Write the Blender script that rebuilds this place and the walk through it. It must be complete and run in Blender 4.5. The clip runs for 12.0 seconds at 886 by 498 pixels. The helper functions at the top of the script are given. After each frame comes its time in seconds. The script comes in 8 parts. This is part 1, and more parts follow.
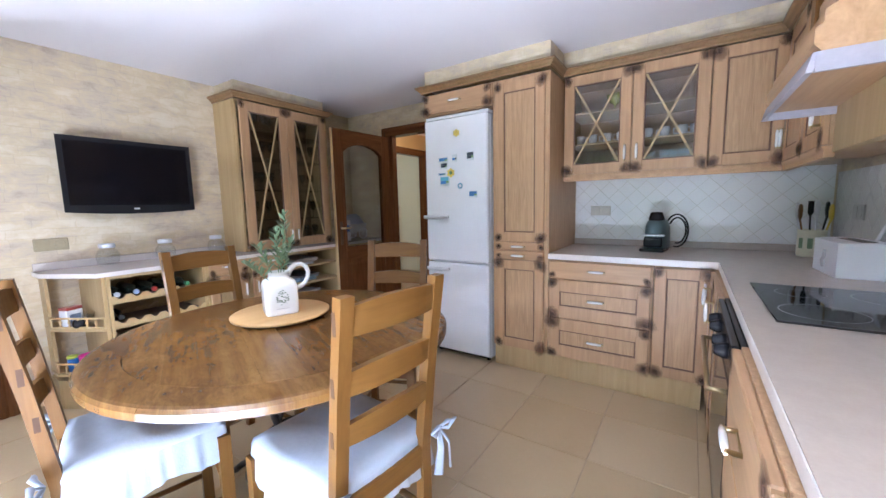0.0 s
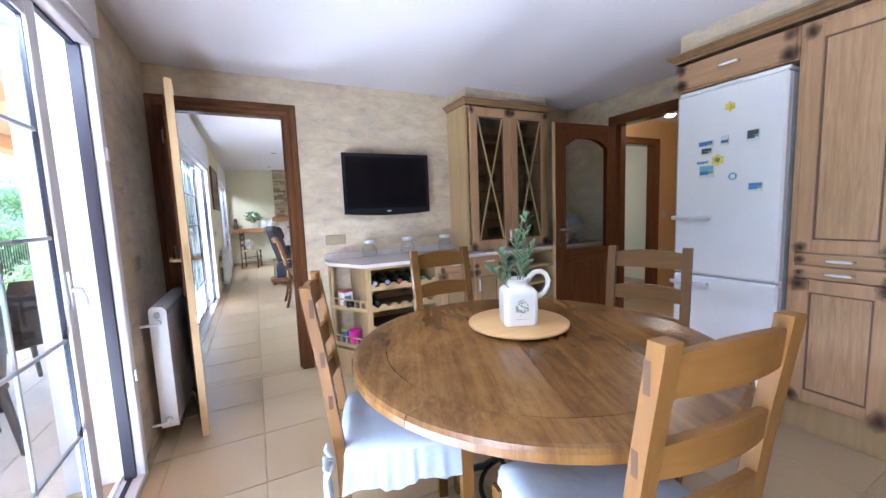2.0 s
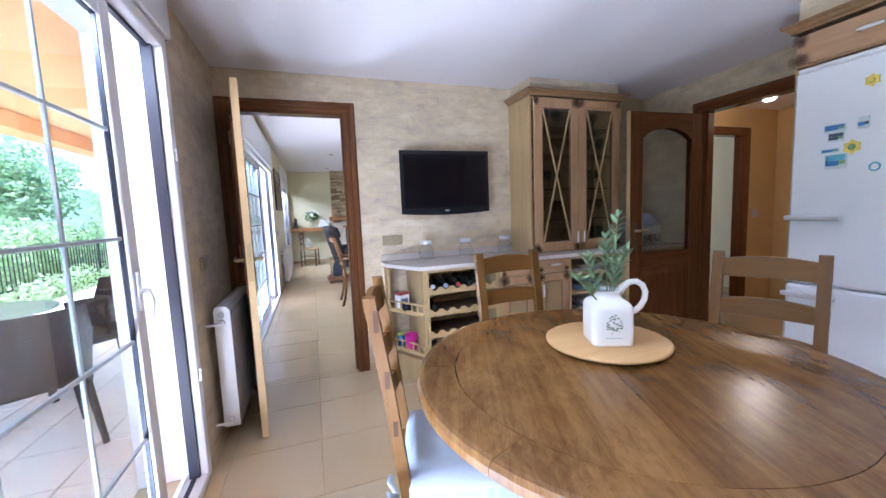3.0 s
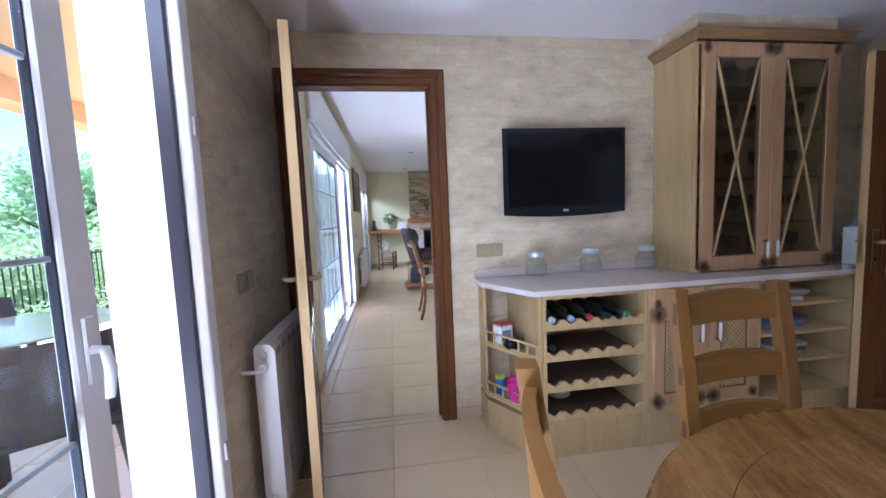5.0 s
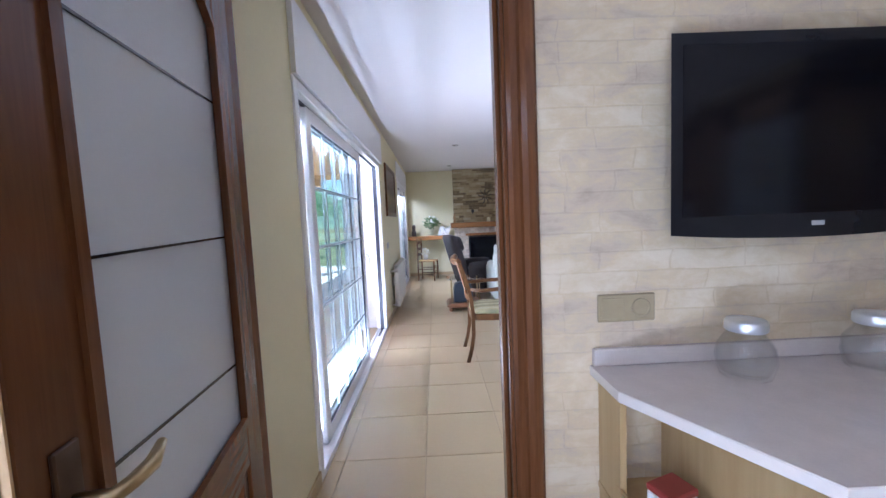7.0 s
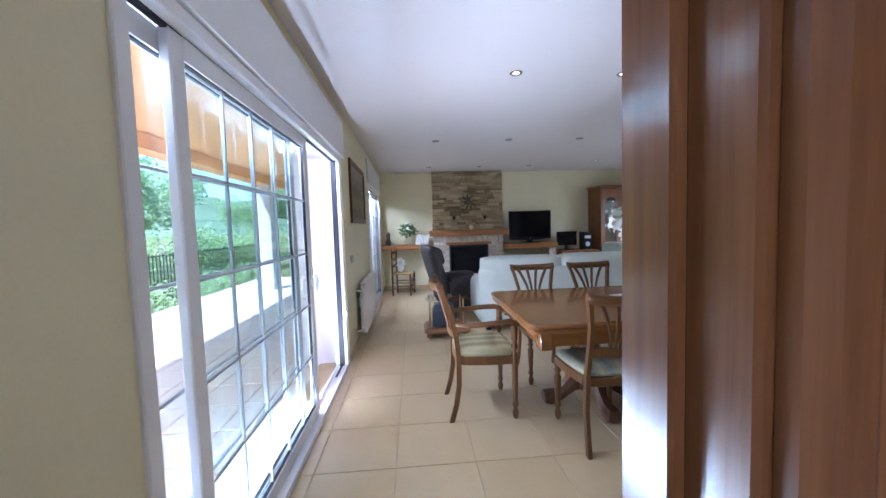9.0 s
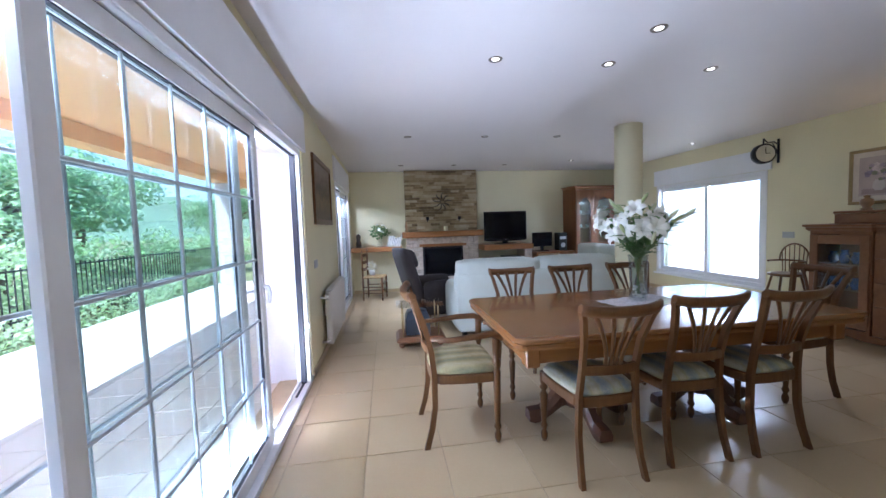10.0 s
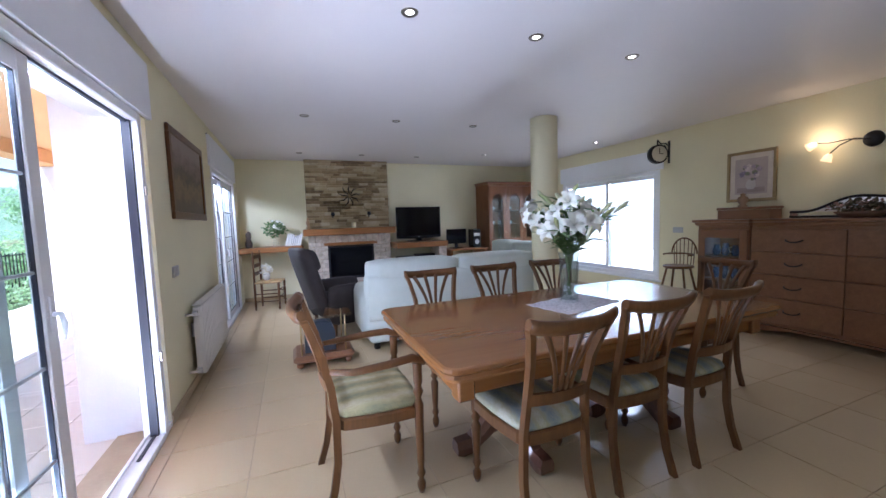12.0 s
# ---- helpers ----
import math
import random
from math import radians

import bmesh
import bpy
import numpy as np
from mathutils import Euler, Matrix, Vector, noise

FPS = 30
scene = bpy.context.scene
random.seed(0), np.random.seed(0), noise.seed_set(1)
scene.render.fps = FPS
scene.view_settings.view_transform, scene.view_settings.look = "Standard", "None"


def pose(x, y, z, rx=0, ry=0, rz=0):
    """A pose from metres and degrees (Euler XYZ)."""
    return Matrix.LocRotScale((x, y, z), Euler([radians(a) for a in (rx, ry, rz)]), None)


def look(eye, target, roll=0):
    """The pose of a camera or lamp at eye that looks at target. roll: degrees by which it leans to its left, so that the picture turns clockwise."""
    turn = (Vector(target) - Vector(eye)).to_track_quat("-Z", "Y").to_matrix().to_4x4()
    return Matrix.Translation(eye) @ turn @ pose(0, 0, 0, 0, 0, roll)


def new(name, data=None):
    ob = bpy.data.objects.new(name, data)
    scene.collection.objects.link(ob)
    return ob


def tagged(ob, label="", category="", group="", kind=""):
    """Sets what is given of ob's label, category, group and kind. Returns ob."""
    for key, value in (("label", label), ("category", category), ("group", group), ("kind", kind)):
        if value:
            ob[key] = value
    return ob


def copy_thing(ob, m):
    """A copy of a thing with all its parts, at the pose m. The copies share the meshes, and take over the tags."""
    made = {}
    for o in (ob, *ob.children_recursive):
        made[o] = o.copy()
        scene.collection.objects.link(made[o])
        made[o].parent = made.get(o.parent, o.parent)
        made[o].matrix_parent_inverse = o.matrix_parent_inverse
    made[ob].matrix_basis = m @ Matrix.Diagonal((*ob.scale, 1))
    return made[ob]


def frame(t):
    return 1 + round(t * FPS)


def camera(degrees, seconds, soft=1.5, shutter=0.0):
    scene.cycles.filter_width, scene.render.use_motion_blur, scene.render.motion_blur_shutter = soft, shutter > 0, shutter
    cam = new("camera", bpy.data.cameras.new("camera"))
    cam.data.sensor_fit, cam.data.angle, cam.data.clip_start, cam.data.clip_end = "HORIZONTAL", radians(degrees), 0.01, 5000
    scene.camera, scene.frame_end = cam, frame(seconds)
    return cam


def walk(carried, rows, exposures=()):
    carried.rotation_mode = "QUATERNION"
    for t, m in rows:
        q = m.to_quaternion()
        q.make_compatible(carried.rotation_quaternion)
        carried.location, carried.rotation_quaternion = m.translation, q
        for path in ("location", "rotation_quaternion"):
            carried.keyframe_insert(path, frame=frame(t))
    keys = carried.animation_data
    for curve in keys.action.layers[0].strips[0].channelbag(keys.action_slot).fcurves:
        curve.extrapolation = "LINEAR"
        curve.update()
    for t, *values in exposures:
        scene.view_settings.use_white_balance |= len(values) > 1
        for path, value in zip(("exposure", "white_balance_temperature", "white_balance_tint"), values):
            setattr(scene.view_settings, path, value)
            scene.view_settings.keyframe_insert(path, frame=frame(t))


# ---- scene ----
cam = camera(99.9, 12.0)
PATH = [
    (0, (0.103, 2.031, 1.257), (1.757, 3.131, 1.021), -1.3),
    (0.5, (0.11, 2.09, 1.255), (1.579, 3.429, 1.03), -1.6),
    (1, (0.11, 2.16, 1.261), (1.377, 3.691, 1.038), -1.9),
    (1.5, (0.114, 2.237, 1.269), (1.19, 3.909, 1.052), -2.1),
    (2, (0.11, 2.33, 1.27), (1.002, 4.108, 1.061), -2.2),
    (2.5, (0.098, 2.42, 1.272), (0.851, 4.262, 1.067), -2.3),
    (4.5, (0.133, 3.033, 1.27), (0.515, 4.988, 1.089), -2.4),
    (5, (0.118, 3.303, 1.273), (0.386, 5.277, 1.099), -2.4),
    (5.5, (0.119, 3.583, 1.296), (0.323, 5.565, 1.131), -2.3),
    (6, (0.144, 3.889, 1.32), (0.287, 5.877, 1.158), -2.4),
    (6.5, (0.145, 4.192, 1.315), (0.206, 6.185, 1.159), -2.4),
    (7, (0.171, 4.482, 1.328), (0.21, 6.476, 1.174), -2.5),
    (9, (0.21, 5.369, 1.354), (0.365, 7.36, 1.23), -1.8),
    (9.5, (0.243, 5.526, 1.355), (0.473, 7.509, 1.234), -1.9),
    (10, (0.238, 5.663, 1.358), (0.534, 7.637, 1.234), -1.9),
    (10.5, (0.241, 5.79, 1.358), (0.619, 7.751, 1.24), -1.9),
    (11, (0.248, 5.911, 1.351), (0.748, 7.842, 1.215), -2.0),
    (11.5, (0.299, 6.032, 1.343), (0.94, 7.92, 1.189), -2.0),
    (12, (0.35, 6.17, 1.336), (1.1, 8.017, 1.183), -1.9),
]
walk(cam, [(t, look(eye, target, roll)) for t, eye, target, roll in PATH],
     exposures=[(0, 3.1, 5480, 17), (1.5, 3.0, 5380, 17), (2.5, 2.88, 5300, 19), (4.5, 2.62, 5180, 18), (5.5, 2.5, 5130, 20), (7, 2.55, 5220, 20), (9, 2.38, 5250, 18), (10.5, 2.4, 5250, 19), (12, 2.38, 5250, 21)])

# ---- world and sun ----
world = bpy.data.worlds.new("world")
scene.world = world
world.use_nodes = True
wn = world.node_tree
sky = wn.nodes.new("ShaderNodeTexSky")
sky.sky_type = "NISHITA"
sky.sun_disc = False
sky.sun_elevation = radians(58)
sky.sun_rotation = radians(215)
bg = wn.nodes["Background"]
bg.inputs["Strength"].default_value = 0.085
wn.links.new(sky.outputs[0], bg.inputs["Color"])
sun_data = bpy.data.lights.new("sun", "SUN")
sun_data.energy, sun_data.angle, sun_data.color = 3.0, radians(0.5), (1.0, 0.95, 0.87)
sun = new("sun", sun_data)
SUN_AZ, SUN_EL = radians(215), radians(58)
SUN_DIR = Vector((math.sin(SUN_AZ) * math.cos(SUN_EL), math.cos(SUN_AZ) * math.cos(SUN_EL), math.sin(SUN_EL)))
sun.matrix_world = look(SUN_DIR * 30, (0, 0, 0))


def opening_lamp(x, y0, y1, z, to, watts):
    """An added area lamp along a window opening, standing in for daylight."""
    d = bpy.data.lights.new("window_sky", "AREA")
    d.shape, d.size, d.size_y, d.energy, d.color = "RECTANGLE", abs(y1 - y0), 0.16, watts, (0.86, 0.93, 1.0)
    o = new("window_sky", d)
    o.matrix_world = look((x, (y0 + y1) / 2, z), (x + to[0], (y0 + y1) / 2, z + to[1]))


opening_lamp(-0.69, 1.6, 4.15, 2.07, (1, 0.15), 25)
opening_lamp(-0.69, 6.5, 8.6, 2.02, (1, 0.12), 23)
opening_lamp(-0.69, 11.4, 12.3, 2.02, (1, 0.05), 40)
opening_lamp(5.62, 10.2, 12.2, 1.94, (-1, 0.05), 46)
# extra lamp strips at the sills, standing in for light bounced off the terrace
opening_lamp(-0.69, 1.6, 3.6, 0.05, (1, 0.30), 37)
opening_lamp(-0.69, 6.6, 8.3, 0.05, (1, 0.35), 29)


# ---- materials ----
class Nodes:
    """A small helper around one material's node tree."""

    def __init__(self, name, rough=0.5, metal=0.0, spec=None):
        self.mat = bpy.data.materials.new(name)
        self.mat.use_nodes = True
        self.t = self.mat.node_tree
        self.b = self.t.nodes["Principled BSDF"]
        self.b.inputs["Roughness"].default_value = rough
        self.b.inputs["Metallic"].default_value = metal
        if spec is not None:
            self.b.inputs["Specular IOR Level"].default_value = spec

    def add(self, kind, **values):
        n = self.t.nodes.new("ShaderNode" + kind)
        for k, v in values.items():
            n.inputs[k].default_value = v
        return n

    def link(self, a, b):
        self.t.links.new(a, b)

    def coords(self, scale=(1, 1, 1), out="Object", rot=(0, 0, 0)):
        c = self.t.nodes.new("ShaderNodeTexCoord")
        m = self.t.nodes.new("ShaderNodeMapping")
        m.inputs["Scale"].default_value = scale
        m.inputs["Rotation"].default_value = rot
        self.link(c.outputs[out], m.inputs["Vector"])
        return m.outputs[0]

    def noise(self, vec, scale, detail=4.0, rough=0.55, distort=0.0):
        n = self.add("TexNoise", Scale=scale, Detail=detail, Roughness=rough, Distortion=distort)
        self.link(vec, n.inputs["Vector"])
        return n.outputs["Fac"]

    def ramp(self, fac, stops):
        r = self.t.nodes.new("ShaderNodeValToRGB")
        el = r.color_ramp.elements
        while len(el) < len(stops):
            el.new(0.5)
        for e, (p, c) in zip(el, stops):
            e.position, e.color = p, (*c, 1) if len(c) == 3 else c
        self.link(fac, r.inputs["Fac"])
        return r.outputs["Color"]

    def mix(self, fac, a, b, kind="MIX"):
        m = self.t.nodes.new("ShaderNodeMix")
        m.data_type, m.blend_type = "RGBA", kind
        for v, i in ((fac, 0), (a, 6), (b, 7)):
            if hasattr(v, "links"):
                self.link(v, m.inputs[i])
            else:
                m.inputs[i].default_value = v if i == 0 else (*v, 1)
        return m.outputs[2]

    def math(self, op, a, b=0.0):
        m = self.t.nodes.new("ShaderNodeMath")
        m.operation = op
        for v, i in ((a, 0), (b, 1)):
            if hasattr(v, "links"):
                self.link(v, m.inputs[i])
            else:
                m.inputs[i].default_value = v
        return m.outputs[0]

    def color(self, v):
        if hasattr(v, "links"):
            self.link(v, self.b.inputs["Base Color"])
        else:
            self.b.inputs["Base Color"].default_value = (*v, 1)

    def bump(self, h, strength, dist=0.01):
        n = self.add("Bump", Strength=strength, Distance=dist)
        self.link(h, n.inputs["Height"])
        self.link(n.outputs[0], self.b.inputs["Normal"])

    def rough(self, v):
        self.link(v, self.b.inputs["Roughness"])


def plain(name, c, rough=0.5, metal=0.0, vary=0.12, scale=6.0, bump=0.0, grain=60.0):
    """Colour with broad and fine mottling."""
    n = Nodes(name, rough, metal)
    v = n.coords()
    broad, fine = n.noise(v, scale, 3), n.noise(v, grain, 2)
    f = n.math("ADD", n.math("MULTIPLY", broad, 0.7), n.math("MULTIPLY", fine, 0.3))
    lo = tuple(x * (1 - vary) for x in c)
    hi = tuple(min(1, x * (1 + vary)) for x in c)
    n.color(n.ramp(f, [(0.3, lo), (0.7, hi)]))
    if bump:
        n.bump(fine, bump, 0.003)
    return n.mat


def wood(name, dark, light, along="Z", rough=0.4, grain=7.0, coat=0.0, burnt=0.0):
    """Timber with stretched grain; burnt: antiqued dark patches where rails meet stiles."""
    n = Nodes(name, rough)
    k = {"X": (0.06, 1, 1), "Y": (1, 0.06, 1), "Z": (1, 1, 0.06)}[along]
    v = n.coords(tuple(a * grain for a in k))
    rnd = n.t.nodes.new("ShaderNodeObjectInfo")
    off = n.t.nodes.new("ShaderNodeVectorMath")
    off.operation = "ADD"
    n.link(v, off.inputs[0])
    sc = n.math("MULTIPLY", rnd.outputs["Random"], 30.0)
    n.link(sc, off.inputs[1])
    g = n.noise(off.outputs[0], 3.0, 6, 0.6, 1.2)
    fine = n.noise(off.outputs[0], 14.0, 3)
    f = n.math("ADD", n.math("MULTIPLY", g, 0.75), n.math("MULTIPLY", fine, 0.25))
    c = n.ramp(f, [(0.28, dark), (0.72, light)])
    if burnt:
        gen = n.t.nodes.new("ShaderNodeTexCoord")
        sep = n.t.nodes.new("ShaderNodeSeparateXYZ")
        n.link(gen.outputs["Generated"], sep.inputs[0])
        ax = n.math("ABSOLUTE", n.math("SUBTRACT", sep.outputs[0], 0.5))
        az = n.math("ABSOLUTE", n.math("SUBTRACT", sep.outputs[2], 0.5))
        s = n.math("ADD", n.math("MULTIPLY", ax, 1.0), az)
        w = n.noise(n.coords((9, 9, 9)), 3.0, 3)
        s = n.math("ADD", s, n.math("MULTIPLY", n.math("SUBTRACT", w, 0.5), 0.12))
        m = n.ramp(s, [(0.86, (0, 0, 0)), (0.985, (1, 1, 1))])
        c = n.mix(n.math("MULTIPLY", m, burnt), c, (0.07, 0.03, 0.02))
    n.color(c)
    n.bump(fine, 0.12, 0.002)
    if coat:
        n.b.inputs["Coat Weight"].default_value = coat
        n.b.inputs["Coat Roughness"].default_value = 0.08
    return n.mat


def glass(name, tint=(1, 1, 1), rough=0.0):
    n = Nodes(name, rough)
    n.color(tint)
    n.b.inputs["Transmission Weight"].default_value = 1.0
    n.b.inputs["IOR"].default_value = 1.45
    return n.mat


def pane_glass(name, tint=(1, 1, 1), gloss=0.08):
    """Thin clear sheet: straight through with a weak mirror."""
    n = Nodes(name)
    t = n.t
    out = t.nodes["Material Output"]
    tr, gl, mx = t.nodes.new("ShaderNodeBsdfTransparent"), t.nodes.new("ShaderNodeBsdfGlossy"), t.nodes.new("ShaderNodeMixShader")
    tr.inputs[0].default_value = (*tint, 1)
    gl.inputs["Roughness"].default_value = 0.02
    lw = t.nodes.new("ShaderNodeLayerWeight")
    f = n.math("ADD", n.math("MULTIPLY", n.math("POWER", lw.outputs["Facing"], 4.0), 0.5), gloss * 0.5)
    t.links.new(f, mx.inputs[0])
    t.links.new(tr.outputs[0], mx.inputs[1])
    t.links.new(gl.outputs[0], mx.inputs[2])
    t.links.new(mx.outputs[0], out.inputs[0])
    return n.mat


def lamp_glow(name, c, strength):
    n = Nodes(name)
    n.color(c)
    n.b.inputs["Emission Color"].default_value = (*c, 1)
    n.b.inputs["Emission Strength"].default_value = strength
    return n.mat


def stone_plaster(name, tones, row=0.058, width=0.21):
    """Painted plaster pressed to look like worn courses of thin stone."""
    n = Nodes(name, 0.72)
    v = n.coords()
    sp = n.t.nodes.new("ShaderNodeSeparateXYZ")
    n.link(v, sp.inputs[0])
    along = n.math("ADD", sp.outputs[0], sp.outputs[1])
    wob = n.math("MULTIPLY", n.math("SUBTRACT", n.noise(v, 5.0, 3), 0.5), 0.016)
    cb = n.t.nodes.new("ShaderNodeCombineXYZ")
    n.link(n.math("ADD", along, n.math("MULTIPLY", n.noise(v, 7.0, 2), 0.06)), cb.inputs[0])
    n.link(n.math("ADD", sp.outputs[2], wob), cb.inputs[1])
    br = n.add("TexBrick", Scale=1.0)
    br.inputs["Color1"].default_value = (0.15, 0.15, 0.15, 1)
    br.inputs["Color2"].default_value = (0.95, 0.95, 0.95, 1)
    br.inputs["Mortar"].default_value = (0.2, 0.2, 0.2, 1)
    br.inputs["Mortar Size"].default_value = 0.0035
    br.inputs["Mortar Smooth"].default_value = 0.6
    br.inputs["Brick Width"].default_value = width
    br.inputs["Row Height"].default_value = row
    br.offset_frequency, br.squash_frequency, br.squash = 2, 3, 0.7
    n.link(cb.outputs[0], br.inputs["Vector"])
    patch = n.noise(n.coords((1, 1, 2.0)), 7.0, 5, 0.62, 0.4)
    cloud = n.noise(n.coords((1, 1, 1.6)), 1.6, 3, 0.5)
    grit = n.noise(v, 48, 3, 0.6)
    f = n.math("ADD", n.math("MULTIPLY", patch, 0.62), n.math("MULTIPLY", br.outputs["Color"], 0.08))
    f = n.math("ADD", f, n.math("ADD", n.math("MULTIPLY", cloud, 0.24), n.math("MULTIPLY", grit, 0.10)))
    c = n.ramp(f, [(0.36, tones[0]), (0.47, tones[1]), (0.54, tones[2]), (0.66, tones[3])])
    joint = n.math("MULTIPLY", br.outputs["Fac"], n.ramp(n.noise(v, 9.0, 3), [(0.45, (0, 0, 0)), (0.76, (0.15, 0.15, 0.15))]))
    n.color(n.mix(joint, c, tuple(x * 0.55 for x in tones[0])))
    h = n.math("ADD", n.math("MULTIPLY", patch, 0.7), n.math("MULTIPLY", grit, 0.35))
    n.bump(n.math("SUBTRACT", h, n.math("MULTIPLY", br.outputs["Fac"], 0.3)), 0.28, 0.008)
    return n.mat


def tile_mat(name, lo, hi, rough, scale=2.5):
    """Glazed tile: soft clouding of its own on each tile, fine speckle, slight change from tile to tile."""
    n = Nodes(name, rough)
    rnd = n.t.nodes.new("ShaderNodeObjectInfo")
    off = n.t.nodes.new("ShaderNodeVectorMath")
    n.link(n.coords(), off.inputs[0])
    n.link(n.math("MULTIPLY", rnd.outputs["Random"], 60.0), off.inputs[1])
    v = off.outputs[0]
    a, b = n.noise(v, scale, 1, 0.4), n.noise(v, 60, 2)
    f = n.math("ADD", n.math("MULTIPLY", a, 0.30), n.math("MULTIPLY", b, 0.15))
    f = n.math("ADD", f, n.math("MULTIPLY", rnd.outputs["Random"], 0.22))
    n.color(n.ramp(f, [(0.15, lo), (0.60, hi)]))
    return n.mat


M_KWALL = stone_plaster("kitchen_plaster", ((0.41, 0.325, 0.24), (0.52, 0.43, 0.32), (0.575, 0.47, 0.31), (0.65, 0.565, 0.425)))
M_LWALL = plain("cream_paint", (0.75, 0.69, 0.47), 0.7, vary=0.04, scale=1.5, bump=0.08)
M_CEIL = plain("ceiling_paint", (0.73, 0.69, 0.69), 0.55, vary=0.02, scale=1.0)
M_EXT = plain("white_render", (0.62, 0.60, 0.61), 0.8, vary=0.04, scale=3, bump=0.2)
M_PORCH = plain("orange_render", (0.80, 0.43, 0.19), 0.8, vary=0.05, scale=2, bump=0.2)
# the warm lamplight on the hall plaster is put into this ochre
M_HALL = plain("lamplit_hall_plaster", (0.55, 0.36, 0.15), 0.7, vary=0.06, scale=2)
M_TILE = tile_mat("beige_floor_tile", (0.46, 0.34, 0.19), (0.55, 0.43, 0.265), 0.28)
M_GROUT = plain("tile_grout", (0.41, 0.315, 0.20), 0.9)
M_TERRA = tile_mat("terrace_tile", (0.66, 0.58, 0.50), (0.76, 0.69, 0.62), 0.6)
M_OAK = wood("kitchen_oak", (0.36, 0.207, 0.10), (0.54, 0.338, 0.178), "Z", 0.42)
M_OAKX = wood("kitchen_oak_rail", (0.36, 0.207, 0.10), (0.54, 0.338, 0.178), "X", 0.42)
M_OAKP = wood("kitchen_oak_panel", (0.32, 0.182, 0.086), (0.56, 0.362, 0.192), "Z", 0.42, grain=18)
M_OAKPALE = wood("pale_oak_carcass", (0.41, 0.28, 0.12), (0.54, 0.39, 0.20), "Z", 0.5, grain=5)
M_GROOVE = plain("antique_brown", (0.16, 0.085, 0.052), 0.6)
M_CORN = wood("cornice_oak", (0.19, 0.105, 0.043), (0.31, 0.185, 0.08), "X", 0.4)
M_DOORWOOD = wood("stained_door_wood", (0.085, 0.032, 0.012), (0.175, 0.072, 0.027), "Z", 0.2, grain=9)
M_DOORWOODX = wood("stained_door_wood_across", (0.085, 0.032, 0.012), (0.175, 0.072, 0.027), "X", 0.2, grain=9)
for m_ in (M_DOORWOOD, M_DOORWOODX):
    m_.node_tree.nodes["Principled BSDF"].inputs["Specular IOR Level"].default_value = 0.22
M_DOOREDGE = wood("raw_door_edge", (0.52, 0.34, 0.15), (0.64, 0.45, 0.23), "Z", 0.5)
M_PINE = wood("honey_pine", (0.118, 0.050, 0.0095), (0.190, 0.090, 0.020), "Z", 0.45)
M_PINEX = wood("honey_pine_slat", (0.120, 0.051, 0.009), (0.195, 0.092, 0.020), "X", 0.45)
for m_ in (M_PINE, M_PINEX):
    m_.node_tree.nodes["Principled BSDF"].inputs["Specular IOR Level"].default_value = 0.3
M_BOARD = wood("turned_beech", (0.52, 0.30, 0.11), (0.64, 0.41, 0.18), "X", 0.4)
M_TABLE = wood("dining_cherry", (0.195, 0.078, 0.020), (0.250, 0.102, 0.029), "X", 0.22, grain=4, coat=0.3)
M_CHAIR = wood("walnut_chair", (0.085, 0.036, 0.012), (0.155, 0.070, 0.024), "Z", 0.35, coat=0.08)
M_CHAIR.node_tree.nodes["Principled BSDF"].inputs["Specular IOR Level"].default_value = 0.3
M_SIDE = wood("sideboard_cherry", (0.17, 0.07, 0.03), (0.25, 0.115, 0.05), "Y", 0.35, grain=5)
M_MANTEL = wood("mantel_timber", (0.22, 0.085, 0.022), (0.34, 0.15, 0.045), "X", 0.45)
M_CUPBOARD = wood("cupboard_cherry", (0.15, 0.055, 0.02), (0.25, 0.10, 0.038), "Z", 0.35)
M_VASE = pane_glass("vase_glass", (0.88, 0.92, 0.92), 0.22)
M_COUNTER = plain("beige_worktop", (0.45, 0.38, 0.325), 0.22, vary=0.05, scale=20, grain=160)
# worktop stone copied lighter to offset the dimmer light at the bar
M_BARTOP = plain("worktop_lightened", (0.57, 0.51, 0.47), 0.2, vary=0.05, scale=20, grain=160)
M_WHITE = plain("white_lacquer", (0.80, 0.80, 0.83), 0.35, vary=0.02)
M_ENAMEL = plain("fridge_enamel", (0.80, 0.81, 0.84), 0.13, vary=0.02)
M_PVC = plain("white_aluminium", (0.80, 0.80, 0.83), 0.3, vary=0.02)
# grey-blue puts the shade on the bars' room side into their colour
M_BARGREY = plain("glazing_bar_shaded", (0.42, 0.47, 0.50), 0.4, vary=0.03)
M_GASKET = plain("black_gasket", (0.015, 0.015, 0.03), 0.5)
M_BLACK = plain("black_plastic", (0.012, 0.012, 0.014), 0.25)
M_SCREEN = plain("dark_screen", (0.004, 0.004, 0.006), 0.10)
for m_ in (M_SCREEN, M_BLACK):
    m_.node_tree.nodes["Principled BSDF"].inputs["Specular IOR Level"].default_value = 0.28
M_BRASS = plain("old_brass", (0.50, 0.39, 0.21), 0.35, 1.0)
M_STEEL = plain("brushed_steel", (0.62, 0.62, 0.64), 0.3, 1.0)
M_IRON = plain("wrought_iron", (0.03, 0.03, 0.035), 0.45, 0.7)
M_PORC = plain("white_porcelain", (0.80, 0.79, 0.76), 0.2, vary=0.03)
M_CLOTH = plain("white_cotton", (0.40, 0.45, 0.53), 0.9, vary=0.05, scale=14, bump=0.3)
M_RUSH = wood("woven_rush", (0.32, 0.20, 0.08), (0.48, 0.33, 0.15), "X", 0.8, grain=30)
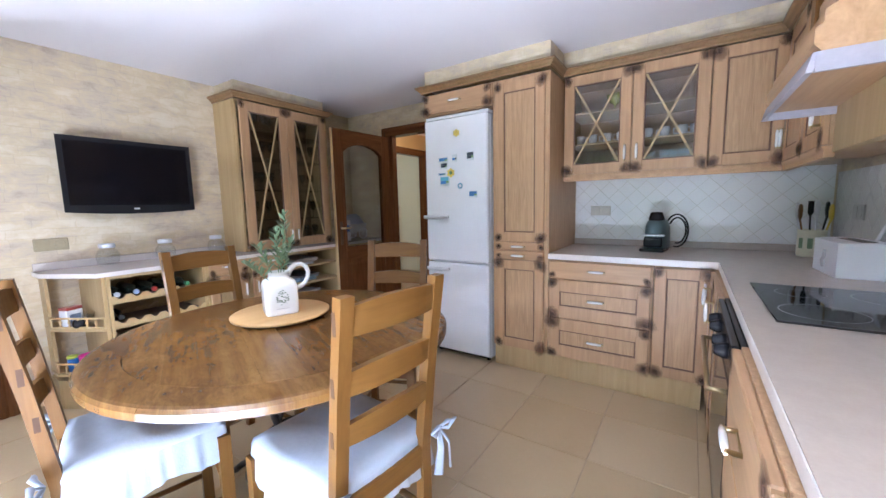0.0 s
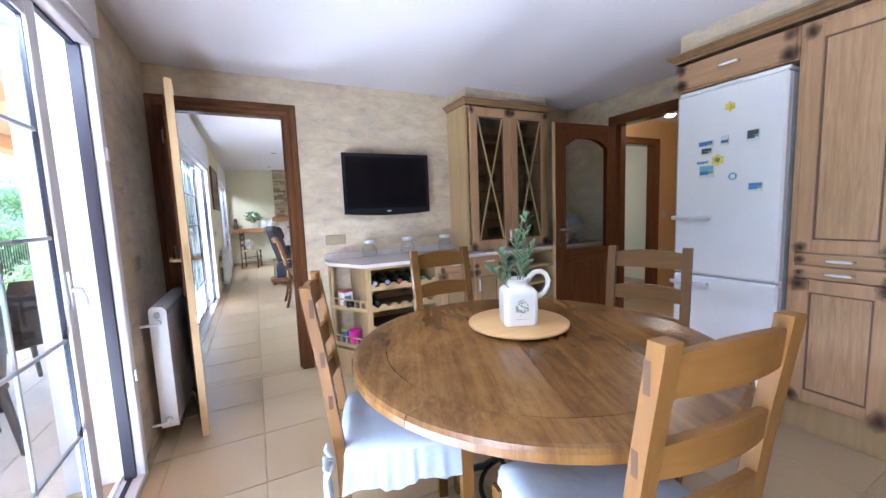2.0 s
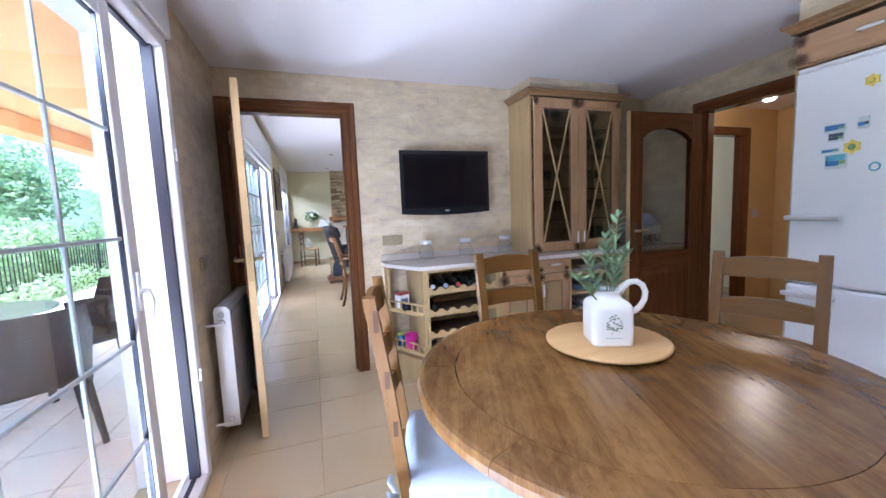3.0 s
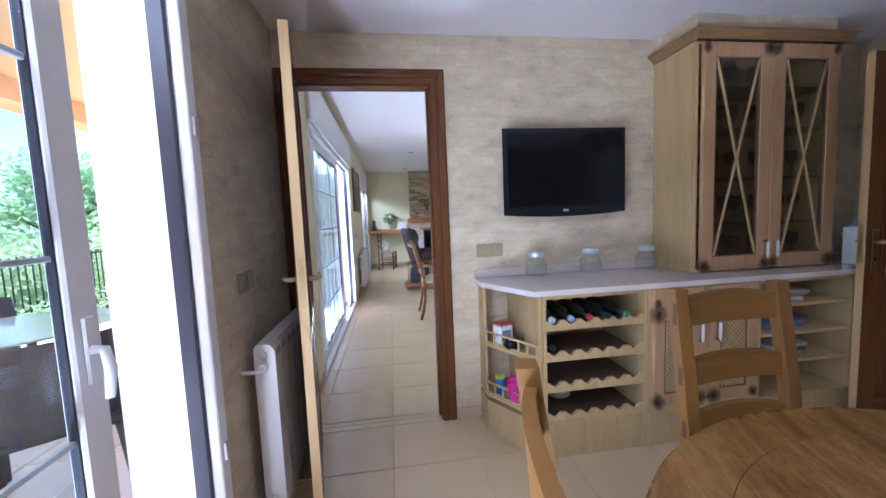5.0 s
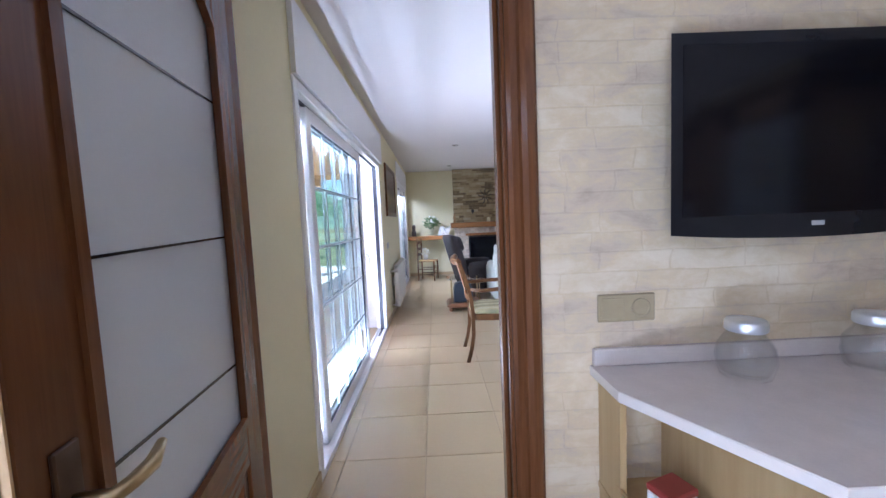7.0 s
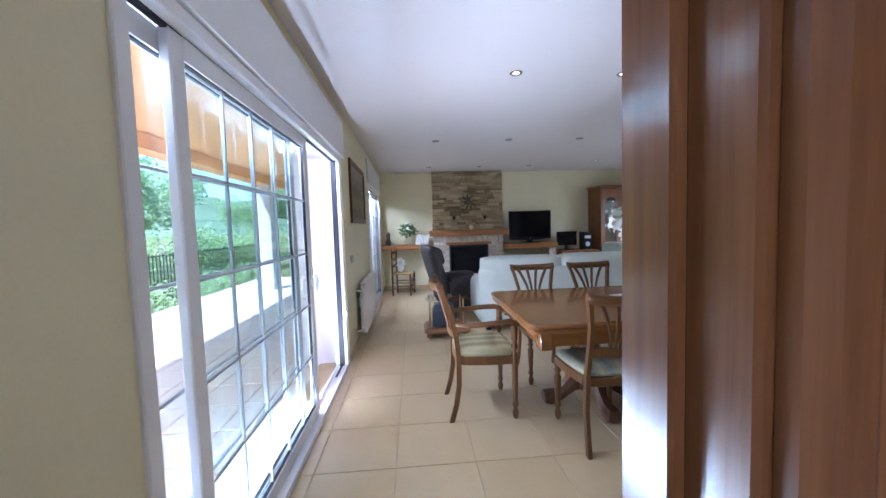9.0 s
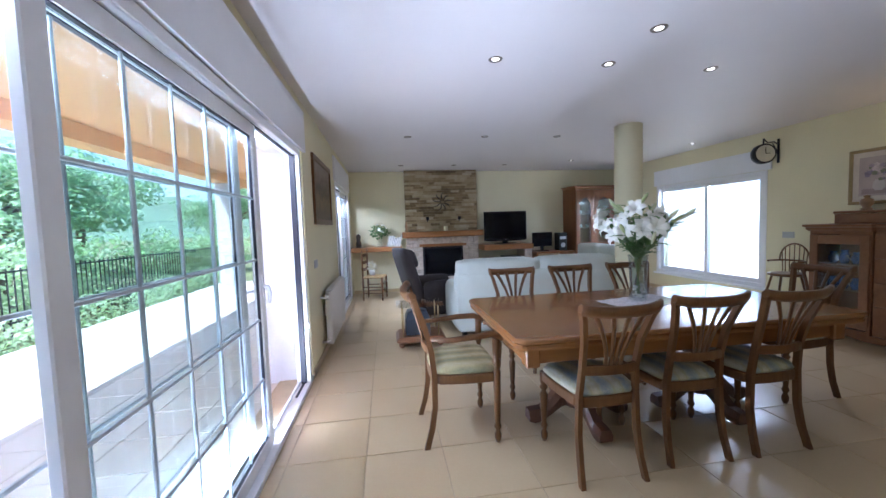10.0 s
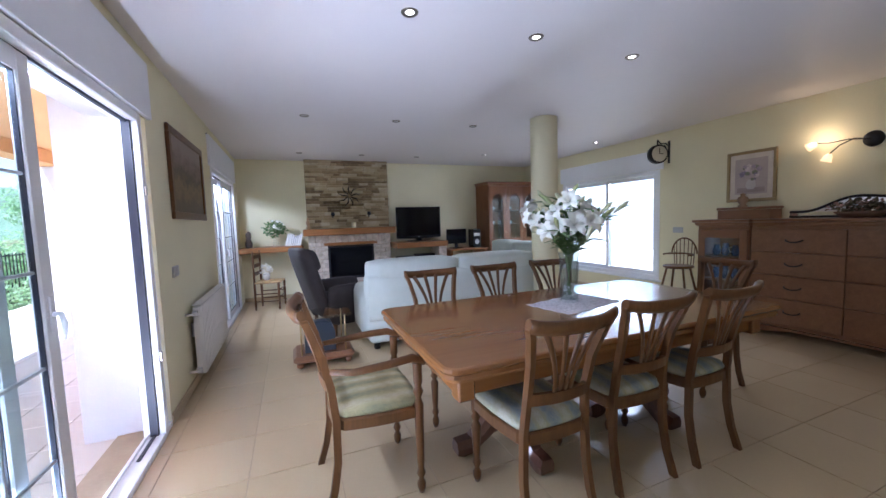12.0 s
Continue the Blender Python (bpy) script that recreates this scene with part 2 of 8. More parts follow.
M_SOFA = plain("pale_sofa_fabric", (0.55, 0.58, 0.53), 0.85, vary=0.05, scale=7, bump=0.25, grain=120)
M_DARKLEATHER = plain("dark_upholstery", (0.030, 0.022, 0.021), 0.8, vary=0.25, scale=9, bump=0.2)
M_LEAF = plain("leaf_green", (0.13, 0.23, 0.075), 0.5, vary=0.35, scale=20)
M_OLIVE = plain("olive_leaf", (0.17, 0.25, 0.13), 0.55, vary=0.3, scale=20)
M_PETAL = plain("lily_petal", (0.84, 0.83, 0.76), 0.5, vary=0.04)
M_CGLASS = pane_glass("cabinet_glass", (0.86, 0.88, 0.88))
M_WINGLASS = pane_glass("window_glass", (0.90, 0.96, 0.965))
M_CLEAR = pane_glass("jar_glass", (0.98, 0.99, 0.99), 0.10)
M_LID = plain("brushed_lid", (0.78, 0.82, 0.88), 0.4, 0.9)
M_PLATE = plain("switch_beige", (0.34, 0.28, 0.17), 0.35)
M_TILEPLATE = plain("pale_beige_plate", (0.56, 0.51, 0.43), 0.35)
M_HANDLEPLATE = plain("darkened_bronze", (0.10, 0.055, 0.028), 0.4, 0.5)
M_GREYPLATE = plain("switch_grey", (0.42, 0.42, 0.42), 0.4)
M_RAD = plain("radiator_enamel", (0.74, 0.72, 0.70), 0.35, vary=0.02)
M_STOVE = plain("hob_glass", (0.012, 0.013, 0.016), 0.05)
M_BRONZE = plain("bronze_ring", (0.22, 0.19, 0.15), 0.35, 0.7)
M_SPOTGLOW = lamp_glow("spot_bulb", (1.0, 0.93, 0.82), 2.5)
M_SHADEGLOW = lamp_glow("tulip_glass", (1.0, 0.66, 0.28), 0.30)


# ---- mesh helpers ----
def box(bm, x0, x1, y0, y1, z0, z1, bev=0.0):
    """A block, its edges chamfered by bev."""
    if x1 < x0:
        x0, x1 = x1, x0
    if y1 < y0:
        y0, y1 = y1, y0
    if z1 < z0:
        z0, z1 = z1, z0
    bev = min(bev, (x1 - x0) * 0.45, (y1 - y0) * 0.45, (z1 - z0) * 0.45)
    if bev <= 0:
        v = [bm.verts.new((x, y, z)) for x in (x0, x1) for y in (y0, y1) for z in (z0, z1)]
        for f in ((0, 1, 3, 2), (4, 6, 7, 5), (0, 4, 5, 1), (2, 3, 7, 6), (0, 2, 6, 4), (1, 5, 7, 3)):
            bm.faces.new([v[i] for i in f])
        return
    v = {}
    for i, (x, sx) in enumerate(((x0, 1), (x1, -1))):
        for j, (y, sy) in enumerate(((y0, 1), (y1, -1))):
            for k, (z, sz) in enumerate(((z0, 1), (z1, -1))):
                b = bev
                v[i, j, k, 0] = bm.verts.new((x, y + sy * b, z + sz * b))
                v[i, j, k, 1] = bm.verts.new((x + sx * b, y, z + sz * b))
                v[i, j, k, 2] = bm.verts.new((x + sx * b, y + sy * b, z))
    def face(keys):
        bm.faces.new([v[k] for k in keys])
    ring = ((0, 0), (1, 0), (1, 1), (0, 1))
    for s in (0, 1):
        face([(s, a, b, 0) for a, b in ring])
        face([(a, s, b, 1) for a, b in ring])
        face([(a, b, s, 2) for a, b in ring])
    for a in (0, 1):
        for b in (0, 1):
            face([(0, a, b, 1), (1, a, b, 1), (1, a, b, 2), (0, a, b, 2)])
            face([(a, 0, b, 0), (a, 1, b, 0), (a, 1, b, 2), (a, 0, b, 2)])
            face([(a, b, 0, 0), (a, b, 1, 0), (a, b, 1, 1), (a, b, 0, 1)])
            for c in (0, 1):
                face([(a, b, c, 0), (a, b, c, 1), (a, b, c, 2)])


def rings(bm, loops, closed=True, caps=True, smooth=True):
    """Skin between loops of points."""
    vs = [[bm.verts.new(p) for p in loop] for loop in loops]
    n = len(vs[0])
    for a, b in zip(vs, vs[1:]):
        for i in range(n if closed else n - 1):
            j = (i + 1) % n
            f = bm.faces.new((a[i], a[j], b[j], b[i]))
            f.smooth = smooth
    if caps and closed:
        bm.faces.new(vs[0][::-1])
        bm.faces.new(vs[-1])


def lathe(bm, profile, at=(0, 0, 0), seg=16, caps=True, squash=(1, 1)):
    """A turned form: profile of (radius, height) from the bottom up."""
    x, y, z = at
    rings(bm, [[(x + squash[0] * r * math.cos(2 * math.pi * i / seg), y + squash[1] * r * math.sin(2 * math.pi * i / seg), z + h)
                for i in range(seg)] for r, h in profile], caps=caps)


def tube(bm, pts, r, seg=8, flat=1.0, caps=True):
    """A bar bent along pts; r may be one radius or one for each point; flat squashes it across."""
    pts = [Vector(p) for p in pts]
    rs = r if isinstance(r, (list, tuple)) else [r] * len(pts)
    loops, up = [], None
    for i, p in enumerate(pts):
        d = (pts[min(i + 1, len(pts) - 1)] - pts[max(i - 1, 0)]).normalized()
        if up is None:
            up = Vector((0, 0, 1)) if abs(d.z) < 0.9 else Vector((0, 1, 0))
        side = d.cross(up).normalized()
        up = side.cross(d).normalized()
        loops.append([p + (side * math.cos(2 * math.pi * k / seg) + up * math.sin(2 * math.pi * k / seg) * flat) * rs[i] for k in range(seg)])
    rings(bm, loops, caps=caps)


def bar(bm, p, q, w, d, up=(0, 0, 1)):
    """A straight square bar from p to q, w across and d along up."""
    p, q, up = Vector(p), Vector(q), Vector(up)
    a = (q - p).normalized()
    s = a.cross(up).normalized() * (w / 2)
    u = s.cross(a).normalized() * (d / 2)
    rings(bm, [[e + s + u, e - s + u, e - s - u, e + s - u] for e in (p, q)], smooth=False)


def prism(bm, poly, z0, z1):
    rings(bm, [[(x, y, z) for x, y in poly] for z in (z0, z1)], smooth=False)


def sweep(bm, path, profile, closed=False):
    """A moulding: profile of (out, up) carried along a plan path with mitred corners; out is to the right of the way."""
    n, loops = len(path), []
    for i in range(n):
        p = Vector(path[i])
        d0 = (p - Vector(path[i - 1])).normalized() if i or closed else None
        d1 = (Vector(path[(i + 1) % n]) - p).normalized() if i < n - 1 or closed else None
        d0, d1 = d0 or d1, d1 or d0
        n0, n1 = Vector((d0.y, -d0.x)), Vector((d1.y, -d1.x))
        m = (n0 + n1).normalized()
        m /= max(0.2, m.dot(n0))
        loops.append([(p.x + m.x * o, p.y + m.y * o, u) for o, u in profile])
    if closed:
        loops.append(loops[0])
    rings(bm, loops, smooth=False, caps=not closed)


def mesh_of(name, bm, material):
    me = bpy.data.meshes.new(name)
    bmesh.ops.remove_doubles(bm, verts=bm.verts, dist=1e-6)
    bmesh.ops.recalc_face_normals(bm, faces=bm.faces)
    bm.to_mesh(me)
    bm.free()
    me.materials.append(material)
    return me


def part(name, bm, material, parent=None, label="", m=None):
    ob = new(name, mesh_of(name, bm, material))
    ob.parent = parent
    if m is not None:
        ob.matrix_basis = m
    if label:
        ob["label"] = label
    return ob


def thing(name, label, category, m=None, group="", kind=""):
    ob = new(name)
    ob.empty_display_size = 0.1
    if m is not None:
        ob.matrix_basis = m
    return tagged(ob, label, category, group, kind)


def block(name, material, parent, x0, x1, y0, y1, z0, z1, bev=0.003, label="", m=None):
    bm = bmesh.new()
    box(bm, x0, x1, y0, y1, z0, z1, bev)
    return part(name, bm, material, parent, label, m)


def solid(name, material, label, category, boxes, kind="structure"):
    bm = bmesh.new()
    for b in boxes:
        box(bm, *b)
    return tagged(part(name, bm, material), label, category, kind=kind)


def sling(n, x0, x1):
    return [x0 + (x1 - x0) * i / (n - 1) for i in range(n)]


# ---- the large structure ----
WX = -0.48        # inner face of the window wall
KX = 3.36         # kitchen side wall
KY0, KY = 1.28, 5.53
LY0, LY1, LX = 5.63, 13.55, 5.47
KZ, LZ = 2.32, 2.51
TOP = 2.75
# window wall with its openings: kitchen slider, dining slider, fireside slider
# kitchen slider runs on unseen down to y 1.45 only to admit more light
KW = (1.45, 4.60, 2.10)
LW = (6.32, 9.16, 2.05)
FW = (11.25, 13.1, 2.05)
solid("wall_window", M_EXT, "thick outer wall with three glazed openings", "wall", [
    (-0.78, -0.50, 0.9, KW[0], 0, TOP), (-0.78, -0.50, KW[1], LW[0], 0, TOP), (-0.78, -0.50, LW[1], FW[0], 0, TOP), (-0.78, -0.50, FW[1], 14.0, 0, TOP),
    (-0.78, -0.50, KW[0], KW[1], KW[2], TOP), (-0.78, -0.50, LW[0], LW[1], LW[2], TOP), (-0.78, -0.50, FW[0], FW[1], FW[2], TOP)])
solid("wall_lining_kitchen", M_KWALL, "stone-effect plaster on the kitchen window wall", "wall", [
    (-0.50, WX, KY0, KW[0], 0, KZ), (-0.50, WX, KW[1], KY, 0, KZ), (-0.50, WX, KW[0], KW[1], KW[2], KZ)])
solid("wall_lining_living", M_LWALL, "cream painted plaster on the living room window wall", "wall", [
    (-0.50, WX, LY0, LW[0], 0, LZ), (-0.50, WX, LW[1], FW[0], 0, LZ), (-0.50, WX, FW[1], LY1, 0, LZ),
    (-0.50, WX, LW[0], LW[1], LW[2], LZ), (-0.50, WX, FW[0], FW[1], FW[2], LZ)])
# wall between kitchen and living room
D0, D1, DH = -0.40, 0.372, 2.03
solid("wall_kitchen_north", M_KWALL, "beige stone-effect plaster wall behind the television", "wall", [
    (WX, D0 - 0.03, KY, 5.58, 0, TOP), (D1 + 0.03, KX, KY, 5.58, 0, TOP), (D0 - 0.03, D1 + 0.03, KY, 5.58, DH + 0.03, TOP)])
HD0, HD1 = 4.20, 4.92
solid("wall_living_south", M_LWALL, "cream painted wall on the living room side", "wall", [
    (WX, D0 - 0.03, 5.58, LY0, 0, TOP), (D1 + 0.03, HD0, 5.58, LY0, 0, TOP), (HD1, LX, 5.58, LY0, 0, TOP),
    (D0 - 0.03, D1 + 0.03, 5.58, LY0, DH + 0.03, TOP), (HD0, HD1, 5.58, LY0, DH, TOP)])
# kitchen side wall with the hall doorway
E0, E1 = 4.16, 4.90
solid("wall_kitchen_east", M_KWALL, "beige stone-effect plaster wall with hall doorway", "wall", [
    (KX, KX + 0.12, KY0, E0 - 0.03, 0, TOP), (KX, KX + 0.12, E1 + 0.03, KY, 0, TOP), (KX, KX + 0.12, E0 - 0.03, E1 + 0.03, DH + 0.03, TOP)])
solid("wall_kitchen_south", M_KWALL, "plain kitchen wall behind the hob", "wall", [(WX, KX + 0.12, KY0 - 0.12, KY0, 0, TOP)])
solid("wall_hall", M_HALL, "hallway walls tinted ochre for the warm lamplight", "wall", [
    (KX + 0.12, HD0, 5.53, 5.58, 0, TOP), (HD1, 5.47, 5.53, 5.58, 0, TOP), (HD0, HD1, 5.53, 5.58, DH, TOP),
    (KX + 0.12, 5.6, 3.0, 3.1, 0, TOP), (5.47, 5.6, 3.1, 5.63, 0, TOP), (KX + 0.12, KX + 0.13, 3.1, E0 - 0.03, 0, TOP)])
solid("wall_living_north", M_LWALL, "cream painted wall behind the fireplace", "wall", [(-0.78, LX + 0.25, LY1, LY1 + 0.2, 0, TOP)])
RW = (10.12, 12.25, 0.33, 1.98)
solid("wall_living_east", M_LWALL, "cream painted wall behind the sideboard", "wall", [
    (LX, LX + 0.25, LY0, RW[0], 0, TOP), (LX, LX + 0.25, RW[1], LY1, 0, TOP), (LX, LX + 0.25, RW[0], RW[1], 0, RW[2]), (LX, LX + 0.25, RW[0], RW[1], RW[3], TOP)])
solid("ceiling_kitchen", M_CEIL, "white painted kitchen ceiling", "ceiling", [(WX, 5.47, KY0, KY, KZ, KZ + 0.05)])
solid("ceiling_living", M_CEIL, "white painted living room ceiling", "ceiling", [(WX, LX, LY0, LY1, LZ, LZ + 0.05)])
solid("roof_slab", M_EXT, "flat roof slab over the rooms", "roof", [(-0.78, 5.8, 0.9, 13.8, TOP, TOP + 0.15)])
floor = solid("floor", M_GROUT, "floor of square beige ceramic tiles", "floor", [(-0.78, 5.6, 0.9, 13.75, -0.1, -0.004)])
solid("baseboard", M_TILE, "low beige tile skirting along the walls", "skirting", [
    (WX, WX + 0.012, LY0, LW[0], 0, 0.07), (WX, WX + 0.012, LW[1], FW[0], 0, 0.07), (WX, WX + 0.012, KW[1] + 0.02, KY, 0, 0.07),
    (LX - 0.012, LX, LY0, LY1, 0, 0.07), (WX + 0.012, LX - 0.012, LY1 - 0.012, LY1, 0, 0.07), (0.47, 0.60, KY - 0.012, KY, 0, 0.07)])


# ---- doors ----
def casing(name, m, w, h, depth, label, side=0.085):
    """A timber door lining with moulded architraves both sides. Local: opening along x from 0 to w, wall from y 0 to depth."""
    t = thing(name, label, "door frame", m, kind="structure")
    for x0, x1 in ((-0.03, 0), (w, w + 0.03)):
        block("jamb", M_DOORWOOD, t, x0, x1, 0.001, depth - 0.001, 0, h)
    block("head", M_DOORWOODX, t, -0.03, w + 0.03, 0.001, depth - 0.001, h, h + 0.03)
    for x in (0.0, w - 0.012):
        block("door_stop", M_DOORWOOD, t, x, x + 0.012, 0.045, depth, 0, h)
    prof = [(0.0, 0.0), (0.0, 0.012), (0.012, 0.018), (0.03, 0.018), (0.04, 0.012), (0.055, 0.02), (0.075, 0.02), (side, 0.008), (side, 0.0)]
    for y, s in ((0, -1), (depth, 1)):
        for x, sx in ((-0.008, -1), (w + 0.008, 1)):
            bm = bmesh.new()
            rings(bm, [[(x + sx * a, y + s * b, z + (a if z > 1 else 0)) for a, b in prof] for z in (0, h + 0.008)], smooth=False)
            part("architrave", bm, M_DOORWOOD, t)
        bm = bmesh.new()
        rings(bm, [[(x + sx * a, y + s * b, h + 0.008 + a) for a, b in prof] for x, sx in ((-0.008, -1), (w + 0.008, 1))], smooth=False)
        part("architrave", bm, M_DOORWOODX, t)
    return t


def etched(name):
    """Obscured door glass: milky with a soft sheen."""
    n = Nodes(name, 0.18)
    v = n.coords((1, 1, 1))
    n.color((0.80, 0.84, 0.86))
    n.b.inputs["Transmission Weight"].default_value = 0.35
    n.b.inputs["IOR"].default_value = 1.2
    n.bump(n.noise(v, 160, 2), 0.15, 0.002)
    n.b.inputs["Roughness"].default_value = 0.25
    return n.mat


M_ETCH = etched("etched_glass")


def glazed_door(name, m, w, label, pane, scored=False, h=2.02, handle=1):
    """Half-glazed panelled door, arched at the top of the glass. Local: hinge at x 0, leaf to x w, 4 cm thick from y 0."""
    t = thing(name, label, "door", m)
    s, top, mid0, mid1, th = 0.11, 1.90, 0.72, 0.84, 0.038
    block("stile", M_DOORWOOD, t, 0, s, 0, th, 0.01, h, 0.003)
    block("stile", M_DOORWOOD, t, w - s, w - 0.003, 0, th, 0.01, h, 0.003)
    block("lock_edge", M_DOOREDGE, t, w - 0.003, w, 0.001, th - 0.001, 0.01, h, 0, "pale raw timber edge")
    block("bottom_rail", M_DOORWOODX, t, s, w - s, 0.001, th - 0.001, 0.01, 0.17, 0)
    block("lock_rail", M_DOORWOODX, t, s, w - s, 0.001, th - 0.001, mid0, mid1, 0)
    # arched head rail
    def arch(x):
        u = (x - s) / (w - 2 * s)
        return top - 0.08 * (2 * u - 1) ** 2 * (1.0 if abs(2 * u - 1) < 0.82 else 1.15)
    bm = bmesh.new()
    xs = sling(17, s, w - s)
    rings(bm, [[(x, 0.001, arch(x)), (x, th - 0.001, arch(x)), (x, th - 0.001, h), (x, 0.001, h)] for x in xs], smooth=False)
    part("top_rail", bm, M_DOORWOODX, t)
    for y in (-0.006, th - 0.006):
        bm = bmesh.new()
        pts = [(s, mid1)] + [(x, arch(x)) for x in xs] + [(w - s, mid1)]
        for (xa, za), (xb, zb) in zip(pts, pts[1:] + pts[:1]):
            bar(bm, (xa, y + 0.006, za), (xb, y + 0.006, zb), 0.02, 0.014, (0, 1, 0))
        part("glazing_bead", bm, M_DOORWOOD, t)
    bm = bmesh.new()
    rings(bm, [[(x, y, mid1), (x, y + 0.005, mid1), (x, y + 0.005, arch(x)), (x, y, arch(x))] for x in xs for y in (th / 2,)], smooth=False)
    g = part("pane", bm, pane, t, "obscured glass")
    if scored:
        for a, b, c, d in ((0.02, 1.63, 0.98, 1.60), (0.02, 1.31, 0.98, 1.30), (0.02, 0.99, 0.98, 1.03)):
            bm = bmesh.new()
            bar(bm, (s + (w - 2 * s) * a, th / 2 + 0.007, b), (s + (w - 2 * s) * c, th / 2 + 0.007, d), 0.0045, 0.003, (0, 1, 0))
            part("engraved_line", bm, M_STOVE, g)
    # raised lower panel
    bm = bmesh.new()
    x0, x1, z0, z1 = s, w - s, 0.17, mid0
    for y, q in ((0.008, -1), (th - 0.008, 1)):
        loop = lambda i, yy: [(x0 + i, yy, z0 + i), (x1 - i, yy, z0 + i), (x1 - i, yy, z1 - i), (x0 + i, yy, z1 - i)]
        rings(bm, [loop(0, th / 2), loop(0, y), loop(0.03, y), loop(0.06, y + q * 0.006), loop(0.07, y + q * 0.006)], smooth=False)
    part("panel", bm, M_DOORWOOD, t)
    for y, q in ((0, -1), (th, 1)):
        x = w - 0.055
        plate = block("handle_plate", M_HANDLEPLATE, t, x - 0.018, x + 0.018, y, y + q * 0.006, 0.88, 1.11, 0.002, "dark bronze backplate")
        bm = bmesh.new()
        tube(bm, [(x, y, 1.045), (x, y + q * 0.04, 1.045), (x - 0.02, y + q * 0.05, 1.047), (x - 0.06, y + q * 0.05, 1.043), (x - 0.095, y + q * 0.045, 1.052)], [0.011, 0.010, 0.009, 0.010, 0.006])
        part("lever", bm, M_BRASS, plate, "curved brass lever")
        bm = bmesh.new()
        lathe(bm, [(0.006, 0), (0.006, 0.004)], (0, 0, 0), 10)
        part("keyhole", bm, M_BLACK, plate, "", pose(x, y + q * 0.0062, 0.95, 90, 0, 0))
    block("lock_plate", M_BRASS, t, w, w + 0.002, 0.009, 0.029, 0.93, 1.14, 0, "brass strike plate")
    for z in (0.25, 1.0, 1.8):
        bm = bmesh.new()
        lathe(bm, [(0.008, 0), (0.008, 0.09)], (-0.004, -0.006, z), 8)
        part("hinge", bm, M_BRASS, t)
    return t


casing("door_frame_1", pose(D0, KY, 0), D1 - D0, DH, 0.10, "dark red-brown stained timber door frame")
casing("door_frame_2", pose(KX, E1, 0, 0, 0, -90), E1 - E0, DH, 0.12, "dark stained timber door frame to the hall")
casing("door_frame_3", pose(HD0 + 0.03, 5.53, 0), HD1 - HD0 - 0.06, DH - 0.03, 0.10, "dark stained door frame at the end of the hall")
# leaf hinged on the window side, standing open into the kitchen
ang = math.degrees(math.atan2(4.825 - 5.515, -0.262 + 0.392))
glazed_door("panelled_door", pose(-0.392, 5.515, 0, 0, 0, ang), 0.725, "open brown door with scored frosted glass and raw edge", M_ETCH, True)
glazed_door("panelled_door", pose(KX - 0.005, 4.94, 0, 0, 0, 177), 0.76, "open brown half-glazed door with arched clear pane", M_CGLASS)
glazed_door("panelled_door", pose(HD0 + 0.035, 5.60, 0, 0, 0, 38), 0.655, "half-open glazed brown door off the hall", M_ETCH)


# ---- glazed sliders ----
def leaf(t, y0, y1, z0, z1, x, rows, cols, handle_at=None, st=0.075, th=0.035):
    """One sliding sash with glazing bars, in the plane x."""
    bm = bmesh.new()
    for a, b in ((y0, y0 + st), (y1 - st, y1)):
        box(bm, x - th / 2, x + th / 2, a, b, z0, z1, 0.005)
    for a, b in ((z0, z0 + st), (z1 - st, z1)):
        box(bm, x - th / 2 + 0.001, x + th / 2 - 0.001, y0 + st, y1 - st, a, b, 0)
    sash = part("sash", bm, M_PVC, t, "white aluminium sliding sash")
    bm = bmesh.new()
    e = 0.005
    for a, b, c, d in ((y0 + st, y0 + st + e, z0 + st, z1 - st), (y1 - st - e, y1 - st, z0 + st, z1 - st),
                       (y0 + st + e, y1 - st - e, z0 + st, z0 + st + e), (y0 + st + e, y1 - st - e, z1 - st - e, z1 - st)):
        box(bm, x - 0.008, x + 0.008, a, b, c, d)
    part("gasket", bm, M_GASKET, sash)
    a0, a1, b0, b1 = y0 + st + e, y1 - st - e, z0 + st + e, z1 - st - e
    for i in range(1, rows):
        z = b0 + (b1 - b0) * i / rows
        block("glazing_bar", M_BARGREY, sash, x - 0.006, x + 0.006, a0, a1, z - 0.006, z + 0.006, 0.002)
    for i in range(1, cols):
        y = a0 + (a1 - a0) * i / cols
        block("glazing_bar", M_BARGREY, sash, x - 0.005, x + 0.005, y - 0.0055, y + 0.0055, b0, b1, 0.002)
    g = block("pane", M_WINGLASS, sash, x - 0.002, x + 0.002, a0, a1, b0, b1, 0)
    g.visible_shadow = False
    if handle_at:
        bm = bmesh.new()
        h = handle_at
        tube(bm, [(x + th / 2, h, 1.03), (x + th / 2 + 0.03, h, 1.03), (x + th / 2 + 0.04, h - 0.004, 0.99), (x + th / 2 + 0.035, h - 0.008, 0.93)], [0.011, 0.010, 0.011, 0.008])
        box(bm, x + th / 2, x + th / 2 + 0.008, h - 0.014, h + 0.014, 0.96, 1.10, 0.003)
        part("handle", bm, M_WHITE, sash, "white lever handle")
    return sash


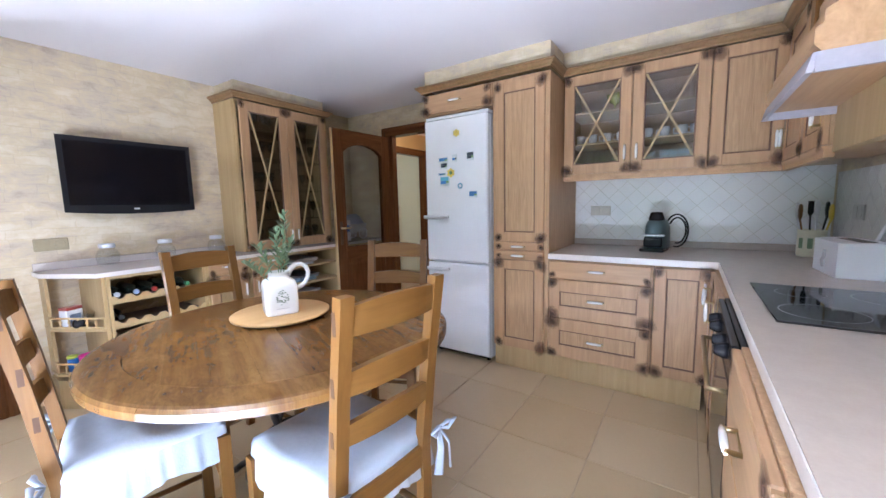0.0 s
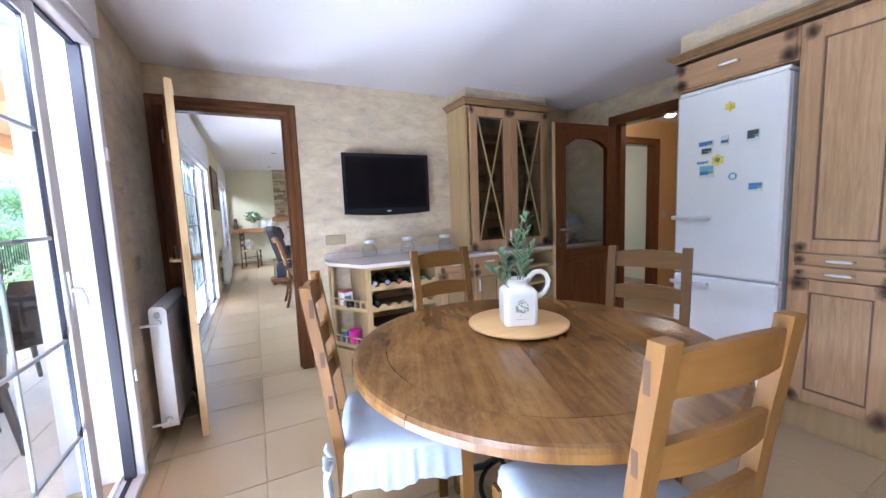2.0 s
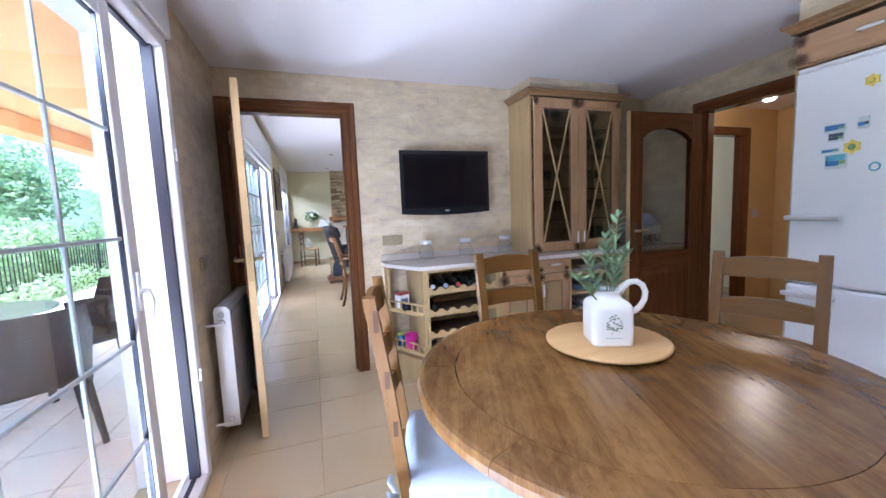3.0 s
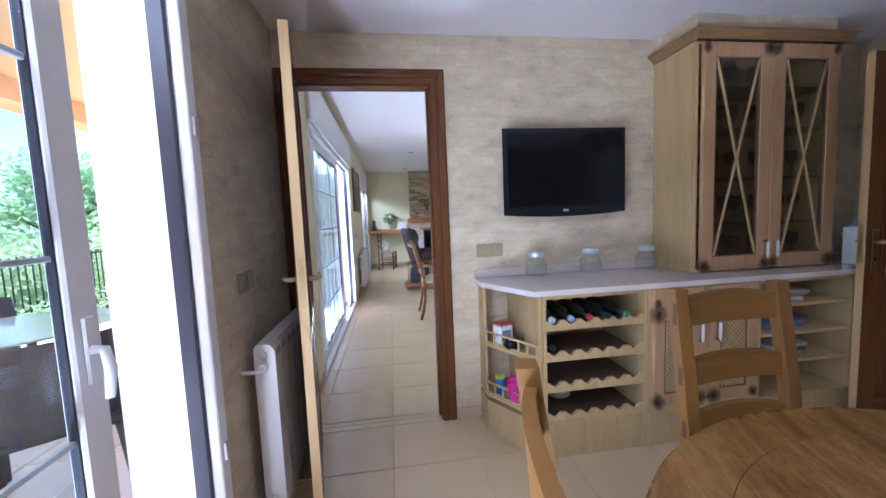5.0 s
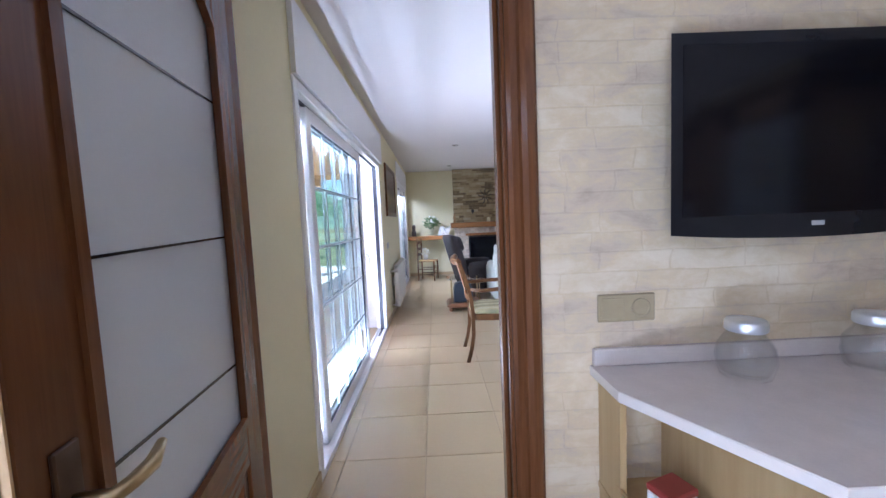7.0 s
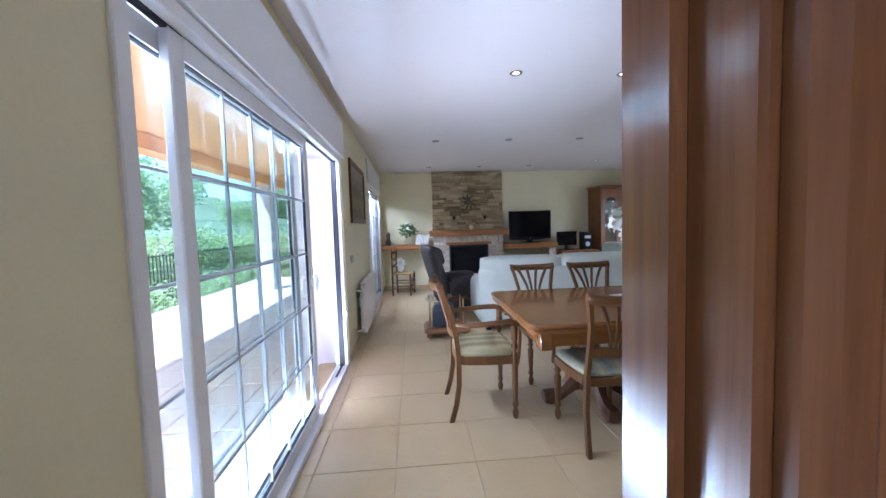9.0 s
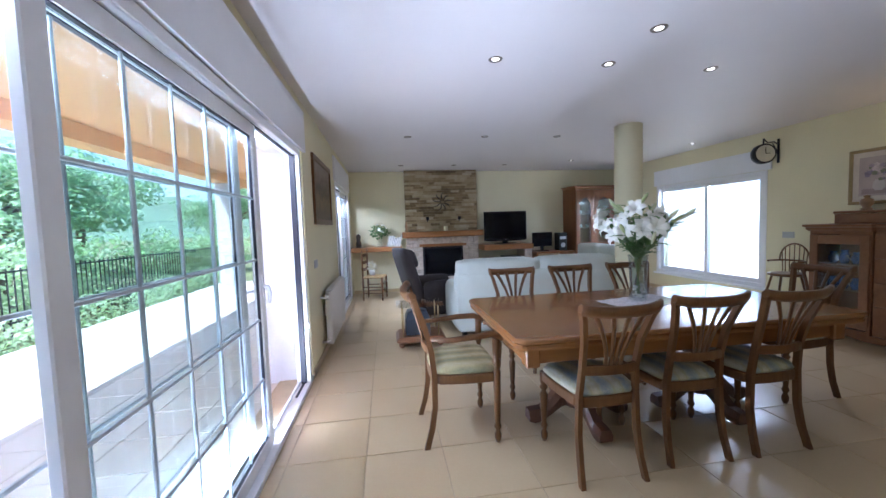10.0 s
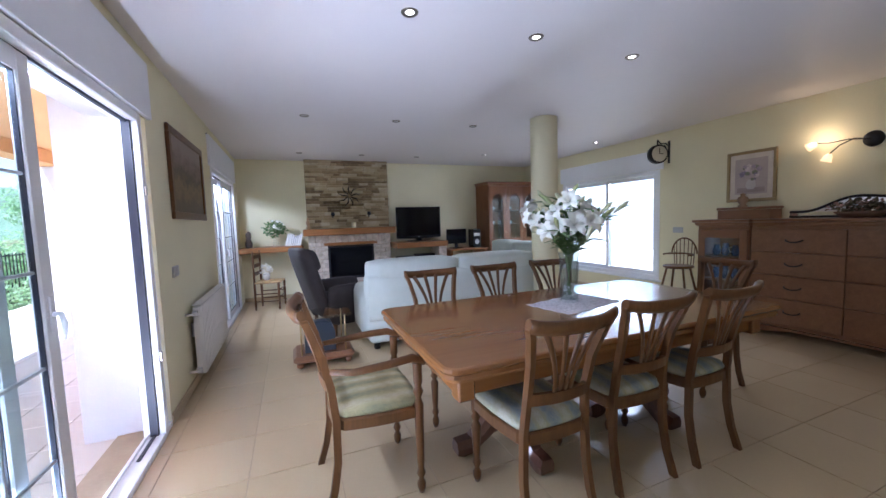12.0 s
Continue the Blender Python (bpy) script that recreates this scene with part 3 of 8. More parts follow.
def slider(name, y0, y1, h, label, leaves, box_top, box_y):
    t = thing(name, label, "sliding window", kind="structure")
    f = 0.055
    xa, xb = -0.585, WX + 0.012
    for a, b, c, d in ((y0, y0 + f, 0, h), (y1 - f, y1, 0, h), (y0 + f, y1 - f, h - f, h), (y0 + f, y1 - f, -0.003, 0.035)):
        block("window_frame", M_PVC, t, xa, xb, a, b, c, d, 0.004)
    block("seal", M_GASKET, t, -0.545, -0.502, y1 - f - 0.022, y1 - f, 0.035, h - f, 0, "black brush seal")
    block("seal", M_GASKET, t, -0.532, -0.514, y0 + f, y1 - f - 0.022, h - f - 0.014, h - f, 0, "black brush seal")
    block("seal", M_GASKET, t, -0.532, -0.514, y1 - 0.35, y1 - f - 0.022, 0.035, 0.042, 0, "black brush seal")
    block("track", M_PVC, t, -0.56, -0.555, y0 + f, y1 - f, 0.035, 0.05, 0)
    for z in (0.5, 1.55):
        block("striker", M_STEEL, t, xb, xb + 0.01, y1 - 0.04, y1 - 0.015, z, z + 0.06, 0.002)
    block("jamb_cover", M_PVC, t, -0.60, -0.586, y0 - 0.02, y0 + 0.10, 0, h, 0)
    for L in leaves:
        leaf(t, *L)
    b = block("shutter_box", M_WHITE, t, WX + 0.002, WX + 0.03, box_y[0], box_y[1], h + 0.004, box_top, 0.002, "white roller shutter box lid")
    # solid black strips in place of the shadow line round the lid
    bm = bmesh.new()
    box(bm, WX + 0.002, WX + 0.012, box_y[0], box_y[1], box_top, box_top + 0.008)
    box(bm, WX + 0.002, WX + 0.012, box_y[1], box_y[1] + 0.008, h + 0.004, box_top + 0.008)
    part("shadow_gap", bm, M_GASKET, b)
    return t


# first sash is unseen, added to fill the lengthened opening
slider("window_1", KW[0], KW[1], KW[2], "white sliding glazed door slid partly open", [
    (KW[0] + 0.05, 2.52, 0.04, KW[2] - 0.06, -0.527, 5, 3), (2.44, 3.47, 0.04, KW[2] - 0.06, -0.567, 5, 3), (3.08, 4.18, 0.04, KW[2] - 0.06, -0.527, 5, 3, 4.14)], KZ - 0.003, (KW[0] - 0.05, KW[1] + 0.02))
slider("window_2", LW[0], LW[1] - 0.12, LW[2], "white sliding glazed door slid partly open", [
    (LW[0] + 0.09, 7.88, 0.04, LW[2] - 0.06, -0.567, 5, 5), (6.60, 8.06, 0.04, LW[2] - 0.06, -0.527, 5, 5, 8.02)], 2.41, (LW[0], 9.20))
slider("window_3", FW[0], FW[1], FW[2], "closed white sliding glazed door beside the fireplace", [
    (FW[0] + 0.05, 12.2, 0.04, FW[2] - 0.06, -0.567, 5, 3), (12.12, FW[1] - 0.05, 0.04, FW[2] - 0.06, -0.527, 5, 3, 12.17)], 2.40, (FW[0] - 0.1, FW[1] + 0.1))
block("reveal_cover", M_PVC, bpy.data.objects["window_2"], -0.585, WX + 0.004, LW[1] - 0.12, LW[1], -0.003, 0.03, 0)

t = thing("window_4", "white two-pane window with low sill and shutter box", "window", kind="structure")
y0, y1, z0, z1 = RW
for a, b, c, d in ((y0, y0 + 0.06, z0, z1), (y1 - 0.06, y1, z0, z1), (y0 + 0.06, y1 - 0.06, z0, z0 + 0.06), (y0 + 0.06, y1 - 0.06, z1 - 0.06, z1)):
    block("window_frame", M_PVC, t, LX - 0.01, LX + 0.09, a, b, c, d, 0.004)
ym = (y0 + y1) / 2 - 0.05
for a, b, x in ((y0 + 0.06, ym + 0.03, LX + 0.03), (ym - 0.03, y1 - 0.06, LX + 0.065)):
    bm = bmesh.new()
    for p in ((a, a + 0.06, z0 + 0.06, z1 - 0.06), (b - 0.06, b, z0 + 0.06, z1 - 0.06), (a + 0.06, b - 0.06, z0 + 0.06, z0 + 0.12), (a + 0.06, b - 0.06, z1 - 0.12, z1 - 0.06)):
        box(bm, x - 0.015, x + 0.015, *p, 0.003)
    sash = part("sash", bm, M_PVC, t)
    block("pane", M_WINGLASS, sash, x - 0.002, x + 0.002, a + 0.06, b - 0.06, z0 + 0.12, z1 - 0.12, 0).visible_shadow = False
block("window_sill", M_WHITE, t, LX - 0.05, LX + 0.09, y0 - 0.04, y1 + 0.04, z0 - 0.03, z0 - 0.001, 0.004)
block("shutter_box", M_WHITE, t, LX - 0.02, LX - 0.001, y0 - 0.06, y1 + 0.06, z1 + 0.003, 2.27, 0.002)

# round pillar
bm = bmesh.new()
lathe(bm, [(0.158, 0), (0.158, LZ)], (3.225, 9.92, 0), 32)
tagged(part("pillar", bm, M_LWALL), "round cream painted pillar", "pillar", kind="structure")


# ---- kitchen cabinets (local: front faces -y, x runs to the right, origin at the front left foot) ----
def pull(parent, x, y, z, length, upright):
    """White porcelain bar on two brass posts."""
    bm = bmesh.new()
    d = Vector((0, 0, 1)) if upright else Vector((1, 0, 0))
    c = Vector((x, y - 0.028, z))
    tube(bm, [c - d * length * 0.42, c - d * length * 0.2, c + d * length * 0.2, c + d * length * 0.42], [0.006, 0.0085, 0.0085, 0.006], 8)
    h = part("handle", bm, M_PORC, parent, "white porcelain bar handle")
    bm = bmesh.new()
    ends = [c + d * (s * length * 0.42) for s in (-1, 1)]
    tube(bm, [ends[0] + Vector((0, 0.028, 0)), ends[0], ends[0] - d * length * 0.1], [0.006, 0.006, 0.004], 8)
    tube(bm, [ends[1] + Vector((0, 0.028, 0)), ends[1], ends[1] + d * length * 0.1], [0.006, 0.006, 0.004], 8)
    tube(bm, [ends[0] + Vector((0, 0.027, 0)), ends[1] + Vector((0, 0.027, 0))], 0.003, 6)
    part("bracket", bm, M_BRASS, h, "brass handle bracket")


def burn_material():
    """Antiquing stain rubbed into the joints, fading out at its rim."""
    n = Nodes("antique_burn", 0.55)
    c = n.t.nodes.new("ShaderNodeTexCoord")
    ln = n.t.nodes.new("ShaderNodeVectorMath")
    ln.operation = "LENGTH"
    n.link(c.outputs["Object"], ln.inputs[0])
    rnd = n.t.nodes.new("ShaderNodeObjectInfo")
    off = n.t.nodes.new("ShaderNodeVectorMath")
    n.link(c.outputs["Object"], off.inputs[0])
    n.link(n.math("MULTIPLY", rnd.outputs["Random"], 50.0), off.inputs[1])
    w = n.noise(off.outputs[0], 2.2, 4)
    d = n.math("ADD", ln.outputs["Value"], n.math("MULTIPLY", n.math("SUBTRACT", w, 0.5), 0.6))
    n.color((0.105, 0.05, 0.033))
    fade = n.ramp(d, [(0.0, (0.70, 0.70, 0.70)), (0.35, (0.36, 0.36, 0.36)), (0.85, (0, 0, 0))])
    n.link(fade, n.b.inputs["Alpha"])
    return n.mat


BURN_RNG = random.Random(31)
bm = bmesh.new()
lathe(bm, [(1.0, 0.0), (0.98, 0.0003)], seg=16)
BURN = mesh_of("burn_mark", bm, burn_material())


def framed(name, t, x0, x1, z0, z1, y, fill="panel", handle=None, s=0.07):
    """A framed door or drawer front, 22 mm thick, its back at y."""
    f = y - 0.022
    bm = bmesh.new()
    g = 0.0015
    x0, x1, z0, z1 = x0 + g, x1 - g, z0 + g, z1 - g
    if fill == "flat":
        box(bm, x0, x1, f, y, z0, z1, 0.004)
        door = part(name, bm, M_OAKX, t)
    else:
        r = s if (z1 - z0) > 0.3 else 0.082
        box(bm, x0, x0 + s, f, y, z0, z1, 0.003)
        box(bm, x1 - s, x1, f, y, z0, z1, 0.003)
        box(bm, x0 + s, x1 - s, f + 0.001, y, z0, z0 + r, 0)
        box(bm, x0 + s, x1 - s, f + 0.001, y, z1 - r, z1, 0)
        door = part(name, bm, M_OAK, t)
        a0, a1, b0, b1 = x0 + s, x1 - s, z0 + r, z1 - r
        bm = bmesh.new()
        e = 0.008
        for p in ((a0, a0 + e, b0, b1), (a1 - e, a1, b0, b1), (a0 + e, a1 - e, b0, b0 + e), (a0 + e, a1 - e, b1 - e, b1)):
            box(bm, p[0], p[1], f + 0.005, y, p[2], p[3])
        part("groove", bm, M_GROOVE, door, "dark antiqued moulding")
        a0, a1, b0, b1 = a0 + e, a1 - e, b0 + e, b1 - e
        if fill == "panel":
            block("panel", M_OAKP, door, a0, a1, f + 0.009, y - 0.002, b0, b1, 0.002)
        elif fill == "lattice":
            block("panel", M_GROOVE, door, a0, a1, f + 0.016, y, b0, b1, 0)
            bm = bmesh.new()
            n, hgt = 0, b1 - b0
            k = a0 - hgt
            while k < a1:
                for sgn in (1, -1):
                    lo, hi = max(k, a0), min(k + hgt, a1)
                    if hi - lo > 0.01:
                        za, zb = (b0 + lo - k, b0 + hi - k) if sgn > 0 else (b1 - (lo - k), b1 - (hi - k))
                        bar(bm, (lo, f + (0.009 if sgn > 0 else 0.012), za), (hi, f + (0.009 if sgn > 0 else 0.012), zb), 0.007, 0.004, (0, 1, 0))
                k += 0.024
            part("lattice", bm, M_OAKPALE, door, "diagonal wooden lattice")
        elif fill == "glass":
            p = block("pane", M_CGLASS, door, a0, a1, f + 0.012, f + 0.015, b0, b1, 0)
            p.visible_shadow = False
            bm = bmesh.new()
            bar(bm, (a0, f + 0.006, b0), (a1, f + 0.006, b1), 0.012, 0.008, (0, 1, 0))
            bar(bm, (a0, f + 0.005, b1), (a1, f + 0.005, b0), 0.012, 0.008, (0, 1, 0))
            part("cross_bar", bm, M_OAKPALE, door, "crossed diagonal glazing bars")
    if handle:
        hx, hz, up = handle
        pull(door, hx, f, hz, 0.11, up)
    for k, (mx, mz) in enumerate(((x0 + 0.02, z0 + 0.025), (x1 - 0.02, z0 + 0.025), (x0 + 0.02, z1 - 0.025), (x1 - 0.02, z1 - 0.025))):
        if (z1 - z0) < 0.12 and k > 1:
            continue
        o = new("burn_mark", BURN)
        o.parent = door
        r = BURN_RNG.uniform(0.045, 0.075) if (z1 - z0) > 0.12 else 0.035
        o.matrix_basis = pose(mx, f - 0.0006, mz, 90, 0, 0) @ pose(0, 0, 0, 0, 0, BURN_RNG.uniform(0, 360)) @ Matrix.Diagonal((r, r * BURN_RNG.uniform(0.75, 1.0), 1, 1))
    return door


def carcass(name, m, w, d, z0, z1, label, category, solid_body=True, mat=None, group="kitchen cabinets"):
    t = thing(name, label, category, m, group)
    mat = mat or (M_OAKPALE if group == "bar units" else M_OAKP)
    if solid_body:
        block("body", mat, t, 0.001, w - 0.001, 0, d, z0, z1, 0.002)
    else:
        bm = bmesh.new()
        e = 0.018
        box(bm, 0.001, e, 0, d, z0, z1, 0)
        box(bm, w - e, w - 0.001, 0, d, z0, z1, 0)
        box(bm, e, w - e, 0, d, z0, z0 + e, 0)
        box(bm, e, w - e, 0, d, z1 - e, z1, 0)
        box(bm, e, w - e, d - 0.01, d, z0 + e, z1 - e, 0)
        part("body", bm, mat, t)
    return t


CORNICE = [(0, 0), (0.008, 0), (0.010, 0.012), (0.020, 0.018), (0.030, 0.032), (0.042, 0.036), (0.042, 0.048), (0, 0.048)]


def cornice(name, path, z, label, mat=None):
    bm = bmesh.new()
    sweep(bm, path, [(o, z + u) for o, u in CORNICE])
    return tagged(part(name, bm, mat or M_CORN), label, "cornice")


R90 = -90
FX = 2.66
# larder, fridge housing, base units on the side wall
t = carcass("larder_cabinet", pose(FX, 3.27, 0, 0, 0, R90), 0.425, KX - FX, 0.17, 2.13, "tall oak larder cabinet with antiqued edges", "cabinet")
framed("door", t, 0.03, 0.395, 1.0 - 0.02, 2.10, 0, "panel", None, 0.065)
framed("drawer_front", t, 0.03, 0.395, 0.915, 0.978, 0, "flat", (0.21, 0.945, False))
framed("drawer_front", t, 0.03, 0.395, 0.845, 0.912, 0, "flat", (0.21, 0.878, False))
framed("door", t, 0.03, 0.395, 0.18, 0.842, 0, "panel", None, 0.065)
t = carcass("fridge_top_cabinet", pose(FX, 3.885, 0, 0, 0, R90), 0.614, KX - FX, 1.965, 2.13, "oak top cabinet above the fridge", "cabinet")
framed("flap_door", t, 0.01, 0.604, 1.972, 2.125, 0, "flat", (0.31, 2.05, False))
block("side_panel", M_OAKPALE, t, 0.001, 0.016, 0.005, KX - FX, 0.001, 1.964, 0.001)
t = carcass("drawer_cabinet", pose(FX, 2.843, 0, 0, 0, R90), 0.643, KX - FX, 0.17, 0.86, "oak drawer cabinet with porcelain pulls", "cabinet")
framed("drawer_front", t, 0.01, 0.633, 0.735, 0.855, 0, "flat", (0.32, 0.80, False))
framed("drawer_front", t, 0.01, 0.633, 0.46, 0.73, 0, "panel", (0.32, 0.60, False))
framed("drawer_front", t, 0.01, 0.633, 0.18, 0.455, 0, "panel", (0.32, 0.32, False))
t = carcass("corner_cabinet", pose(FX, 2.198, 0, 0, 0, R90), 0.295, KX - FX, 0.17, 0.86, "narrow oak base cabinet with upright handle", "cabinet")
framed("door", t, 0.005, 0.29, 0.18, 0.855, 0, "panel", (0.255, 0.74, True), 0.06)
block("plinth", M_OAKPALE, None, 2.685, 2.70, 1.93, 3.27, 0.001, 0.169, 0.002)
tagged(bpy.data.objects["plinth"], "pale oak kitchen plinth along the floor", "plinth")

# fridge freezer with magnets
t = thing("fridge_freezer", "tall white two-door fridge freezer with magnets", "fridge", pose(2.616, 3.858, 0, 0, 0, R90))
W = 0.565
block("body", M_ENAMEL, t, 0.005, W - 0.005, 0.06, 0.66, 0.03, 1.925, 0.006)
block("top_panel", M_ENAMEL, t, 0, W, 0.02, 0.66, 1.928, 1.95, 0.006)
up = block("fridge_door", M_ENAMEL, t, 0, W, 0, 0.057, 0.80, 1.925, 0.012)
lo = block("freezer_door", M_ENAMEL, t, 0, W, 0, 0.057, 0.055, 0.79, 0.012)
M_BAR = plain("handle_silver", (0.74, 0.74, 0.77), 0.3, 0.4)
for d, z in ((up, 1.145), (lo, 0.725)):
    bm = bmesh.new()
    box(bm, 0.0, 0.235, -0.045, -0.03, z, z + 0.028, 0.006)
    box(bm, 0.01, 0.03, -0.032, 0.002, z + 0.004, z + 0.024, 0.002)
    box(bm, 0.20, 0.22, -0.032, 0.002, z + 0.004, z + 0.024, 0.002)
    part("handle", bm, M_BAR, d, "flat silver bar handle")
block("grille", M_BLACK, t, 0.03, W - 0.03, 0.08, 0.1, 0.012, 0.053, 0)
for x in (0.05, W - 0.05):
    bm = bmesh.new()
    lathe(bm, [(0.018, 0), (0.018, 0.03)], (x, 0.1, 0), 10)
    part("foot", bm, M_BLACK, t)
MAG = {c: plain("magnet_" + c, v, 0.4) for c, v in {"yellow": (0.75, 0.6, 0.12), "blue": (0.06, 0.2, 0.5), "sea": (0.15, 0.45, 0.6), "green": (0.2, 0.35, 0.15), "pale": (0.6, 0.66, 0.68), "dark": (0.05, 0.07, 0.09)}.items()}
for c, x, z, w, h in (("yellow", 0.303, 1.80, 0.06, 0.055), ("blue", 0.178, 1.608, 0.085, 0.038), ("dark", 0.185, 1.562, 0.062, 0.045), ("pale", 0.282, 1.613, 0.042, 0.055), ("dark", 0.422, 1.617, 0.06, 0.062),
                      ("yellow", 0.247, 1.504, 0.075, 0.06), ("blue", 0.165, 1.497, 0.072, 0.022), ("sea", 0.188, 1.442, 0.085, 0.075), ("green", 0.33, 1.40, 0.045, 0.045), ("blue", 0.443, 1.332, 0.07, 0.05)):
    t = thing("fridge_magnet", f"small {c} souvenir magnet on the fridge door", "magnet", pose(2.616, 3.858 - x, z, 0, 0, R90), "fridge magnets")
    bm = bmesh.new()
    if c == "yellow":
        n = 12
        rings(bm, [[(w * (0.5 if i % 2 else 0.36) * math.cos(i * math.tau / n), y, w * (0.5 if i % 2 else 0.36) * math.sin(i * math.tau / n)) for i in range(n)] for y in (0, -0.006)], smooth=False)
        part("backing", bm, MAG[c], t)
        bm = bmesh.new()
        lathe(bm, [(w * 0.2, 0), (w * 0.12, 0.006)], seg=10)
        part("face", bm, MAG["green" if z < 1.6 else "yellow"], t, "", pose(0, -0.006, 0, 90, 0, 0))
    elif c == "green":
        tube(bm, [(0.018 * math.cos(i * math.tau / 16), -0.004, 0.018 * math.sin(i * math.tau / 16)) for i in range(17)], 0.004, 6)
        part("ring", bm, MAG["sea"], t)
    else:
        box(bm, -w / 2, w / 2, -0.004, 0, -h / 2, h / 2, 0.001)
        part("card", bm, MAG["pale"], t)
        i = w * 0.06
        block("picture_sky", MAG["sea" if c == "sea" else c], t, -w / 2 + i, w / 2 - i, -0.005, -0.0042, h * 0.05, h / 2 - i, 0)
        block("picture_land", MAG["dark" if c == "dark" else "blue"], t, -w / 2 + i, w * 0.15, -0.0052, -0.0042, -h * 0.28, h * 0.04, 0)
        block("picture_strip", MAG["green" if c != "pale" else "dark"], t, w * 0.16, w / 2 - i, -0.0052, -0.0042, -h * 0.2, h * 0.04, 0)

# worktop: one piece round the corner
bm = bmesh.new()
prism(bm, [(KX - 0.002, 2.842), (2.64, 2.842), (2.64, 1.885), (0.30, 1.885), (0.30, KY0 + 0.002), (KX - 0.002, KY0 + 0.002)], 0.865, 0.905)
worktop = tagged(part("worktop", bm, M_COUNTER), "beige stone worktop turning the corner", "worktop")
bm = bmesh.new()
box(bm, KX - 0.02, KX - 0.002, KY0 + 0.02, 2.842, 0.906, 0.95, 0.002)
box(bm, 0.30, KX - 0.002, KY0 + 0.002, KY0 + 0.02, 0.906, 0.95, 0.002)
part("upstand", bm, M_COUNTER, worktop)
M_EDGEBAND = plain("pale_stone_edge", (0.66, 0.61, 0.57), 0.3, vary=0.04, scale=20)
bm = bmesh.new()
sweep(bm, [(2.64, 2.842), (2.64, 1.885), (0.30, 1.885)], [(0.0004, 0.866), (0.002, 0.868), (0.002, 0.902), (0.0004, 0.904)])
part("edge_band", bm, M_EDGEBAND, worktop, "pale worktop edge")

# base units under the hob run
t = carcass("base_cabinet", pose(2.66, 1.90, 0, 0, 0, 180), 0.709, 0.60, 0.17, 0.86, "oak base cabinet beside the oven", "cabinet")
framed("door", t, 0.03, 0.37, 0.18, 0.855, 0, "panel", (0.09, 0.72, True), 0.06)
framed("door", t, 0.372, 0.704, 0.18, 0.855, 0, "panel", (0.43, 0.72, True), 0.06)
t = thing("oven", "built-in dark glass oven with brass rail", "oven", pose(1.95, 1.90, 0, 0, 0, 180))
block("body", M_BLACK, t, 0.001, 0.599, 0.0, 0.55, 0.175, 0.858, 0.002)
pn = block("control_panel", M_BLACK, t, 0.003, 0.597, -0.02, -0.001, 0.74, 0.855, 0.003)
for x in (0.12, 0.22, 0.38, 0.48):
    bm = bmesh.new()
    lathe(bm, [(0.024, 0), (0.024, 0.012), (0.016, 0.03), (0.014, 0.034)], (0, 0, 0), 14)
    part("knob", bm, M_BLACK, pn, "", pose(x, -0.02, 0.80, 90, 0, 0))
dr = block("oven_door", M_STOVE, t, 0.003, 0.597, -0.022, -0.001, 0.20, 0.735, 0.003)
bm = bmesh.new()
tube(bm, [(0.05, -0.022, 0.70), (0.05, -0.065, 0.70), (0.55, -0.065, 0.70), (0.55, -0.022, 0.70)], 0.008, 8)
part("rail", bm, M_BRASS, dr, "brass oven rail")
t = carcass("drawer_cabinet", pose(1.349, 1.90, 0, 0, 0, 180), 0.60, 0.60, 0.17, 0.86, "oak drawer cabinet under the worktop", "cabinet")
for a, b in ((0.18, 0.40), (0.405, 0.63), (0.635, 0.855)):
    framed("drawer_front", t, 0.005, 0.595, a, b, 0, "flat", (0.30, (a + b) / 2, False))
t = carcass("drawer_cabinet", pose(0.748, 1.90, 0, 0, 0, 180), 0.41, 0.60, 0.17, 0.86, "oak drawer cabinet at the worktop end", "cabinet")
for a, b in ((0.18, 0.40), (0.405, 0.63), (0.635, 0.855)):
    framed("drawer_front", t, 0.005, 0.405, a, b, 0, "flat", (0.205, (a + b) / 2, False))
block("plinth", M_OAKPALE, None, 0.34, 2.684, 1.865, 1.88, 0.001, 0.169, 0.002)
tagged(bpy.data.objects["plinth.001"], "pale oak plinth under the hob run", "plinth")

# hob
t = thing("hob", "black glass ceramic hob set in the worktop", "hob")
block("glass", M_STOVE, t, 1.47, 2.05, 1.34, 1.815, 0.9055, 0.912, 0.002)
for x, y, r in ((1.62, 1.46, 0.08), (1.90, 1.46, 0.10), (1.62, 1.69, 0.10), (1.90, 1.69, 0.07)):
    bm = bmesh.new()
    rings(bm, [[(x + q * math.cos(k * math.tau / 28), y + q * math.sin(k * math.tau / 28), z) for k in range(28)] for q, z in ((r, 0.9121), (r, 0.9125), (r - 0.002, 0.9125), (r - 0.002, 0.9121))], caps=False)
    part("ring_mark", bm, M_GREYPLATE, t)

# wall cabinets
UX, UZ0, UZ1 = 2.95, 1.45, 2.14
def wall_cab(m, w, label, kind, hside, depth):
    t = carcass("wall_cabinet", m, w, depth, UZ0, UZ1, label, "cabinet", kind != "glass", M_OAKP)
    framed("door", t, 0.003, w - 0.003, UZ0 + 0.003, UZ1 - 0.003, 0, kind, ((w - 0.035) if hside else 0.035, 1.58, True), 0.065)
    if kind == "glass":
        for z in (1.66, 1.88):
            block("shelf", M_OAKPALE, t, 0.02, w - 0.02, 0.03, depth - 0.012, z, z + 0.012, 0)
    return t


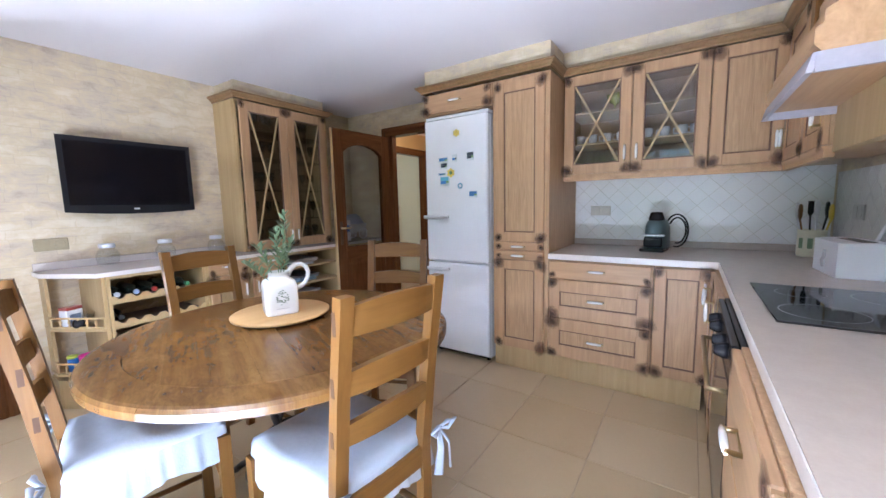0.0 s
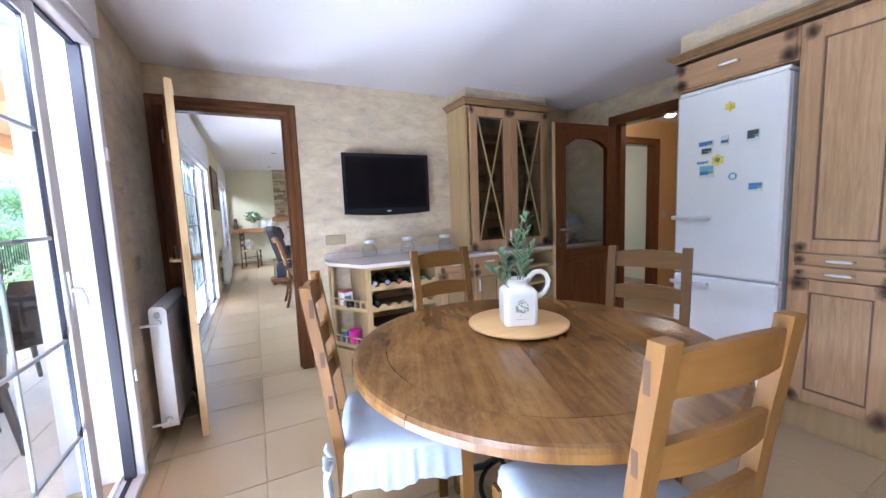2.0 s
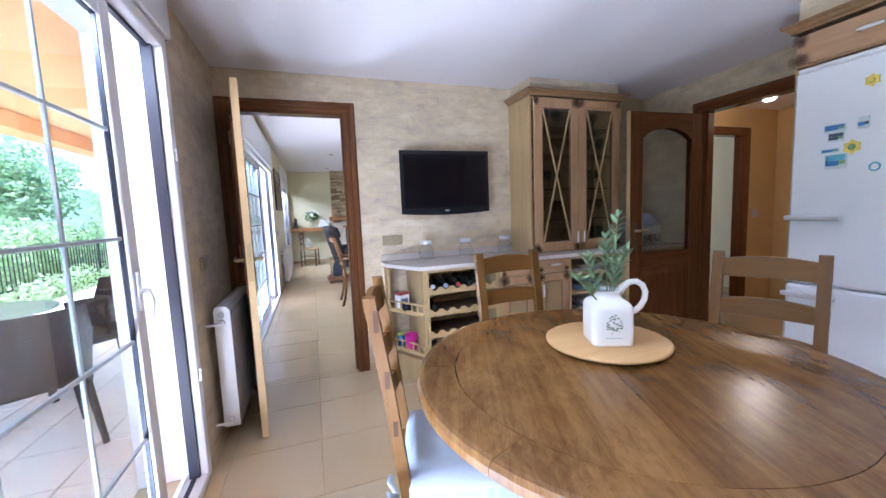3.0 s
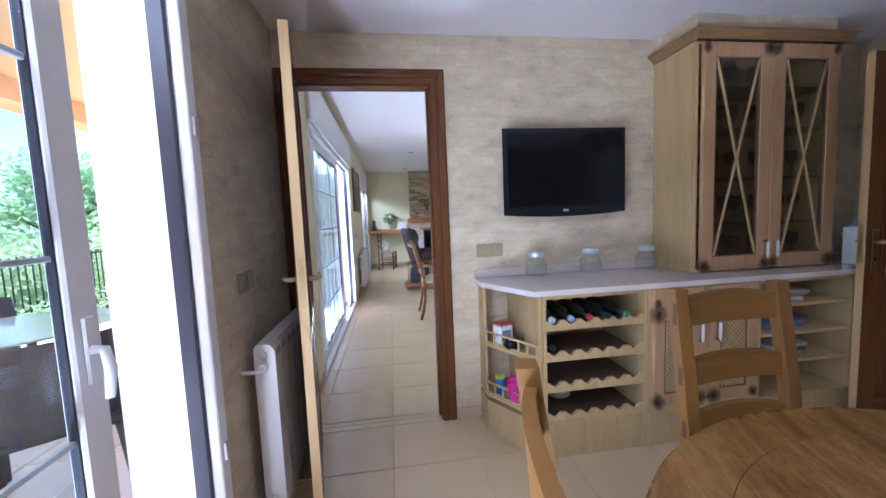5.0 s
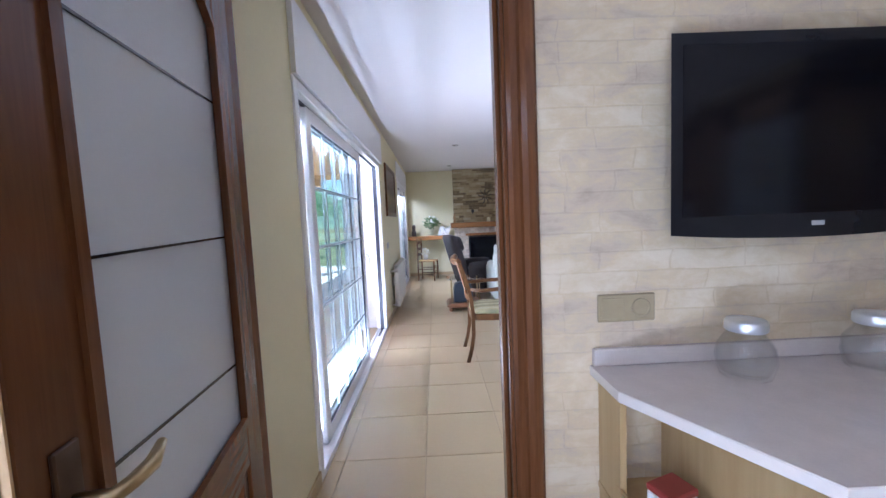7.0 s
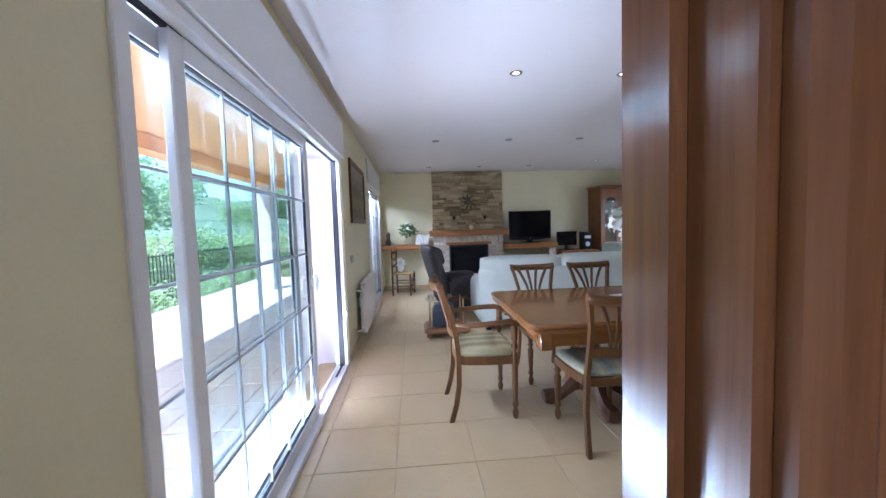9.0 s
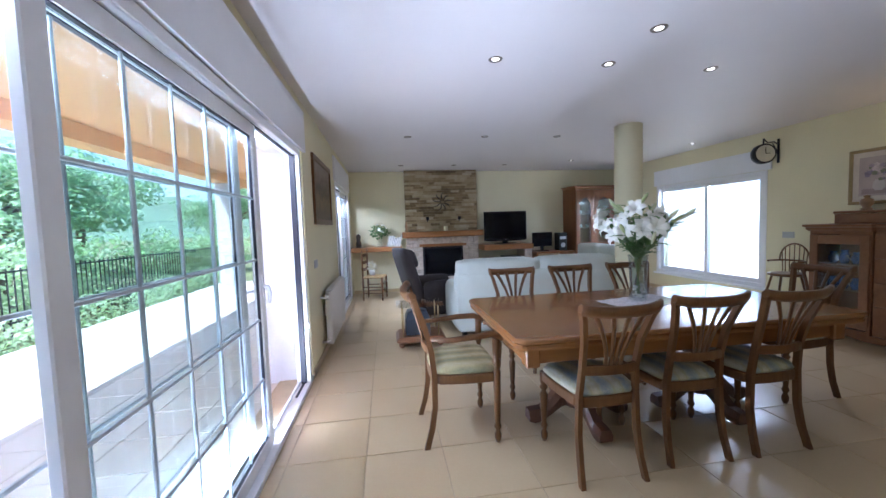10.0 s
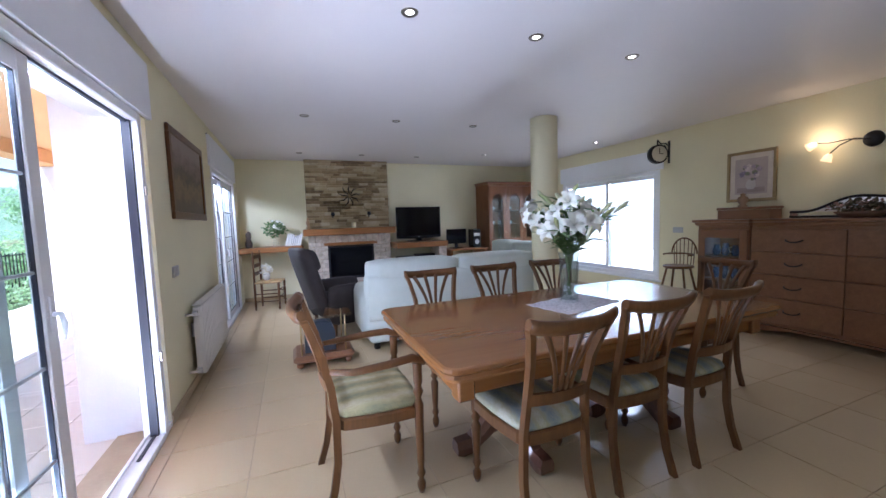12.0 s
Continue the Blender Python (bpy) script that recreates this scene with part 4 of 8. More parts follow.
D = KX - UX
wall_cab(pose(UX, 2.83, 0, 0, 0, R90), 0.445, "oak wall cabinet with crossed glass door", "glass", True, D)
wall_cab(pose(UX, 2.384, 0, 0, 0, R90), 0.425, "oak wall cabinet with crossed glass door", "glass", False, D)
wall_cab(pose(UX, 1.958, 0, 0, 0, R90), 0.357, "narrow oak wall cabinet in the corner", "panel", True, D)
t = wall_cab(pose(2.94, 1.60, 0, 0, 0, 180), 0.42, "oak wall cabinet beside the hood", "panel", False, 0.32)
t = wall_cab(pose(2.519, 1.60, 0, 0, 0, 180), 0.37, "oak wall cabinet beside the hood", "panel", True, 0.32)
bm = bmesh.new()
sweep(bm, [(UX - 0.001, 2.83), (UX - 0.001, 1.601), (2.15, 1.601)], [(-0.02, 1.405), (0.012, 1.405), (0.012, 1.43), (0.02, 1.449), (-0.02, 1.449)])
tagged(part("light_pelmet", bm, M_OAKX), "oak pelmet strip below the wall cabinets", "pelmet")
cornice("cornice", [(3.30, 3.886), (FX - 0.024, 3.886), (FX - 0.024, 2.842), (UX - 0.024, 2.842), (UX - 0.024, 1.626), (2.15, 1.626)], 2.142, "dark oak cornice along the cabinet tops")
solid("soffit", M_KWALL, "plastered boxing above the kitchen cabinets", "soffit", [
    (FX + 0.01, KX, 2.85, 3.88, 2.192, KZ), (UX + 0.01, KX, KY0, 2.845, 2.192, KZ), (2.15, UX + 0.01, KY0, 1.59, 2.192, KZ), (1.83, 2.73, 5.215, KY, 2.217, KZ)])
# contents behind the glass doors
def cup(m, h=0.07, r=0.03, mat=None, label="white cup on a cabinet shelf", name="cup", cat="cup"):
    t = thing(name, label, cat, m, "cups in the cabinet")
    bm = bmesh.new()
    lathe(bm, [(r * 0.6, 0), (r * 0.8, 0.006), (r, h * 0.6), (r, h), (r * 0.9, h), (r * 0.88, h * 0.5), (r * 0.5, 0.01)], seg=12, caps=False)
    part("bowl", bm, mat or M_PORC, t)
    bm = bmesh.new()
    tube(bm, [(r * 0.9, 0, h * 0.8), (r * 1.7, 0, h * 0.75), (r * 1.7, 0, h * 0.35), (r * 0.9, 0, h * 0.25)], 0.004, 6)
    part("handle", bm, mat or M_PORC, t)
    return t


c0 = cup(pose(3.1, 2.75, 1.672))
for y, z in ((2.66, 1.672), (2.56, 1.672), (2.47, 1.672), (2.30, 1.672), (2.2, 1.672), (2.1, 1.672), (2.03, 1.672), (2.24, 1.468), (2.12, 1.468)):
    copy_thing(c0, pose(3.08, y, z, 0, 0, 40 * y))
t = thing("glass_compote", "green stemmed glass bowl on a shelf", "bowl", pose(3.12, 2.52, 1.893))
bm = bmesh.new()
lathe(bm, [(0.035, 0), (0.006, 0.01), (0.006, 0.05), (0.05, 0.08), (0.06, 0.12), (0.056, 0.12), (0.045, 0.085), (0.0, 0.06)], seg=14, caps=False)
part("bowl", bm, plain("olive_glassware", (0.45, 0.42, 0.12), 0.2), t)

# hood
t = thing("cooker_hood", "oak-clad cooker hood with pale metal skirt", "cooker hood", pose(0, 0, 0))
HX0, HX1 = 1.40, 2.10
bm = bmesh.new()
rings(bm, [[(x, KY0 + 0.01, 1.606), (x, 1.785, 1.606), (x, 1.80, 1.625), (x, 1.80, 1.66), (x, 1.785, 1.672), (x, 1.785, 1.70), (x, 1.76, 1.715), (x, 1.66, 1.82), (x, KY0 + 0.01, 1.82)] for x in (HX0 + 0.004, HX1 - 0.004)], smooth=False)
part("canopy", bm, M_OAKX, t, "moulded oak canopy rail")
bm = bmesh.new()
rings(bm, [[(x0_, 1.80 + f, z), (x1_, 1.80 + f, z), (x1_, 1.80 + f - g, z), (x0_, 1.80 + f - g, z)] for x0_, x1_, f, g, z in ((HX0, HX1, 0.012, 0.014, 1.558), (HX0 + 0.004, HX1 - 0.004, 0.0, 0.014, 1.605))], smooth=False)
for x in (HX0, HX1 - 0.012):
    box(bm, x, x + 0.012, KY0 + 0.01, 1.795, 1.558, 1.605)
part("skirt", bm, plain("hood_metal", (0.42, 0.40, 0.45), 0.35, 0.2), t, "pale metal rim round the hood mouth")
block("filter_panel", M_OAKX, t, HX0 + 0.013, HX1 - 0.013, KY0 + 0.012, 1.78, 1.585, 1.604, 0, "brown panel inside the hood mouth")
block("chimney", M_OAKX, t, HX0 + 0.01, HX1 - 0.01, KY0 + 0.01, 1.63, 1.822, KZ - 0.003, 0.004)
for x in (HX0 - 0.005, HX1 - 0.055):
    block("post", M_PINE, t, x, x + 0.06, 1.632, 1.69, 1.822, KZ - 0.003, 0.004, "orange-toned corner post")
block("front_rail", M_OAKX, t, HX0 + 0.056, HX1 - 0.056, 1.632, 1.68, 1.83, 1.93, 0.004)
block("back_panel", M_OAKPALE, t, HX0, HX1, 1.56, 1.60, 1.42, 1.584, 0.002)

# diagonal wall tiles
M_WTILE = tile_mat("white_wall_tile", (0.78, 0.78, 0.77), (0.85, 0.84, 0.83), 0.2, 6)
M_SPLASHGROUT = plain("splash_grout", (0.66, 0.64, 0.58), 0.8)


def clip_poly(poly, lo, hi, axis):
    for sgn, lim in ((1, lo), (-1, -hi)):
        out = []
        for p, q in zip(poly, poly[1:] + poly[:1]):
            a, b = sgn * p[axis] - lim, sgn * q[axis] - lim
            if a >= 0:
                out.append(p)
            if a * b < 0:
                k = a / (a - b)
                out.append((p[0] + (q[0] - p[0]) * k, p[1] + (q[1] - p[1]) * k))
        poly = out
        if len(poly) < 3:
            return []
    return poly


DT = 0.13


def diagonal_tiles(parent, lo, hi, z0, z1, m):
    """Square tiles set on edge over a strip of wall; local: x along the wall, face towards -y."""
    whole_tile = None
    for i in range(int((hi - lo) / DT * 2) + 3):
        for j in range(int((z1 - z0) / DT * 2) + 3):
            if (i + j) % 2:
                continue
            cx, cz, h = lo + i * DT / 2, z0 + j * DT / 2, DT / 2 - 0.0025
            whole = [(cx - h, cz), (cx, cz - h), (cx + h, cz), (cx, cz + h)]
            poly = clip_poly(clip_poly(whole, lo + 0.001, hi - 0.001, 0), z0 + 0.001, z1 - 0.001, 1)
            if len(poly) < 3:
                continue
            if poly == whole and whole_tile:
                o = new("tile", whole_tile)
                o.parent, o.matrix_basis = parent, m @ pose(cx, 0, cz)
                continue
            ox, oz = (cx, cz) if poly == whole else (0, 0)
            bm = bmesh.new()
            rings(bm, [[(x - ox, y, z - oz) for x, z in poly] for y in (-0.0085, -0.0125)], smooth=False)
            o = part("tile", bm, M_WTILE, parent, "", m @ pose(ox, 0, oz))
            if poly == whole:
                whole_tile = o.data


splash = solid("backsplash", M_SPLASHGROUT, "white diagonal tiles behind the worktop", "wall tiles", [(KX - 0.008, KX - 0.001, KY0 + 0.021, 2.84, 0.951, 1.448)])
diagonal_tiles(splash, -2.84, -(KY0 + 0.021), 0.951, 1.448, pose(KX, 0, 0, 0, 0, R90))
splash_hob = solid("backsplash_hob", M_SPLASHGROUT, "white diagonal tiles on the wall behind the hob", "wall tiles", [(1.2, KX - 0.014, KY0 + 0.001, KY0 + 0.008, 0.951, 1.40)])
diagonal_tiles(splash_hob, -(KX - 0.014), -1.2, 0.951, 1.40, pose(0, KY0, 0, 0, 0, 180))


def wall_plate(name, m, w, h, mat, label, socket=True, gang=2):
    """Flush electrical plate; local: face towards -y, centred."""
    t = thing(name, label, "wall plate", m)
    block("plate", mat, t, -w / 2, w / 2, -0.009, 0, -h / 2, h / 2, 0.003)
    for k in range(gang):
        x = (k - (gang - 1) / 2) * w / gang
        if socket and k == gang - 1:
            bm = bmesh.new()
            lathe(bm, [(h * 0.34, 0), (h * 0.34, 0.003), (h * 0.28, 0.003), (h * 0.26, 0.001)], seg=16)
            part("socket", bm, mat, t, "", pose(x, -0.009, 0, 90, 0, 0))
        else:
            block("rocker", mat, t, x - w / gang * 0.4, x + w / gang * 0.4, -0.012, -0.009, -h * 0.38, h * 0.38, 0.001)
    return t


wall_plate("socket_plate", pose(KX - 0.0126, 2.64, 1.18, 0, 0, R90), 0.15, 0.075, M_TILEPLATE, "beige double socket on the tiles")
wall_plate("socket_plate", pose(2.93, KY0 + 0.0126, 1.17, 0, 0, 180), 0.15, 0.08, M_GREYPLATE, "grey double socket above the worktop")
wall_plate("socket_plate", pose(0.71, KY - 0.0005, 1.055), 0.165, 0.08, M_PLATE, "beige switch and socket plate below the television")
wall_plate("switch_plate", pose(WX + 0.0005, 4.885, 1.045, 0, 0, 90), 0.15, 0.08, M_PLATE, "beige switch plate on the stone-effect wall", False)

# things on the worktop
t = thing("coffee_machine", "small dark green capsule coffee machine", "coffee machine", pose(3.13, 2.22, 0.906, 0, 0, R90 - 8) @ Matrix.Diagonal((1.25, 1.1, 1.08, 1)))
M_TEAL = plain("dark_green_plastic", (0.055, 0.085, 0.09), 0.3)
bm = bmesh.new()
rings(bm, [[(0.06 * math.copysign(abs(math.cos(a)) ** 0.7, math.cos(a)) * s, 0.11 * math.sin(a) * s2, z) for a in [k * math.tau / 20 for k in range(20)]] for z, s, s2 in ((0.02, 1, 1), (0.1, 1, 1), (0.16, 0.95, 0.95), (0.19, 0.8, 0.8), (0.2, 0.5, 0.6))])
part("body", bm, M_TEAL, t)
block("drip_tray", M_BLACK, t, -0.06, 0.06, -0.15, 0.0, 0.0, 0.02, 0.004)
block("front_panel", M_BLACK, t, -0.045, 0.045, -0.125, -0.10, 0.03, 0.09, 0.006)
block("trim", M_STEEL, t, -0.055, 0.055, -0.122, -0.1, 0.098, 0.108, 0.002)
bm = bmesh.new()
lathe(bm, [(0.038, 0), (0.04, 0.01), (0.03, 0.05), (0.0, 0.055)], (0, -0.04, 0.195), 16)
part("lever_cap", bm, M_BLACK, t)
bm = bmesh.new()
for off in (0.0, 0.022):
    tube(bm, [(0.085 + (0.055 - off * 0.6) * math.cos(u), 0.05 + off, 0.125 + (0.105 - off) * math.sin(u)) for u in [radians(150 - 12 * k) for k in range(22)]], 0.005, 6)
part("cable", bm, M_BLACK, t)

t = thing("utensil_pot", "printed ceramic pot of kitchen utensils", "utensil pot", pose(3.12, 1.43, 0.906))
bm = bmesh.new()
lathe(bm, [(0.06, 0), (0.064, 0.01), (0.064, 0.15), (0.067, 0.158), (0.06, 0.158), (0.058, 0.02), (0.0, 0.015)], seg=24, caps=False)
pot = part("pot", bm, plain("cream_pot", (0.70, 0.66, 0.50), 0.3), t)
for k, a in enumerate((2.0, 2.7, 3.4)):
    bm = bmesh.new()
    rings(bm, [[(0.0648 * math.cos(a + u), 0.0648 * math.sin(a + u), z) for u in (0, 0.12, 0.24, 0.36)] for z in (0.05, 0.11)], closed=False)
    bmesh.ops.solidify(bm, geom=bm.faces[:], thickness=0.0006)
    part("print", bm, M_OLIVE, pot)
rng = random.Random(9)
for k, (mat, head) in enumerate(((M_BLACK, "fork"), (M_STEEL, "spoon"), (M_PINE, "spatula"), (M_STEEL, "ladle"), (plain("yellow_plastic", (0.7, 0.5, 0.06), 0.4), "spoon"), (M_BLACK, "spatula"))):
    a = k * 1.05
    b = Vector((0.03 * math.cos(a), 0.03 * math.sin(a), 0.02))
    e = Vector((0.075 * math.cos(a), 0.075 * math.sin(a), 0.22 + 0.03 * rng.random()))
    bm = bmesh.new()
    tube(bm, [b, e], 0.005, 6)
    if head == "fork":
        for q in (-0.02, -0.007, 0.007, 0.02):
            tube(bm, [e, e + Vector((q, q * 0.3, 0.02)), e + Vector((q, q * 0.3, 0.09))], 0.004, 6)
    else:
        lathe(bm, [(0.006, -0.02), (0.03, 0.01), (0.034, 0.04), (0.026, 0.075), (0.006, 0.085)], tuple(e), 12, squash=(1, 0.3))
    part(head, bm, mat, t)

t = thing("bread_bin", "white folding-front bread bin on the worktop", "bread bin", pose(2.52, 1.40, 0.906, 0, 0, 186))
bm = bmesh.new()
rings(bm, [[(-0.19, -0.05, z), (-0.13, -0.1, z), (0.17, -0.12, z), (0.19, 0.06, z), (-0.19, 0.06, z)] for z in (0, 0.15)], smooth=False)
part("body", bm, M_WHITE, t)
block("slot", M_BLACK, t, -0.1, 0.12, -0.03, 0.02, 0.1505, 0.152, 0)
bm = bmesh.new()
tube(bm, [(0.03, -0.117, 0.03), (0.03, -0.122, 0.06), (0.05, -0.122, 0.08), (0.05, -0.121, 0.11)], 0.006, 6)
part("motif", bm, M_GREYPLATE, t, "grey printed motif")
bm = bmesh.new()
tube(bm, [(0.0, 0.055, 0.13), (0.02, 0.08, 0.22), (-0.02, 0.11, 0.26)], 0.007, 6)
part("cable", bm, M_WHITE, t)

# ---- bar unit under the television ----
BY = 5.025
t = thing("corner_shelf", "open end shelf with turned gallery rails", "shelf", None, "bar units")
PL = [(0.625, KY - 0.002), (0.625, 5.36), (0.815, BY + 0.012), (0.832, BY + 0.012), (0.832, KY - 0.002)]
for z, h in ((0.0, 0.19), (0.215, 0.02), (0.515, 0.02)):
    bm = bmesh.new()
    prism(bm, PL, z + 0.001, z + h)
    part("shelf" if z else "plinth", bm, M_OAKPALE, t)
block("back_panel", M_OAKPALE, t, 0.815, 0.833, BY + 0.014, KY - 0.003, 0.236, 0.86, 0)
block("end_panel", M_OAKPALE, t, 0.628, 0.645, 5.40, KY - 0.003, 0.236, 0.86, 0)
for z in (0.236, 0.536):
    path = [(0.632, 5.42), (0.632, 5.365), (0.812, BY + 0.03)]
    for q in (0.004, 0.062):
        bm = bmesh.new()
        tube(bm, [(x, y, z + q) for x, y in path], 0.006, 6)
        part("rail", bm, M_OAKPALE, t)
    for k in range(7):
        u = k / 6
        x, y = 0.632 + 0.18 * u, 5.365 + (BY + 0.03 - 5.365) * u
        bm = bmesh.new()
        lathe(bm, [(0.004, 0), (0.008, 0.012), (0.004, 0.024), (0.009, 0.034), (0.004, 0.048), (0.006, 0.06)], (x, y, z), 8)
        part("spindle", bm, M_OAKPALE, t)

t = carcass("wine_rack", pose(0.835, BY, 0), 0.565, KY - BY - 0.003, 0.19, 0.86, "pale oak wine rack with scalloped shelves", "wine rack", False, group="bar units")
for z in (0.215, 0.375, 0.535, 0.695):
    n = 72
    xs = sling(n + 1, 0.019, 0.546)
    def scal(x):
        u = ((x - 0.019) / 0.527 * 6) % 1.0
        return 0.055 - 0.022 * max(0.0, math.cos((u - 0.5) * math.pi * 1.5)) if 0.15 < u < 0.85 else 0.055
    for y in (0.004, 0.38):
        bm = bmesh.new()
        rings(bm, [[(x, y, z - 0.015), (x, y + 0.018, z - 0.015), (x, y + 0.018, z + scal(x) - 0.02), (x, y, z + scal(x) - 0.02)] for x in xs], smooth=False)
        part("scalloped_rail", bm, M_OAKPALE, t)
    # boards coloured dark brown for the shadow deep in the rack
    block("shelf", plain("rack_shadow_board", (0.10, 0.055, 0.03), 0.6) if z == 0.215 else bpy.data.materials["rack_shadow_board"], t, 0.019, 0.546, 0.03, 0.37, z - 0.012, z - 0.002, 0)
block("plinth", M_OAKPALE, t, 0.0, 0.565, 0.018, 0.036, 0.001, 0.189, 0)


def bottle(m, cap, label):
    t = thing("wine_bottle", label, "bottle", m, "wine bottles in the rack")
    bm = bmesh.new()
    lathe(bm, [(0.034, 0), (0.037, 0.01), (0.037, 0.19), (0.03, 0.215), (0.014, 0.24), (0.0135, 0.29)], seg=16)
    part("body", bm, M_BOTTLE, t)
    bm = bmesh.new()
    lathe(bm, [(0.0145, 0.288), (0.0158, 0.294), (0.0155, 0.312), (0.012, 0.315)], seg=12)
    part("capsule", bm, cap, t)
    return t


M_BOTTLE = plain("bottle_glass", (0.012, 0.016, 0.012), 0.08)
caps = [plain("capsule_" + n, c, 0.3, 0.3) for n, c in (("silver", (0.55, 0.58, 0.62)), ("blue", (0.35, 0.45, 0.62)), ("red", (0.45, 0.05, 0.05)), ("black", (0.02, 0.02, 0.02)), ("green", (0.05, 0.2, 0.08)))]
for k, c in enumerate(caps):
    bottle(pose(0.835 + 0.019 + 0.527 * (k + 0.5) / 6, BY + 0.29, 0.742, 90, 0, (k - 2) * 2.0), c, f"dark wine bottle lying with {('silver', 'pale blue', 'red', 'black', 'green')[k]} capsule")
bottle(pose(0.835 + 0.06, BY + 0.33, 0.585, 90, 0, 0), caps[3], "dark wine bottle lying deep in the rack")
bm = bmesh.new()
lathe(bm, [(0.05, 0), (0.065, 0.01), (0.07, 0.07), (0.066, 0.07), (0.06, 0.015), (0.0, 0.012)], (1.01, BY + 0.22, 0.234), 20, caps=False)
tagged(part("bowl", bm, plain("cream_bowl", (0.62, 0.55, 0.38), 0.4)), "cream ceramic bowl in the wine rack", "bowl")

for k, x in enumerate((1.402, 1.728)):
    t = carcass("bar_cabinet", pose(x, BY, 0), 0.325, KY - BY - 0.003, 0.19, 0.86, "oak bar cabinet with lattice door and drawer", "cabinet", group="bar units")
    framed("drawer_front", t, 0.02, 0.305, 0.755, 0.857, 0, "flat", (0.16, 0.82, False))
    framed("door", t, 0.02, 0.305, 0.235, 0.75, 0, "lattice", (0.275 if k == 0 else 0.05, 0.62, True), 0.06)
    block("plinth", M_OAKPALE, t, 0.0, 0.325, 0.018, 0.036, 0.001, 0.189, 0)
t = carcass("open_shelf_unit", pose(2.055, BY, 0), 0.62, KY - BY - 0.003, 0.19, 0.86, "open oak shelf unit with papers and plates", "shelf", False, group="bar units")
for z in (0.38, 0.54, 0.70):
    block("shelf", M_OAKPALE, t, 0.019, 0.601, 0.01, 0.49, z, z + 0.018, 0.002)
block("plinth", M_OAKPALE, t, 0.0, 0.62, 0.018, 0.036, 0.001, 0.189, 0)
t = carcass("bar_cabinet", pose(2.677, BY, 0), KX - 2.68, KY - BY - 0.003, 0.19, 0.86, "plain oak cabinet behind the hall door", "cabinet", group="bar units")
block("plinth", M_OAKPALE, t, 0.0, 0.67, 0.018, 0.036, 0.001, 0.189, 0)
rng = random.Random(2)
for z in (0.721, 0.561, 0.401):
    for k in range(3):
        c = rng.choice([(0.55, 0.56, 0.6), (0.2, 0.3, 0.4), (0.4, 0.36, 0.3), (0.1, 0.1, 0.12)])
        bm = bmesh.new()
        box(bm, -0.13, 0.13, -0.17, 0.17, 0, 0.018, 0.002)
        tagged(part("magazine", bm, plain("magazine_cover", c, 0.4), None, "", pose(2.30 + 0.02 * k, BY + 0.24, z - 0.002 + 0.0185 * k, 0, 0, rng.uniform(-12, 12))), "stacked magazine on the open shelf", "magazine", "magazines")

bm = bmesh.new()
prism(bm, [(0.605, KY - 0.002), (0.605, 5.36), (0.79, BY - 0.012), (KX - 0.002, BY - 0.012), (KX - 0.002, KY - 0.002)], 0.861, 0.889)
bar_top = tagged(part("bar_worktop", bm, M_BARTOP), "pale stone bar top with clipped corner", "worktop")
bm = bmesh.new()
box(bm, 0.61, 1.808, KY - 0.02, KY - 0.002, 0.89, 0.94, 0.003)
part("upstand", bm, M_BARTOP, bar_top)
bm = bmesh.new()
sweep(bm, [(0.605, KY - 0.004), (0.605, 5.36), (0.79, BY - 0.012), (KX - 0.004, BY - 0.012)], [(0.0004, 0.862), (0.002, 0.864), (0.002, 0.886), (0.0004, 0.888)])
part("edge_band", bm, M_EDGEBAND, bar_top, "pale bar top edge")

# glazed dresser top
HY = 5.20
t = carcass("display_cabinet", pose(1.81, HY, 0), 0.935, KY - HY - 0.003, 0.892, 2.165, "tall oak display cabinet with crossed glass doors", "display cabinet", False, M_OAKPALE)
block("side_skin", M_OAKPALE, t, -0.003, 0.0, 0.02, KY - HY - 0.004, 0.893, 2.164, 0)
block("back", M_CORN, t, 0.02, 0.915, KY - HY - 0.02, KY - HY - 0.014, 0.912, 2.145, 0)
framed("door", t, 0.03, 0.466, 0.90, 2.155, 0, "glass", (0.435, 1.01, True), 0.075)
framed("door", t, 0.469, 0.905, 0.90, 2.155, 0, "glass", (0.50, 1.01, True), 0.075)
for z in (1.15, 1.42, 1.70, 1.93):
    block("shelf", M_VASE, t, 0.019, 0.916, 0.03, 0.30, z, z + 0.006, 0)
cornice("cornice", [(1.806, KY - 0.004), (1.806, HY - 0.022), (2.749, HY - 0.022), (2.749, KY - 0.004)], 2.167, "dark oak cornice on the display cabinet")
def goblet(m):
    t = thing("wine_glass", "clear stemmed glass on a cabinet shelf", "glass", m, "glasses in the display cabinet")
    bm = bmesh.new()
    lathe(bm, [(0.03, 0), (0.004, 0.006), (0.004, 0.07), (0.03, 0.10), (0.034, 0.13), (0.028, 0.17), (0.027, 0.17), (0.032, 0.13), (0.0, 0.085)], seg=12, caps=False)
    part("bowl", bm, M_VASE, t)
    return t


g0 = goblet(pose(1.93, 5.36, 1.157))
for z in (0.912, 1.157, 1.427, 1.707, 1.937):
    for x in (1.93, 2.03, 2.13, 2.22, 2.36, 2.46, 2.56, 2.64):
        if not (z == 1.157 and x == 1.93):
            copy_thing(g0, pose(x + rng.uniform(-0.015, 0.015), 5.36 + rng.uniform(-0.05, 0.06), z))

